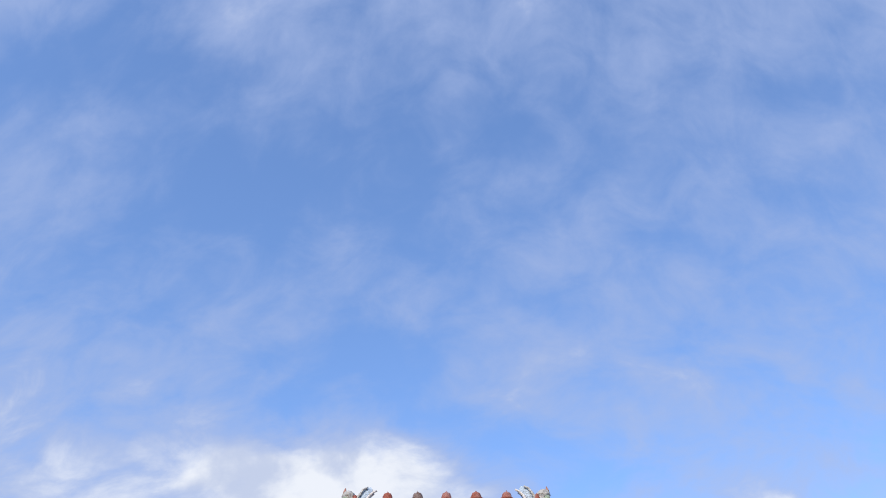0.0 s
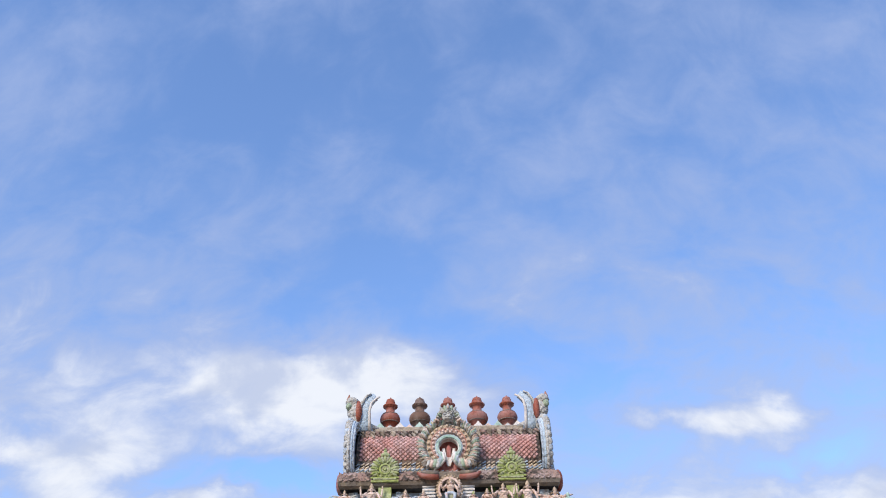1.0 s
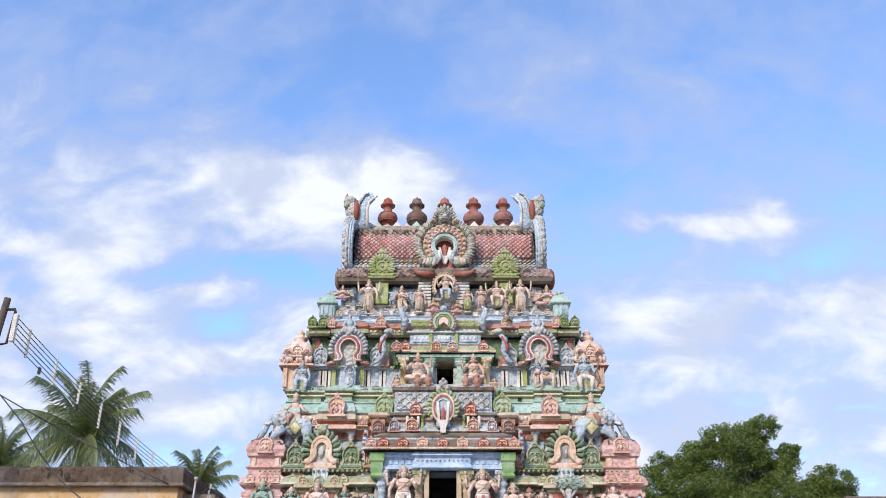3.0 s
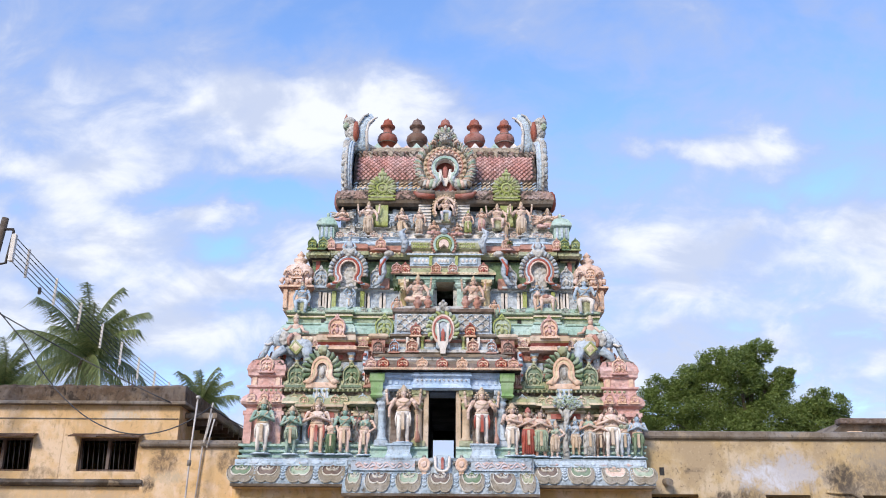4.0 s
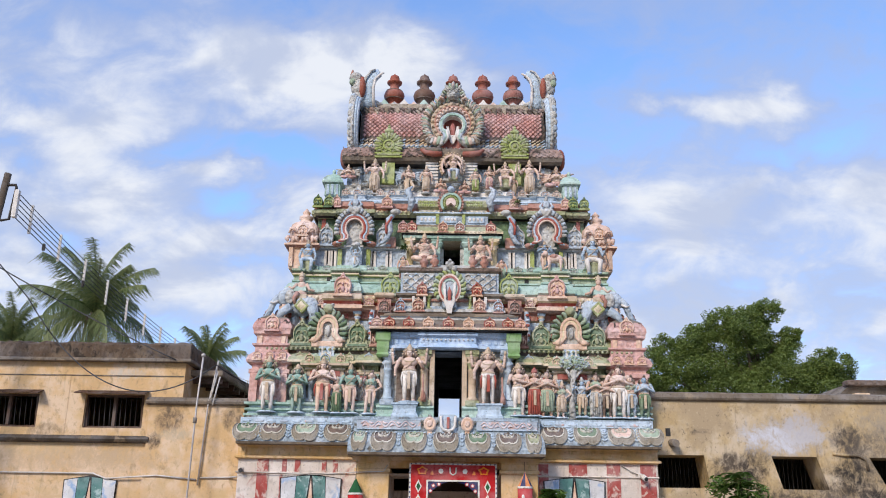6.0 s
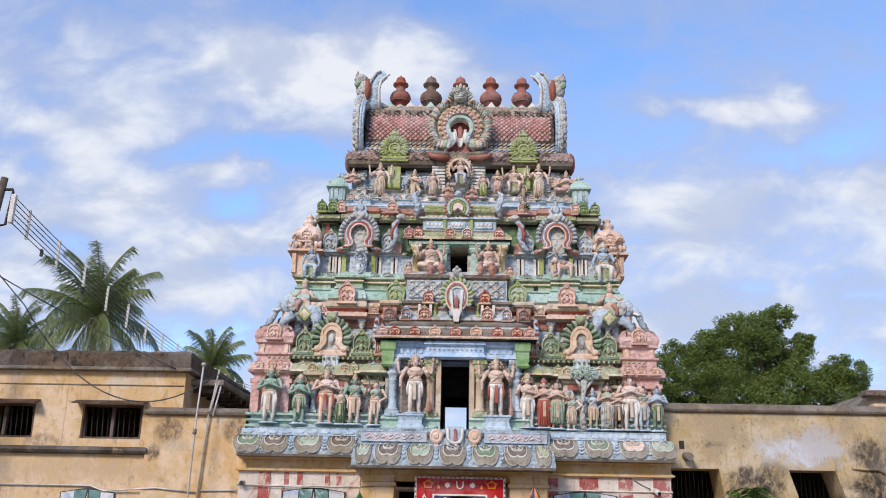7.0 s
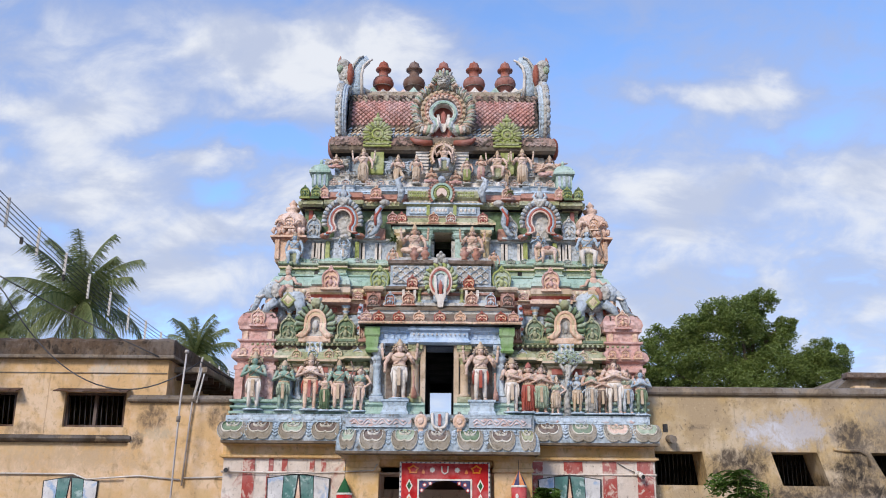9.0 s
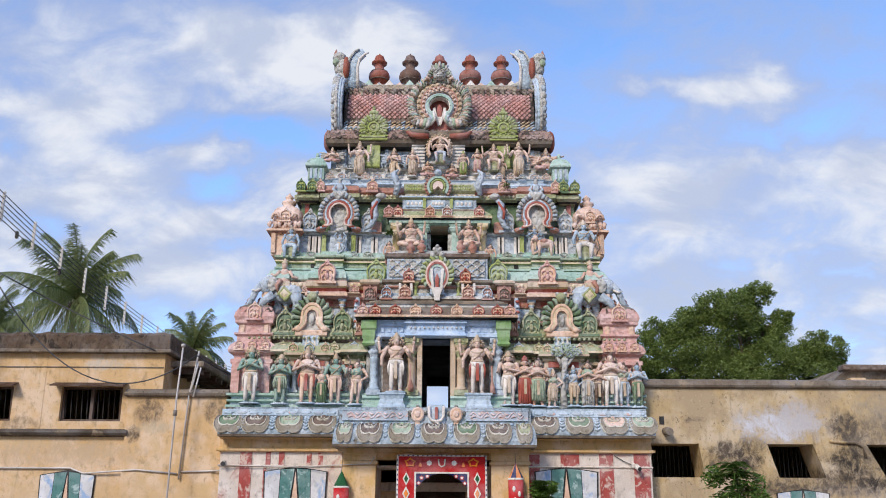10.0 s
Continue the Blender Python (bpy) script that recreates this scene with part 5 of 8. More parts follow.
# third storey
tier_course("storey_base", [(3.3, 21.6, 9.4), (3.35, 21.55, 9.44), (3.3, 21.62, 9.5), (3.24, 21.7, 9.52, STEEL), (3.24, 21.7, 9.6, STEEL), (3.3, 21.66, 9.63, SKY_BLUE), (3.14, 21.8, 9.7, GREY), (3.1, 21.85, 9.74, WHITE), (3.1, 21.85, 9.82, WHITE), (3.02, 21.95, 9.86, GREY),
            (2.98, 22.0, 9.9, STEEL), (2.98, 22.0, 10.02, GREY), (3.02, 21.96, 10.05, WHITE), (2.8, 22.14, 10.08, STEEL), (2.8, 22.14, 10.72, STEEL)], SKY_BLUE, "blue-grey stepped base of the third storey", back=25, breaks=((2.2, 2.7, 0.1), (1.1, 1.6, 0.1)))
for s in (-1, 1):
    cx = CX + s * 3.1
    g = G().box(cx - 0.2, cx + 0.2, 21.6, 22.2, 9.6, 9.95, MINT, 0.02)
    for q in range(3):
        g.box(cx - 0.15 + q * 0.12, cx - 0.09 + q * 0.12, 21.57, 21.62, 9.64, 9.92, SKY_BLUE)
    g.moulding(cx - 0.2, cx + 0.2, 21.6, 22.2, [(0, 9.94), (0.07, 9.97), (0.07, 10.02), (0.03, 10.1), (-0.04, 10.2), (-0.14, 10.26), (-0.18, 10.3)], MINT)
    g.ell((cx, 21.8, 10.34), (0.05, 0.05, 0.08), MINT, 8, 5)
    part("small_pavilion", g, tower, "mint green miniature pavilion")
    for dx in (2.55, 1.9, 1.2):
        g = G().box(CX + s * dx - 0.1, CX + s * dx + 0.1, 22.06, 22.2, 10.06, 10.7, GREY if dx != 1.9 else LIME, 0.015)
        part("pilaster", g, tower)
    g = G().moulding(CX + s * 0.52 - 0.15, CX + s * 0.52 + 0.15, 21.86, 22.3, [(0.02, 10.05, WHITE)] + [(o, 10.1 + 0.09 * k + dz, m) for k in range(7) for o, dz, m in ((0.02, 0.0, WHITE), (0.02, 0.05, WHITE), (-0.015, 0.06, STEEL), (-0.015, 0.085, STEEL))], WHITE)
    part("pilaster", g, tower, "white banded pilaster beside the shrine niche")

g = G()
arch(g, -0.11, 21.74, 10.5, 0.34, [(1.0, 0.86, 0.05, TAN, 1), (0.86, 0.72, 0.08, SKIN_PALE, 0)], -35, 1.15)
g.box(-0.36, 0.14, 21.72, 21.9, 10.1, 10.18, GREY, 0.02)
part("shrine_arch", g, tower, "pale scalloped arch round the seated statue")

# barrel roof
PINK_TILE = weathered("pink_tile", (0.80, 0.60, 0.56), 0.55, random_shade=0.35, stain=(0.3, 0.22, 0.2))


def vault_point(t):
    """The front of the barrel roof, from its foot (0) to its ridge (1): (y, z)."""
    a = t * math.pi / 2
    return 22.34 + 0.92 * (1 - math.cos(a)) ** 1.1, 11.36 + 1.48 * math.sin(a) ** 0.92


RX0, RX1 = -2.66, 2.42
EAVE_TILE = weathered("mouldy_pink_tile", (0.62, 0.51, 0.46), 0.9, carve=0.6, patch=[((0.30, 0.265, 0.235), 3.5, 0.43, 0.58)])
prof = [(21.98, 10.72), (21.84, 10.78), (21.8, 10.88), (21.86, 11.0), (22.02, 11.1), (22.1, 11.12), (22.1, 11.2), (22.2, 11.24), (22.2, 11.34)] + [vault_point(i / 14) for i in range(15)]
full = prof + [(2 * 23.26 - y, z) for y, z in reversed(prof[:-1])]
g = G()
g.extrude_x(full, RX0, RX1, BROWN, True, [MOULD] * 5 + [TAN, STEEL, TAN, BRICK] + [BROWN] * 7 + [EAVE_TILE] * (len(full) - 16))
roof = part("barrel_roof", g, tower, "pink diamond-tiled barrel roof with mouldy edges")
g = G()
# DARK underside carries the shade below the roof; the mould above is real
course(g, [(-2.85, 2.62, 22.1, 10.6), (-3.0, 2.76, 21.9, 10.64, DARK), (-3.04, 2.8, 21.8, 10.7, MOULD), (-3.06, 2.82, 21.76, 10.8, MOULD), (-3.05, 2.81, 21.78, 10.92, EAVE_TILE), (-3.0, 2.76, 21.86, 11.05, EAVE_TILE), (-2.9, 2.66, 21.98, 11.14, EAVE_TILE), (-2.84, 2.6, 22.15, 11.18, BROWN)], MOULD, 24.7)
for j, (yy_, zz_) in enumerate(((21.765, 10.84), (21.82, 10.98), (21.93, 11.09))):
    for i in range(40):
        xx = -2.98 + (i + 0.5 * (j % 2)) * 0.144
        if xx < 2.74:
            g.tube([(xx - 0.07, yy_ + 0.005, zz_ + 0.04), (xx - 0.03, yy_ - 0.014, zz_ - 0.03), (xx + 0.03, yy_ - 0.014, zz_ - 0.03), (xx + 0.07, yy_ + 0.005, zz_ + 0.04)], 0.016, EAVE_TILE if (i * 7 + j) % 5 else MOULD, 5)
part("roof_eave", g, roof, "rounded scale-patterned eave, blackened with mould")
for x in (-3.02, 2.8):
    g = G().ell((x, 22.2, 10.9), (0.13, 0.3, 0.3), TERRACOTTA, 10, 7)
    part("eave_end", g, roof, "red rounded eave end")
g = G()
for z, y, m in ((11.16, 22.07, CREAM), (11.28, 22.17, STEEL), (11.4, 22.28, CREAM), (11.5, 22.31, TAN)):
    n = 40
    for i in range(n):
        x = RX0 + (i + 0.5) * (RX1 - RX0) / n
        g.tube([(x - 0.055, y, z - 0.03), (x + 0.055, y - 0.015, z + 0.03)], [0.022, 0.026], m if i % 3 else SKY_BLUE, 5)
part("rope_moulding", g, roof, "twisted rope mouldings", kind="stuff")
g = G()
RIDGE = weathered("lichened_ridge_plaster", (0.66, 0.60, 0.52), 0.95, carve=0.5, patch=[((0.40, 0.36, 0.31), 4.0, 0.54, 0.66)])
g.box(-2.6, 2.38, 22.9, 23.6, 12.74, 12.92, RIDGE, 0.03)
n = 17
for i in range(n):
    x = -2.5 + (i + 0.5) * 4.8 / n
    ww, hh = (0.16, 0.2) if i % 2 else (0.13, 0.13)
    g.add([(x - ww, 22.9, 12.86), (x + ww, 22.9, 12.86), (x, 22.96, 12.88 + hh), (x - ww, 23.06, 12.86), (x + ww, 23.06, 12.86), (x, 23.02, 12.88 + hh)], [(0, 1, 2), (4, 3, 5), (0, 2, 5, 3), (1, 4, 5, 2), (0, 3, 4, 1)], (SKIN_PALE, MINT, GREY, WHITE)[i % 4])
# crusted petals hanging from the ridge over the top of the tiles
drip = random.Random(7)
for t_, sc in ((0.62, 1.0), (0.52, 0.8)):
    for i in range(34):
        x = -2.55 + i * 0.149 + drip.uniform(-0.03, 0.03)
        (ya, za), (yb, zb) = vault_point(t_ + 0.07), vault_point(t_ - 0.03 - drip.uniform(0, 0.05))
        g.tube([(x - 0.05, ya - 0.02, za), (x + 0.02, (ya + yb) / 2 - 0.05, (za + zb) / 2), (x + 0.05, yb - 0.01, zb)], [0.05 * sc, 0.055 * sc, 0.02], (MOULD, EAVE_TILE, RIDGE, EAVE_TILE)[i % 4], 6)
part("ridge", g, roof, "crested ridge with petals")

# horseshoe gable in the middle of the roof
g = G()
x, zc, yy = -0.11, 11.86, 22.0
g.relief(front(x, yy + 0.35, zc), [(0.7 * math.cos(t * 0.2618), 0.76 * math.sin(t * 0.2618)) for t in range(24)], [(1, -0.6, GREY), (1, 0.3, GREY), (0.5, 0.3, RED), (0.3, 0.2, RED)])
arch(g, x, yy, zc, 0.9, [(0.86, 0.62, 0.05, GREY, 0), (0.66, 0.55, 0.12, TAN, 2), (0.55, 0.51, 0.13, BRICK, 0), (0.51, 0.41, 0.14, SKIN_PALE, 2)], -56, 1.0)
arch(g, x, yy - 0.02, zc - 0.1, 0.9, [(0.42, 0.38, 0.16, STEEL, 0), (0.385, 0.31, 0.2, MINT, 0), (0.31, 0.285, 0.16, WHITE, 0)], -50, 0.98)
for s in (-1, 1):
    for dx, m in ((0.25, STEEL), (0.21, MINT), (0.17, WHITE)):
        g.tube([(x + s * dx, yy - 0.16, zc - 0.25), (x + s * (dx - 0.05), yy - 0.18, zc - 0.46), (x + s * (dx + 0.06), yy - 0.12, zc - 0.62)], [0.05, 0.05, 0.03], m, 6)
# flame-shaped leaves round the rim, all licking towards the crown
wave = random.Random(41)
for s in (-1, 1):
    for i in range(23):
        t = radians(-50 + 6.0 * i + wave.uniform(-1.5, 1.5))
        q = 0.09 + wave.uniform(-0.02, 0.03)
        r = 0.87 + wave.uniform(-0.04, 0.04)
        run = [(x + s * rr * math.cos(tt), yy - dy, zc + 1.0 * rr * math.sin(tt)) for rr, tt, dy in ((0.63, t - 0.05, 0.06), (0.73, t + 0.05, 0.1), (0.81, t + 0.04, 0.1), (r, t + q, 0.05))]
        g.tube(run, [0.035, 0.042, 0.038, 0.012], (GREY, SAGE, GREY, RIDGE)[i % 4], 6)
        run = [(px + s * 0.012, py - 0.035, pz + 0.035) for px, py, pz in run[:3]]
        g.tube(run, [0.014, 0.018, 0.012], SKIN_PALE if i % 3 else MINT, 5)
for s in (-1, 1):
    for k in range(5):
        g.tube([(x + s * (0.26 + 0.09 * k), yy - 0.12, zc - 0.42 - 0.02 * k), (x + s * (0.3 + 0.09 * k), yy - 0.14, zc - 0.64), (x + s * (0.4 + 0.08 * k), yy - 0.08, zc - 0.72 + 0.05 * k)], [0.06, 0.065, 0.03], (GREY, SAGE, SKIN_PALE, GREY, MOULD)[k], 6)
g.relief(front(x, yy + 0.02, zc - 0.58), [(-0.04, 0), (0.04, 0), (0.11, 0.2), (0.18, 0.5), (0.11, 0.5), (0.06, 0.25), (-0.06, 0.25), (-0.11, 0.5), (-0.18, 0.5), (-0.11, 0.2)], [(1, -0.02, WHITE), (1, 0.06, WHITE)], (0, 0.24))
g.relief(front(x, yy - 0.01, zc - 0.34), [(-0.05, 0), (0.05, 0), (0.065, 0.26), (0, 0.38), (-0.065, 0.26)], [(1, -0.02, TAN), (1, 0.03, TAN), (0.55, 0.05, RED)], (0, 0.17))
nasi = part("horseshoe_gable", g, roof, "large grey horseshoe gable with beaded rings and a white mark")
g = G()
g.ell((x, 21.84, 12.568), (0.27, 0.14, 0.2), GREY, 12, 8).ell((x, 21.7, 12.504), (0.13, 0.06, 0.06), GREY, 9, 6)
g.ell((x, 21.72, 12.440), (0.15, 0.06, 0.05), GREY, 9, 5)
for s in (-1, 1):
    g.ell((x + s * 0.12, 21.71, 12.600), (0.055, 0.05, 0.045), GREY, 8, 6)
    g.tube([(x + s * 0.05, 21.72, 12.656), (x + s * 0.14, 21.68, 12.688), (x + s * 0.22, 21.74, 12.632)], [0.03, 0.035, 0.015], GREY, 6)
    # mane curls and side petals
    for k in range(4):
        g.tube([(x + s * (0.2 + 0.05 * k), 21.84, 12.680 - 0.1 * k), (x + s * (0.32 + 0.05 * k), 21.8, 12.744 - 0.1 * k), (x + s * (0.4 + 0.04 * k), 21.84, 12.680 - 0.11 * k), (x + s * (0.35 + 0.05 * k), 21.82, 12.632 - 0.1 * k)], [0.06, 0.06, 0.04, 0.015], (GREY, SAGE, GREY, SKIN_PALE)[k], 6)
    g.tube([(x + s * 0.06, 21.86, 12.696), (x + s * 0.24, 21.82, 12.808), (x + s * 0.27, 21.84, 12.904), (x + s * 0.33, 21.86, 12.944)], [0.09, 0.1, 0.06, 0.012], GREY, 7)
    g.tube([(x + s * 0.05, 21.82, 12.712), (x + s * 0.13, 21.76, 12.840), (x + s * 0.13, 21.8, 12.952), (x + s * 0.17, 21.84, 13.016)], [0.07, 0.08, 0.05, 0.01], SAGE, 7)
g.tube([(x, 21.8, 12.696), (x, 21.72, 12.840), (x, 21.76, 12.968), (x, 21.82, 13.080)], [0.08, 0.095, 0.06, 0.01], GREY, 8)
g.ell((x, 21.64, 12.840), (0.03, 0.02, 0.07), SKIN_PALE, 6, 5)
g.v = [(x + (a_ - x) * 0.72, b_, 12.78 + (c_ - 12.72) * 0.76) for a_, b_, c_ in g.v]
part("lion_mask", g, nasi, "grey lion mask crest")
g = G()
g.box(x - 0.42, x + 0.42, 21.72, 22.4, 10.8, 11.02, MOULD, 0.03)
for s_ in (-1, 1):
    # upturned volutes either side of the niche
    g.tube([(x + s_ * 0.28, 21.7, 10.86), (x + s_ * 0.5, 21.66, 10.84), (x + s_ * 0.72, 21.66, 10.88), (x + s_ * 0.84, 21.68, 10.98)], [0.07, 0.085, 0.075, 0.03], TERRACOTTA, 8)
    g.tube([(x + s_ * 0.3, 21.7, 10.96), (x + s_ * 0.52, 21.66, 10.95), (x + s_ * 0.72, 21.68, 11.0)], [0.07, 0.075, 0.04], MOULD, 7)
    g.box(*sorted((x + s_ * 0.3, x + s_ * 0.8)), 21.75, 22.4, 10.8, 11.0, MOULD, 0.02)
part("gable_base", g, nasi, "red base of the gable")
for s in (-1, 1):
    cx = CX + s * 1.68
    g = G()
    rosette(g, cx, 21.8, 11.12, 0.38, LIME, OLIVE)
    sh = part("green_shield", g, roof, "lime green petalled shield")
    part("shield_post", G().box(cx - 0.17, cx + 0.17, 21.86, 22.2, 10.06, 10.74, LIME, 0.02), sh)

# gable ends with horned beasts
for s in (-1, 1):
    xe = CX + s * 2.7
    outline = [(23.26 + 1.35 * math.cos(t), 11.9 + (1.15 if math.sin(t) > 0 else 0.9) * math.sin(t)) for t in (2 * math.pi * i / 28 for i in range(28))]
    g = G()
    g.extrude_x(outline, xe - 0.1, xe + 0.1, SKY_BLUE)
    for i in range(17):
        t = radians(70 + 160 * i / 16)
        g.ell((xe + s * 0.06, 23.26 + 1.38 * math.cos(t), 11.9 + (1.2 if math.sin(t) > 0 else 0.95) * math.sin(t)), (0.09, 0.1, 0.13), GREY if i % 3 else STEEL, 7, 5)
    for k, (rr, m) in enumerate(((1.37, GREY), (1.33, SKY_BLUE), (1.29, STEEL))):
        g.tube([(xe - s * 0.06 * k, 23.2 + rr * math.cos(radians(80 + 10 * i)), 11.9 + rr * 0.86 * math.sin(radians(80 + 10 * i))) for i in range(15)], 0.05, m, 6)
    end = part("gable_end", g, roof, "blue and grey gable end edged with feathers")
    g = G()
    # beast: chest, head with open jaw, ear, and a broad horn sweeping inwards
    g.ell((xe - s * 0.04, 22.9, 12.95), (0.2, 0.3, 0.38), GREY, 9, 7).ell((xe - s * 0.02, 22.8, 13.35), (0.24, 0.22, 0.3), GREY, 9, 7).ell((xe + s * 0.06, 22.75, 13.62), (0.2, 0.18, 0.17), GREY, 8, 6).ell((xe + s * 0.14, 22.66, 13.45), (0.1, 0.1, 0.12), SAGE, 8, 6)
    g.ell((xe - s * 0.14, 22.68, 13.3), (0.1, 0.16, 0.34), TERRACOTTA, 8, 6).tube([(xe + s * 0.05, 22.75, 13.65), (xe + s * 0.18, 22.75, 13.76), (xe + s * 0.16, 22.75, 13.88)], [0.08, 0.06, 0.015], BRICK, 6)
    horn = [(xe - s * 0.3, 22.9, 12.7), (xe - s * 0.3, 22.8, 13.0), (xe - s * 0.3, 22.76, 13.3), (xe - s * 0.36, 22.75, 13.55), (xe - s * 0.5, 22.75, 13.74), (xe - s * 0.62, 22.75, 13.8)]
    g.tube(horn, [0.28, 0.2, 0.16, 0.16, 0.16, 0.13], SKY_BLUE, 8, 0.5)
    for off, m in ((0.09, GREY), (-0.09, WHITE)):
        g.tube([(px + s * off * (1.9 - 0.1 * i), py - 0.1, pz + (0.05 if i > 3 else 0) * (1 if off > 0 else -1)) for i, (px, py, pz) in enumerate(horn)], [0.05, 0.045, 0.04, 0.04, 0.035, 0.03], m, 6)
    g.tube([(xe - s * 0.36, 22.9, 12.85), (xe - s * 0.5, 22.9, 12.93), (xe - s * 0.72, 22.92, 12.88)], [0.14, 0.09, 0.03], GREY, 7)
    for k in range(9):
        g.tube([(xe + s * 0.04, 22.72, 11.5 + 0.17 * k), (xe + s * 0.19, 22.66, 11.56 + 0.17 * k), (xe + s * 0.2, 22.66, 11.48 + 0.17 * k)], [0.07, 0.06, 0.02], GREY if k % 3 else OLIVE, 6)
    part("horned_beast", g, end, "grey and green horned beast head")

# pot finials along the ridge
FINIAL = [(0.2, 0.0), (0.26, 0.03), (0.26, 0.08), (0.16, 0.14), (0.15, 0.2), (0.22, 0.25), (0.31, 0.33), (0.335, 0.43), (0.31, 0.52), (0.2, 0.6), (0.15, 0.66), (0.14, 0.74), (0.17, 0.8), (0.24, 0.83), (0.245, 0.87), (0.15, 0.9), (0.16, 0.98), (0.13, 1.06), (0.04, 1.11), (0.01, 1.16)]
for i, x in enumerate((-1.82, -0.95, -0.12, 0.74, 1.62)):
    g = G().lathe((x, 23.26, 12.88), [(r * (0.9 + 0.05 * (i % 2)), z) for r, z in FINIAL], COPPER if i == 1 else TERRACOTTA, 18)
    for z, r in ((0.3, 0.262), (0.56, 0.235)):
        g.tube([(x + r * math.cos(t * 0.3491), 23.26 + r * math.sin(t * 0.3491), 12.88 + z) for t in range(19)], 0.018, BROWN, 5)
    ob = part("roof_finial", g, None, "brown copper pot finial on the roof ridge" if i == 1 else "terracotta red pot finial on the roof ridge", category="finial", group="pot finials on the ridge")

# ---- statues ----


def body(skin, cloth, arms, crown="tall", pose_="stand", skirt=None, halo=None, wide=1.0, bodice=None, hat=None, club=0, sash=None, sway=0.0, wings=None, load=None):
    """A painted plaster statue one unit high, facing the street, in one mesh."""
    g = G()
    gold = TAN
    lift = {"stand": 0.0, "dance": -0.02, "seat": -0.14, "cross": -0.36}[pose_]
    k = 1.0 if pose_ in ("stand", "dance") else (1 / 0.86 if pose_ == "seat" else 1 / 0.64)

    def P(x, y, z):
        return ((x * wide + sway * (z - 0.4)) * k, y * k, max(0.0, z + lift) * k)

    def R(*r):
        return tuple(v * k for v in r)

    def limb(pts, rad, mat, seg=7):
        g.tube([P(*p) for p in pts], [r * k for r in rad], mat, seg)

    # legs
    if pose_ == "stand":
        for s in (-1, 1):
            limb([(s * 0.062, 0, 0.02), (s * 0.06, 0.0, 0.14), (s * 0.06, -0.01, 0.26), (s * 0.055, 0, 0.47)], [0.029, 0.038, 0.042, 0.062], cloth if skirt is None else skin)
            g.ell(P(s * 0.068, -0.03, 0.018), R(0.034, 0.06, 0.022), skin, 7, 4)
    elif pose_ == "dance":
        limb([(-0.03, 0, 0.02), (-0.06, -0.03, 0.25), (-0.04, 0, 0.48)], [0.032, 0.05, 0.07], cloth)
        limb([(-0.06, -0.03, 0.1), (0.1, -0.05, 0.2), (0.15, -0.05, 0.3), (0.04, 0, 0.48)], [0.03, 0.04, 0.05, 0.07], cloth)
        g.ell(P(-0.03, -0.03, 0.02), R(0.034, 0.06, 0.022), skin, 7, 4)
    elif pose_ == "seat":
        g.box(-0.17, 0.17, -0.06, 0.16, 0.0, 0.33, OLIVE, 0.02)
        for s in (-1, 1):
            limb([(s * 0.09, -0.13, 0.16), (s * 0.12, -0.14, 0.42), (s * 0.06, 0.02, 0.47)], [0.036, 0.055, 0.075], cloth)
            g.ell(P(s * 0.1, -0.17, 0.15), R(0.036, 0.06, 0.025), skin, 7, 4)
    else:
        for s in (-1, 1):
            limb([(s * 0.02, -0.13, 0.39), (s * 0.2, -0.1, 0.41), (s * 0.07, 0.03, 0.45)], [0.04, 0.055, 0.08], cloth)
    # hips, skirt, belt
    g.ell(P(0, 0, 0.49), R(0.115 * wide, 0.085, 0.075), cloth, 10, 6)
    if skirt is not None and pose_ == "stand":
        c = P(0, 0, 0.0)
        g.lathe((sway * 0.02, 0, 0), [(0.125, skirt), (0.118, skirt + 0.06), (0.125, 0.36), (0.118, 0.45), (0.1, 0.54)], cloth, 12, wide, 0.75)
        for i in range(5):
            x = (-0.08 + 0.04 * i) * wide
            g.tube([(x, -0.098, skirt + 0.01), (x * 0.8, -0.09, 0.5)], [0.012, 0.008], cloth, 5)
    if pose_ in ("stand", "dance"):
        g.box(-0.026, 0.026, -0.115, -0.06, 0.2, 0.5, sash or gold, 0.008)
        for s in (-1, 1):
            limb([(s * 0.09, -0.04, 0.5), (s * 0.108, -0.05, 0.4), (s * 0.1, -0.04, 0.27)], [0.016, 0.018, 0.01], sash or cloth)
    g.lathe(P(0, 0, 0.525), [(0.1 * k, 0), (0.106 * k, 0.012 * k), (0.1 * k, 0.03 * k)], gold, 12, wide, 0.76)
    # trunk
    g.ell(P(0, 0, 0.585), R(0.088 * wide, 0.066, 0.09), skin, 10, 6)
    g.ell(P(0, -0.004, 0.675), R(0.118 * wide, 0.076, 0.095), bodice or skin, 10, 7)
    if bodice:
        for s in (-1, 1):
            g.ell(P(s * 0.05, -0.06, 0.68), R(0.042, 0.04, 0.04), bodice, 8, 5)
    g.tube([P(0.085 * math.cos(radians(a)), -0.05 - 0.025 * math.sin(radians(a)), 0.73 - 0.055 * math.sin(radians(a))) for a in range(0, 181, 30)], 0.011 * k, gold, 5)
    g.tube([P(0.08, -0.05, 0.74), P(0.02, -0.085, 0.64), P(-0.07, -0.06, 0.55)], 0.008 * k, gold, 5)
    for s in (-1, 1):
        g.ell(P(s * 0.125, 0, 0.728), R(0.045, 0.042, 0.042), skin, 8, 5)
    # arms
    def arm(s, elbow, hand, back=0.0):
        limb([(s * 0.13, back, 0.725), elbow, hand], [0.038, 0.032, 0.024], skin)
        g.ell(P(*hand), R(0.028, 0.026, 0.034), skin, 7, 4)
        g.ell(P(s * 0.145, back, 0.67), R(0.044, 0.044, 0.012), gold, 8, 4)
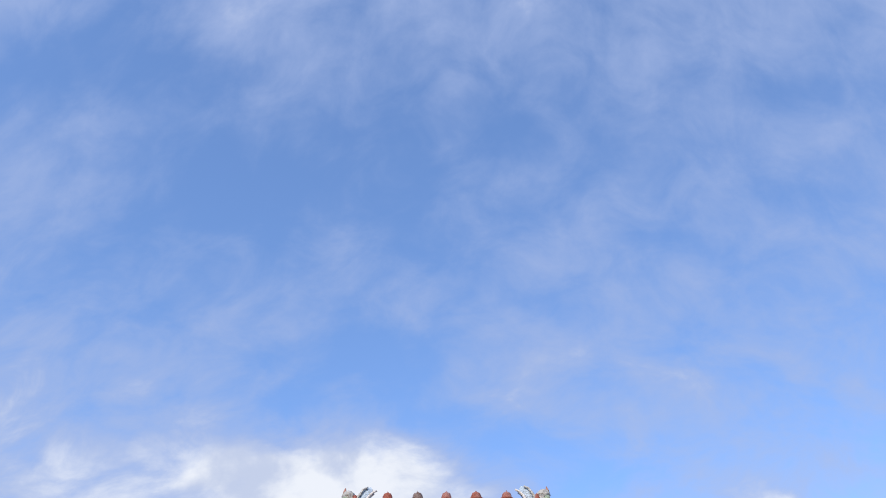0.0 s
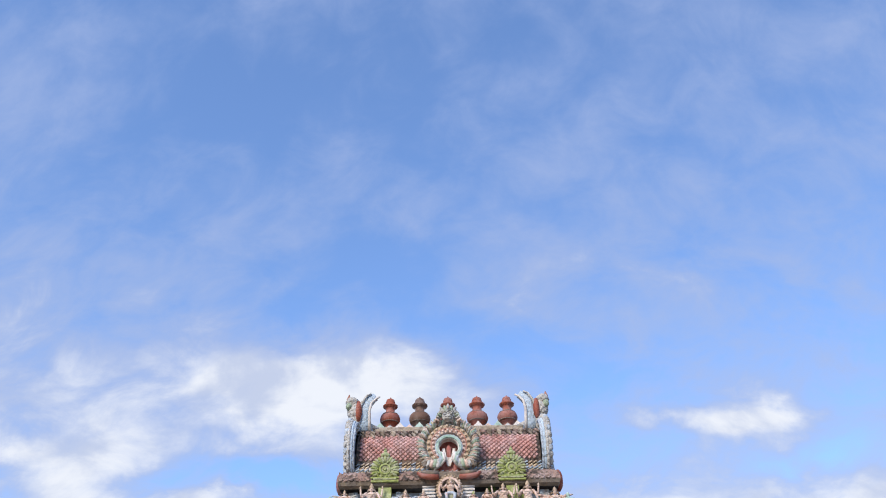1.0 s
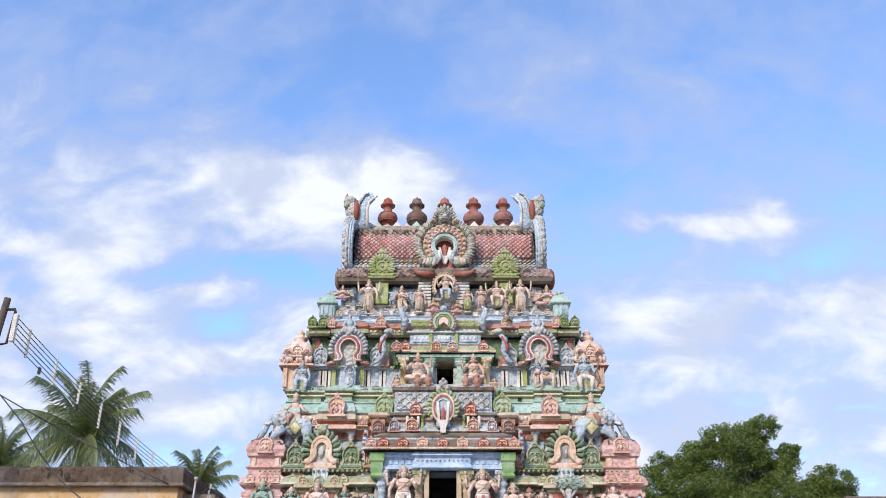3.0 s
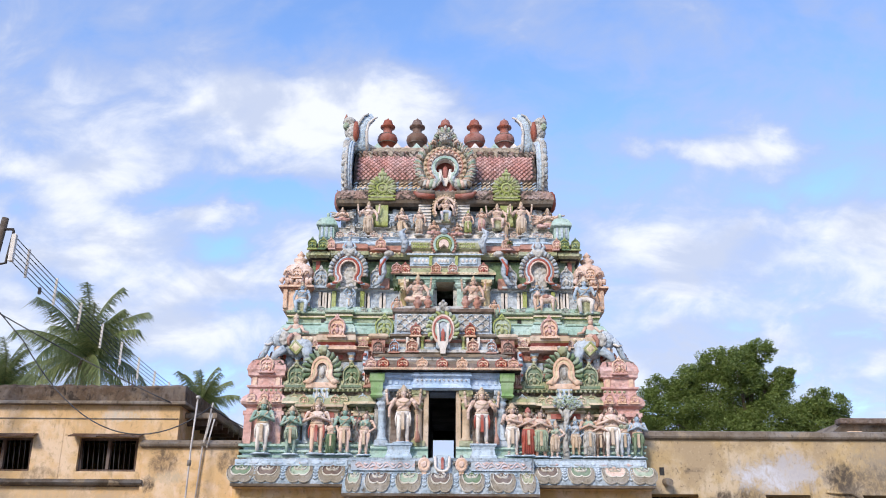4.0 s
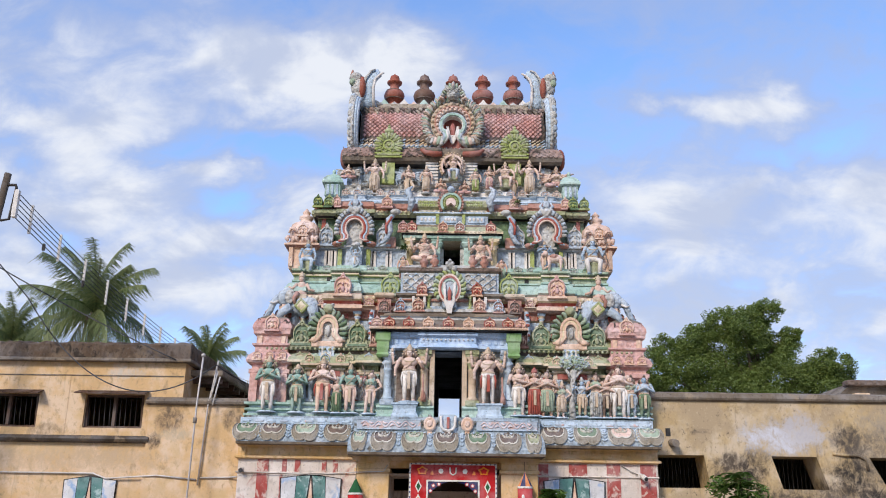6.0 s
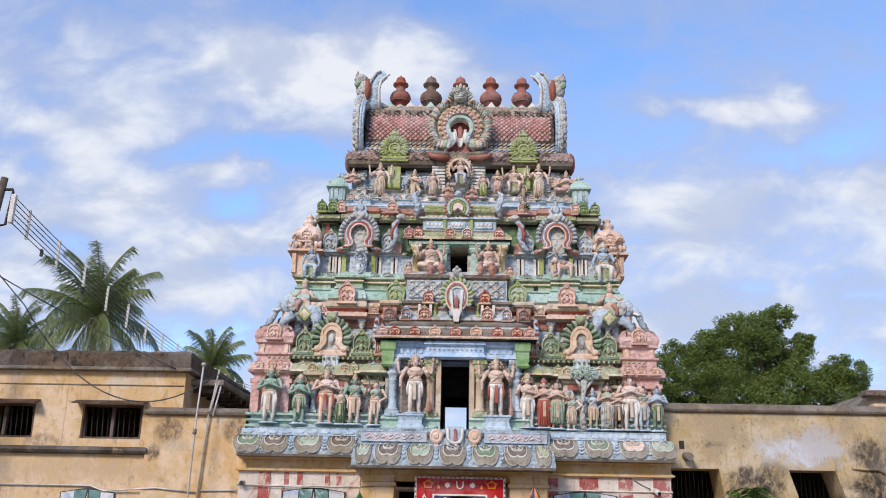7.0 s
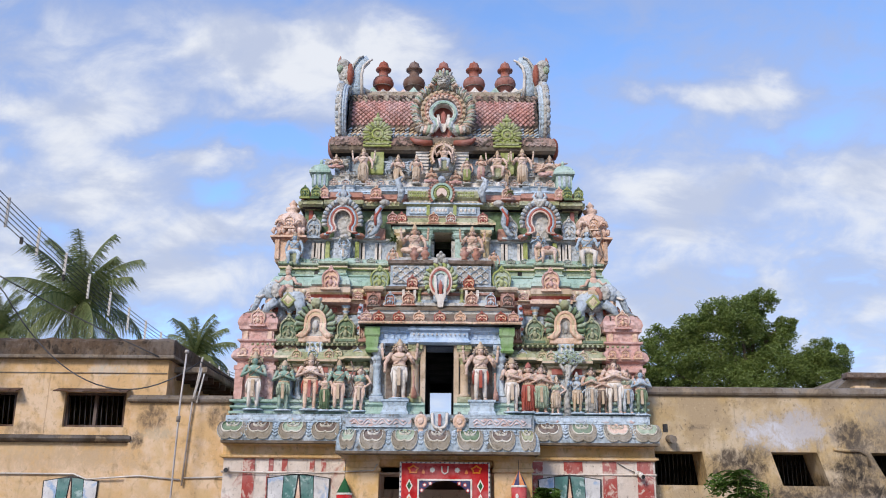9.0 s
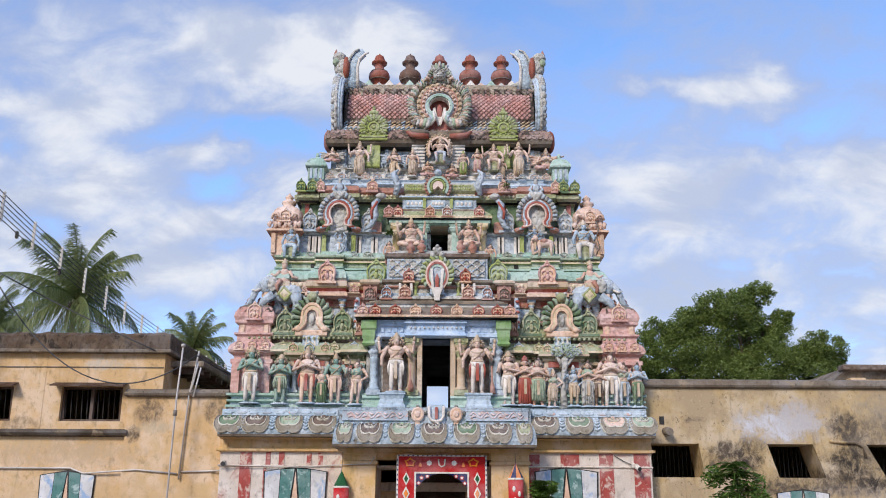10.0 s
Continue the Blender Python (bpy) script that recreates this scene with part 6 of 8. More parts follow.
        g.ell(P(*[h * 0.85 + e * 0.15 for h, e in zip(hand, elbow)]), R(0.032, 0.032, 0.014), gold, 7, 4)

    for s in (-1, 1):
        if arms == "anjali":
            arm(s, (s * 0.185, -0.04, 0.57), (s * 0.016, -0.13, 0.66))
        elif arms == "hip":
            arm(s, (s * 0.21, 0.0, 0.59), (s * 0.11, -0.06, 0.5) if s > 0 else (s * 0.19, -0.09, 0.74))
        elif arms == "bow":
            arm(s, (s * 0.19, -0.01, 0.57), (s * 0.2, -0.08, 0.63) if s > 0 else (s * 0.17, -0.03, 0.44))
        elif arms == "side":
            arm(s, (s * 0.17, -0.05, 0.58), (-0.1 + s * 0.05, -0.12, 0.65))
        elif arms == "dance":
            arm(s, (s * 0.22, -0.01, 0.62), (s * 0.2, -0.05, 0.76) if s < 0 else (s * 0.1, -0.09, 0.52))
        elif arms == "lift":
            arm(s, (s * 0.2, -0.01, 0.84), (s * 0.1, -0.03, 0.98))
        elif arms == "flute":
            arm(s, (s * 0.2, -0.05, 0.64), (0.06 + s * 0.08, -0.12, 0.77))
        elif arms == "four":
            arm(s, (s * 0.235, 0.03, 0.66), (s * 0.245, -0.01, 0.82), 0.03)
            arm(s, (s * 0.2, -0.01, 0.58), (s * 0.17, -0.1, 0.66) if s * (club or 1) < 0 else (s * 0.2, -0.04, 0.45))
            g.ell(P(s * 0.25, -0.01, 0.885), R(0.028, 0.022, 0.045), gold, 7, 5)
        else:
            arm(s, (s * 0.18, 0.0, 0.57), (s * 0.165, -0.04, 0.44))
    if arms == "bow":
        g.tube([P(0.2, -0.07, 0.25), P(0.26, -0.08, 0.4), P(0.21, -0.09, 0.62), P(0.26, -0.08, 0.8), P(0.2, -0.07, 0.95)], 0.014 * k, BROWN, 6)
    if arms == "flute":
        g.tube([P(-0.16, -0.12, 0.79), P(0.12, -0.13, 0.78)], 0.012 * k, TAN, 6)
    if club:
        limb([(club * -0.2, -0.05, 0.46), (club * -0.205, -0.05, 0.2), (club * -0.21, -0.05, 0.1), (club * -0.21, -0.05, 0.0)], [0.014, 0.018, 0.045, 0.05], BRICK)
    # head
    limb([(0, 0, 0.74), (0, -0.005, 0.79)], [0.036, 0.033], skin)
    g.ell(P(0, -0.012, 0.828), R(0.054, 0.058, 0.066), skin, 10, 7)
    g.ell(P(0, -0.068, 0.822), R(0.011, 0.016, 0.018), skin, 6, 4)
    for s in (-1, 1):
        g.ell(P(s * 0.056, 0.0, 0.82), R(0.014, 0.016, 0.032), gold, 6, 4)
        g.ell(P(s * 0.02, -0.062, 0.838), R(0.011, 0.006, 0.006), DARK, 6, 4)
        limb([(s * 0.05, 0.03, 0.86), (s * 0.085, 0.04, 0.8), (s * 0.09, 0.04, 0.74)], [0.03, 0.028, 0.012], BROWN)
    c = P(0, 0.0, 0.868)
    if crown == "tall":
        g.lathe(c, [(0.058 * k, 0), (0.064 * k, 0.012 * k), (0.056 * k, 0.03 * k), (0.058 * k, 0.042 * k), (0.044 * k, 0.066 * k), (0.045 * k, 0.075 * k), (0.028 * k, 0.1 * k), (0.03 * k, 0.108 * k), (0.006 * k, 0.134 * k)], hat or gold, 10)
    elif crown == "cap":
        g.lathe(c, [(0.062 * k, -0.01), (0.064 * k, 0.02 * k), (0.05 * k, 0.06 * k), (0.02 * k, 0.1 * k), (0.005 * k, 0.11 * k)], hat or gold, 10)
    elif crown == "bun":
        g.ell(P(0, 0.02, 0.875), R(0.062, 0.058, 0.04), BROWN, 9, 5).ell(P(0.02, 0.02, 0.925), R(0.034, 0.034, 0.04), BROWN, 8, 5)
    if halo:
        c = P(0, 0.05, 0.8)
        g.relief(lambda u, v, o: (u * k, c[1] - o, c[2] + v * k), [(0.12 * math.cos(t * 0.3142), 0.14 * math.sin(t * 0.3142)) for t in range(20)], [(1, -0.02, halo), (1, 0.0, halo), (0.85, 0.012, gold), (0.7, 0.0, halo)])
        for t in range(11):
            aa = radians(-10 + 20 * t)
            g.ell((0.125 * k * math.cos(aa), c[1], c[2] + 0.145 * k * math.sin(aa)), 0.018 * k, halo, 6, 4)
    if wings:
        for s in (-1, 1):
            for q in range(4):
                limb([(s * 0.1, 0.05, 0.7 - 0.03 * q), (s * (0.26 + 0.02 * q), 0.07, 0.78 - 0.08 * q), (s * (0.36 - 0.03 * q), 0.07, 0.8 - 0.14 * q)], [0.05, 0.045, 0.015], wings, 6)
    if load:
        g.ell(P(0, 0, 1.06), R(0.2, 0.14, 0.1), load, 10, 6).ell(P(0.06, 0, 1.12), R(0.1, 0.1, 0.08), load, 8, 5)
    return g


def statue(x, y, z, h, skin, cloth, arms, label, group, **kw):
    kw["wide"] = kw.get("wide", 1.0) * 1.14
    g = body(skin, cloth, arms, **kw)
    top = max(v[2] for v in g.v)
    s = h / max(top, 0.5)
    g.v = [(x + a * s, y + b * s, z + c * s) for a, b, c in g.v]
    if kw.get("pose_", "stand") == "stand" and h > 0.7:
        g.lathe((x, y, z - 0.03), [(0.16 * h, 0), (0.17 * h, 0.015), (0.15 * h, 0.035)], SKY_BLUE if z < 6 else GREY, 12, 1.1, 0.8)
    return part("statue", g, None, label, category="statue", group=group)


statue(-4.22, 20.0, 3.83, 1.27, SKIN_GREEN, WHITE, "anjali", "green-skinned standing statue with joined palms and pale skirt", "statues on the first ledge", halo=OLIVE)
statue(-3.56, 20.0, 3.82, 1.09, SKIN_GREEN, SAGE, "anjali", "green-skinned statue with joined palms and short kilt", "statues on the first ledge", crown='cap', skirt=0.3, halo=OLIVE)
statue(-2.98, 20.0, 3.83, 1.25, SKIN_PALE, PEACH, "anjali", "large pale statue with joined palms and red-bordered robe", "statues on the first ledge", sash=RED, halo=TAN, wide=1.15)
statue(-2.65, 20.0, 3.82, 0.82, SKIN_PALE, LEAF_GREEN, "down", "small pale statue in a green skirt", "statues on the first ledge", crown='cap', skirt=0.02)
statue(-2.35, 20.0, 3.82, 1.12, SKIN_GREEN, SKIN_PALE, "bow", "green-skinned statue holding a bow", "statues on the first ledge")
statue(-1.90, 20.0, 3.81, 0.99, SKIN_PALE, SKIN_PALE, "hip", "pale statue with green bodice and hand on hip", "statues on the first ledge", crown='bun', bodice=SKIN_GREEN, sway=0.05)
statue(1.46, 20.0, 3.81, 1.19, SKIN_PALE, WHITE, "side", "pale statue turned aside with patterned white legs", "statues on the first ledge", crown='cap', halo=BROWN)
statue(1.82, 20.0, 3.81, 1.09, SKIN, RED, "anjali", "statue in a long red robe with joined palms", "statues on the first ledge", crown='cap', skirt=0.02, hat=RED)
statue(2.10, 20.0, 3.79, 1.07, SKIN, SAGE, "anjali", "tan statue with matted hair and grey-green wrap", "statues on the first ledge", crown='bun', wide=1.1, skirt=0.1)
statue(2.42, 20.0, 3.78, 0.83, SKIN_PALE, TAN, "dance", "dancing plaster statue with spread skirt", "statues on the first ledge", crown='tall', bodice=SAGE, skirt=0.15, sway=0.06)
statue(2.89, 20.0, 3.80, 0.90, SKIN_BLUE, TAN, "hip", "blue-grey statue with orange striped cloth", "statues on the first ledge", crown='tall', hat=GREY, bodice=STEEL)
statue(3.20, 20.0, 3.79, 1.02, SKIN, GREY, "anjali", "tan statue in a grey-green draped dress", "statues on the first ledge", crown='bun', skirt=0.02, bodice=SAGE)
statue(3.44, 20.0, 3.79, 0.92, SKIN, BROWN, "anjali", "small plaster statue in brown leggings", "statues on the first ledge", crown='bun')
statue(3.71, 20.0, 3.79, 1.21, SKIN_PALE, WHITE, "anjali", "large pale statue in white trousers with joined palms", "statues on the first ledge", crown='bun', wide=1.2)
statue(3.99, 20.0, 3.79, 0.98, SKIN, STEEL, "down", "statue in a grey-blue wrap with green scarf", "statues on the first ledge", crown='bun', bodice=SAGE)
statue(4.29, 20.0, 3.78, 0.99, SKIN_BLUE, LEAF_GREEN, "anjali", "blue-skinned statue in green leggings with joined palms", "statues on the first ledge", crown='bun', bodice=STEEL)
statue(-1.02, 19.95, 4.08, 1.32, SKIN_PALE, WHITE, "four", "pale four-armed door guardian statue leaning on a club", "door guardian statues", club=-1, wide=1.05, halo=TAN)
statue(0.77, 19.95, 4.04, 1.31, SKIN_PALE, WHITE, "four", "pale four-armed door guardian statue with a red cloth", "door guardian statues", club=-1, wide=1.05, halo=TAN, sash=RED)
statue(-3.66, 20.95, 7.36, 0.84, SKIN_BLUE, SKY_BLUE, "down", "blue seated statue on a stool", "statues on the second ledge", pose_='seat')
statue(-2.48, 20.95, 7.44, 0.71, SKIN_BLUE, SKY_BLUE, "lift", "blue dancing statue lifting a rounded hill overhead", "statues on the second ledge", pose_='dance', load=GREY, crown='none')
statue(-0.77, 20.9, 7.64, 0.75, SKIN, PEACH, "four", "flesh-coloured four-armed statue seated cross-legged", "statues on the second ledge", pose_='cross', wide=1.0)
statue(0.62, 20.9, 7.64, 0.71, SKIN, PEACH, "four", "flesh-coloured four-armed statue seated cross-legged with tall crown", "statues on the second ledge", pose_='cross', wide=0.95)
statue(2.21, 20.95, 7.42, 0.81, SKIN_BLUE, SKIN_PALE, "flute", "blue statue playing a flute in crossed-leg stance", "statues on the second ledge", pose_='dance', crown='tall')
statue(3.39, 20.95, 7.34, 1.04, SKIN_BLUE, WHITE, "bow", "blue seated statue with a curved bow", "statues on the second ledge", pose_='seat', halo=TAN)
statue(-1.27, 20.6, 7.10, 0.62, SKIN, BRICK, "down", "small tan attendant statue by the central bay", "statues on the second ledge", crown='bun', skirt=0.05)
statue(1.12, 20.6, 7.04, 0.62, SKIN, SAGE, "down", "small tan attendant statue by the central bay", "statues on the second ledge", crown='bun', skirt=0.05)
statue(-2.87, 21.9, 10.20, 0.42, SKIN_PALE, PINK, "anjali", "kneeling winged statue at the roof corner", "statues on the third ledge", pose_='cross', wings=GREY, wide=1.3)
statue(-2.15, 21.75, 9.71, 1.02, SKIN_PALE, TAN, "four", "standing pale four-armed statue with tall crown", "statues on the third ledge", skirt=0.08)
statue(-1.26, 21.75, 9.67, 0.88, SKIN_PALE, TAN, "side", "kneeling flying statue with raised leg", "statues on the third ledge", pose_='dance', wings=STEEL)
statue(-0.79, 21.75, 9.77, 0.77, SKIN, TAN, "down", "standing tan statue beside the central shrine", "statues on the third ledge", skirt=0.1)
statue(-0.40, 21.75, 9.77, 0.43, SKIN, PINK, "anjali", "small crouching tan statue", "statues on the third ledge", pose_='cross', crown='cap')
statue(-0.08, 21.6, 10.08, 0.72, SKIN_PALE, PANEL, "four", "white and blue seated statue in the shrine niche", "statues on the third ledge", pose_='seat', halo=TAN, wide=1.0)
statue(0.22, 21.75, 9.74, 0.40, SKIN, PINK, "anjali", "small crouching tan statue", "statues on the third ledge", pose_='cross', crown='cap')
statue(0.51, 21.75, 9.77, 0.71, SKIN, LIME, "down", "tan statue with green headdress", "statues on the third ledge", skirt=0.1, hat=LIME)
statue(0.87, 21.75, 9.84, 0.71, SKIN, PINK, "side", "tan statue with pointed crown", "statues on the third ledge", skirt=0.1)
statue(1.29, 21.75, 9.93, 0.75, SKIN_PALE, SKIN_PALE, "four", "broad seated pale statue with high crown", "statues on the third ledge", pose_='seat', wide=1.2)
statue(1.50, 21.75, 9.72, 0.56, SKIN, TAN, "down", "small standing tan statue", "statues on the third ledge", skirt=0.05)
statue(1.93, 21.75, 9.72, 1.02, SKIN_PALE, TAN, "four", "standing pale four-armed statue with draped shawl", "statues on the third ledge", skirt=0.08)
statue(2.65, 21.9, 10.00, 0.62, SKIN_PALE, PINK, "anjali", "winged kneeling statue in pink", "statues on the third ledge", pose_='cross', wings=SKIN_PALE, wide=1.2)
for x in (-1.1, 0.79):
    g = G().moulding(x - 0.27, x + 0.27, 19.78, 20.1, [(0.03, 3.7), (0.03, 3.76), (0, 3.8), (-0.02, 3.9), (0.0, 3.98), (0.03, 4.0), (0.03, 4.04)], SKY_BLUE)
    part("statue_pedestal", g, None, "pale blue moulded statue pedestal on the ledge", category="pedestal", group="guardian pedestals")


def elephant(x, y, z, s, side, label):
    """A grey elephant with raised foreleg, saddle cloth and rider, walking off the corner; one mesh."""
    g = G()

    def p(a, b, c):
        return (x + side * a * s, y + b * s, z + c * s)

    def e(c, r, m, seg=10, rows=7):
        g.ell(p(*c), tuple(v * s for v in r), m, seg, rows)

    def t(pts, rad, m, seg=8):
        g.tube([p(*q) for q in pts], [r * s for r in rad], m, seg)

    e((-0.15, 0.05, 0.62), (0.52, 0.3, 0.32), STEEL)
    e((0.42, 0.0, 0.86), (0.26, 0.22, 0.27), STEEL)
    e((0.36, -0.02, 1.06), (0.16, 0.16, 0.12), STEEL)
    e((0.24, -0.22, 0.85), (0.16, 0.04, 0.22), GREY)
    t([(0.58, -0.02, 0.88), (0.76, -0.04, 0.7), (0.84, -0.04, 0.45), (0.96, -0.04, 0.25), (1.08, -0.04, 0.2)], [0.14, 0.11, 0.09, 0.07, 0.05], STEEL)
    t([(0.6, -0.1, 0.74), (0.74, -0.16, 0.66), (0.86, -0.18, 0.7)], [0.04, 0.035, 0.01], WHITE, 6)
    t([(0.22, -0.12, 0.55), (0.48, -0.16, 0.36), (0.56, -0.16, 0.1)], [0.16, 0.12, 0.1], STEEL)
    t([(0.1, 0.2, 0.5), (0.14, 0.2, 0.0)], [0.15, 0.12], STEEL)
    t([(-0.4, -0.14, 0.55), (-0.5, -0.16, 0.3), (-0.44, -0.16, -0.05)], [0.19, 0.14, 0.12], STEEL)
    t([(-0.62, 0, 0.6), (-0.72, 0, 0.35)], [0.05, 0.02], STEEL, 6)
    g.relief(lambda u, v, o: p(-0.12 + u, -0.24 - o - 0.04 * (1 - abs(v - 0.6)), v + 0.25), [(-0.24, 0.3), (-0.02, 0.08), (0.22, 0.3), (0.02, 0.56)], [(1, -0.1, LIME), (1, 0.02, LIME), (0.8, 0.04, OLIVE), (0.6, 0.03, LIME), (0.2, 0.05, CREAM)], (0, 0.3))
    # rider
    e((-0.05, 0.0, 1.0), (0.17, 0.15, 0.14), SKIN)
    e((-0.05, 0.0, 1.2), (0.15, 0.11, 0.18), SKIN)
    e((-0.04, -0.02, 1.44), (0.085, 0.09, 0.1), SKIN)
    g.lathe(p(-0.04, 0, 1.5), [(0.09 * s, 0), (0.1 * s, 0.03 * s), (0.06 * s, 0.1 * s), (0.02 * s, 0.18 * s)], TAN, 9)
    t([(0.08, -0.05, 1.28), (0.2, -0.1, 1.12), (0.32, -0.1, 1.18)], [0.055, 0.045, 0.035], SKIN, 7)
    t([(-0.2, -0.05, 1.28), (-0.3, -0.08, 1.1), (-0.46, -0.1, 1.06)], [0.055, 0.045, 0.035], SKIN, 7)
    t([(0.02, -0.18, 0.98), (0.12, -0.24, 0.8), (0.08, -0.26, 0.62)], [0.08, 0.06, 0.045], BRICK, 7)
    return part("elephant_statue", g, None, label, category="statue", group="elephant statues at the corners")


elephant(-3.74, 20.6, 5.92, 0.8, -1, "blue-grey elephant statue with rider stepping onto a pink roof")
elephant(3.48, 20.6, 5.92, 0.8, 1, "weathered grey elephant statue with rider and lime saddle cloth")


def cow(x, y, z, s):
    g = G()
    g.ell((x, y, z + 0.6 * s), (0.42 * s, 0.2 * s, 0.22 * s), SKIN_PALE, 10, 7).ell((x - 0.45 * s, y - 0.04, z + 0.82 * s), (0.13 * s, 0.12 * s, 0.15 * s), SKIN_PALE, 8, 6).ell((x - 0.56 * s, y - 0.06, z + 0.76 * s), (0.1 * s, 0.09 * s, 0.08 * s), SKIN_PALE, 8, 5)
    for a, b in ((-0.28, -0.1), (-0.24, 0.1), (0.26, -0.1), (0.3, 0.1)):
        g.tube([(x + a * s, y + b * s, z + 0.55 * s), (x + a * s, y + b * s, z + 0.28 * s), (x + a * 1.05 * s, y + b * s, z)], [0.1 * s, 0.06 * s, 0.05 * s], SKIN_PALE, 7)
    for q in (-1, 1):
        g.tube([(x - 0.42 * s, y + q * 0.06 * s, z + 0.94 * s), (x - 0.4 * s, y + q * 0.14 * s, z + 1.04 * s)], [0.035 * s, 0.01 * s], BROWN, 6)
    g.tube([(x + 0.42 * s, y, z + 0.68 * s), (x + 0.5 * s, y, z + 0.45 * s), (x + 0.48 * s, y, z + 0.25 * s)], [0.04 * s, 0.025 * s, 0.03 * s], TAN, 6)
    g.ell((x - 0.05 * s, y - 0.14 * s, z + 0.68 * s), (0.2 * s, 0.08 * s, 0.12 * s), BRICK, 8, 5)
    return part("cow_statue", g, None, "small pale cow statue beside the flute player", category="statue", group="")


cow(2.45, 20.9, 7.44, 0.52)
# plaster tree among the statues
g = G().tube([(2.68, 20.05, 3.74), (2.66, 20.05, 4.2), (2.7, 20.05, 4.6), (2.72, 20.02, 4.85)], [0.1, 0.06, 0.06, 0.09], GREY, 8)
for a in (-0.2, 0.0, 0.2):
    g.tube([(2.7, 20.05, 4.62), (2.72 + a, 20.0, 4.9)], [0.05, 0.03], GREY, 6)
rnd = random.Random(4)
for i in range(150):
    a, r = rnd.uniform(0, 6.28), rnd.random() ** 0.5
    g.ell((2.73 + 0.34 * r * math.cos(a), 19.98 - 0.1 * (1 - r), 4.97 + 0.16 * r * math.sin(a) + 0.03), (0.035, 0.03, 0.026), SAGE if i % 3 else STEEL, 5, 4)
part("tree_statue", g, None, "plaster tree with grey-green leaf canopy among the statues", category="statue")
for x, y, z in ((-0.76, 20.55, 7.38), (-0.5, 20.55, 7.4), (0.42, 20.55, 7.4), (0.7, 20.55, 7.38)):
    g = G().lathe((x, y, z), [(0.06, 0), (0.08, 0.02), (0.05, 0.05), (0.1, 0.1), (0.11, 0.16), (0.06, 0.21), (0.05, 0.25), (0.08, 0.28), (0.03, 0.32)], BRICK, 12)
    part("plaster_pot", g, None, "small brown plaster pot on the ledge", category="pot", group="pots on the second ledge")


def weed(x, y, z, r, seed):
    """A tuft of weeds rooted in a ledge."""
    rr = random.Random(seed)
    g = G()
    for i in range(60):
        a = rr.uniform(0, 6.28)
        d = Vector((math.cos(a), math.sin(a) * 0.6, rr.uniform(0.1, 1.2))).normalized() * r * rr.uniform(0.4, 1.0)
        b = Vector((x, y, z))
        w = Vector((-math.sin(a), 0.2, 0)) * r * 0.07
        g.add([b, b + d * 0.5 + w, b + d - Vector((0, 0, r * 0.3)), b + d * 0.5 - w], [(0, 1, 2, 3)], WEED)
    part("weed", g, None, "tuft of green weeds growing from the tower ledge", category="plant", group="weeds on the tower")


WEED = leaf("weed_leaf", (0.05, 0.09, 0.02), (0.16, 0.20, 0.06))
weed(-1.28, 20.9, 7.95, 0.3, 1)
weed(1.55, 21.0, 9.25, 0.22, 2)
weed(0.98, 21.9, 10.5, 0.3, 3)
weed(-0.82, 20.3, 6.2, 0.14, 4)

# ---- street, walls, houses ----
GROUND = weathered("dusty_ground", (0.50, 0.44, 0.37), 0.4, patch=[((0.40, 0.36, 0.31), 0.6, 0.5, 0.7)], scale=0.6)
g = G().add([(-900, -700, 0), (900, -700, 0), (900, 1500, 0), (-900, 1500, 0)], [(0, 1, 2, 3)], GROUND)
part("ground", g, None, "bare dusty ground", category="ground", kind="structure")
OCHRE_WALL = weathered("ochre_wall", (0.82, 0.68, 0.49), 0.35, patch=[((0.80, 0.68, 0.50), 0.9, 0.54, 0.72)], stain=(0.30, 0.25, 0.19),
                       spots=[(-7.6, 4.7, 0.45, 0.14, (0.76, 0.74, 0.70), 0.8), (-9.4, 2.95, 1.2, 0.2, (0.82, 0.72, 0.56), 0.9), (-7.8, 2.85, 0.8, 0.22, (0.74, 0.64, 0.50), 0.85), (-6.45, 3.65, 0.4, 0.34, (0.40, 0.34, 0.28), 0.9), (-5.0, 3.7, 0.3, 0.3, (0.36, 0.31, 0.26), 0.85), (-8.6, 2.75, 2.6, 0.3, (0.76, 0.66, 0.54), 0.85), (-7.5, 1.9, 2.5, 0.4, (0.79, 0.68, 0.53), 0.7), (-6.75, 3.15, 0.16, 0.2, (0.3, 0.25, 0.2), 0.9), (-6.3, 3.3, 0.4, 0.15, (0.72, 0.66, 0.56), 0.8), (-9.3, 3.4, 0.5, 0.16, (0.5, 0.42, 0.32), 0.7)])
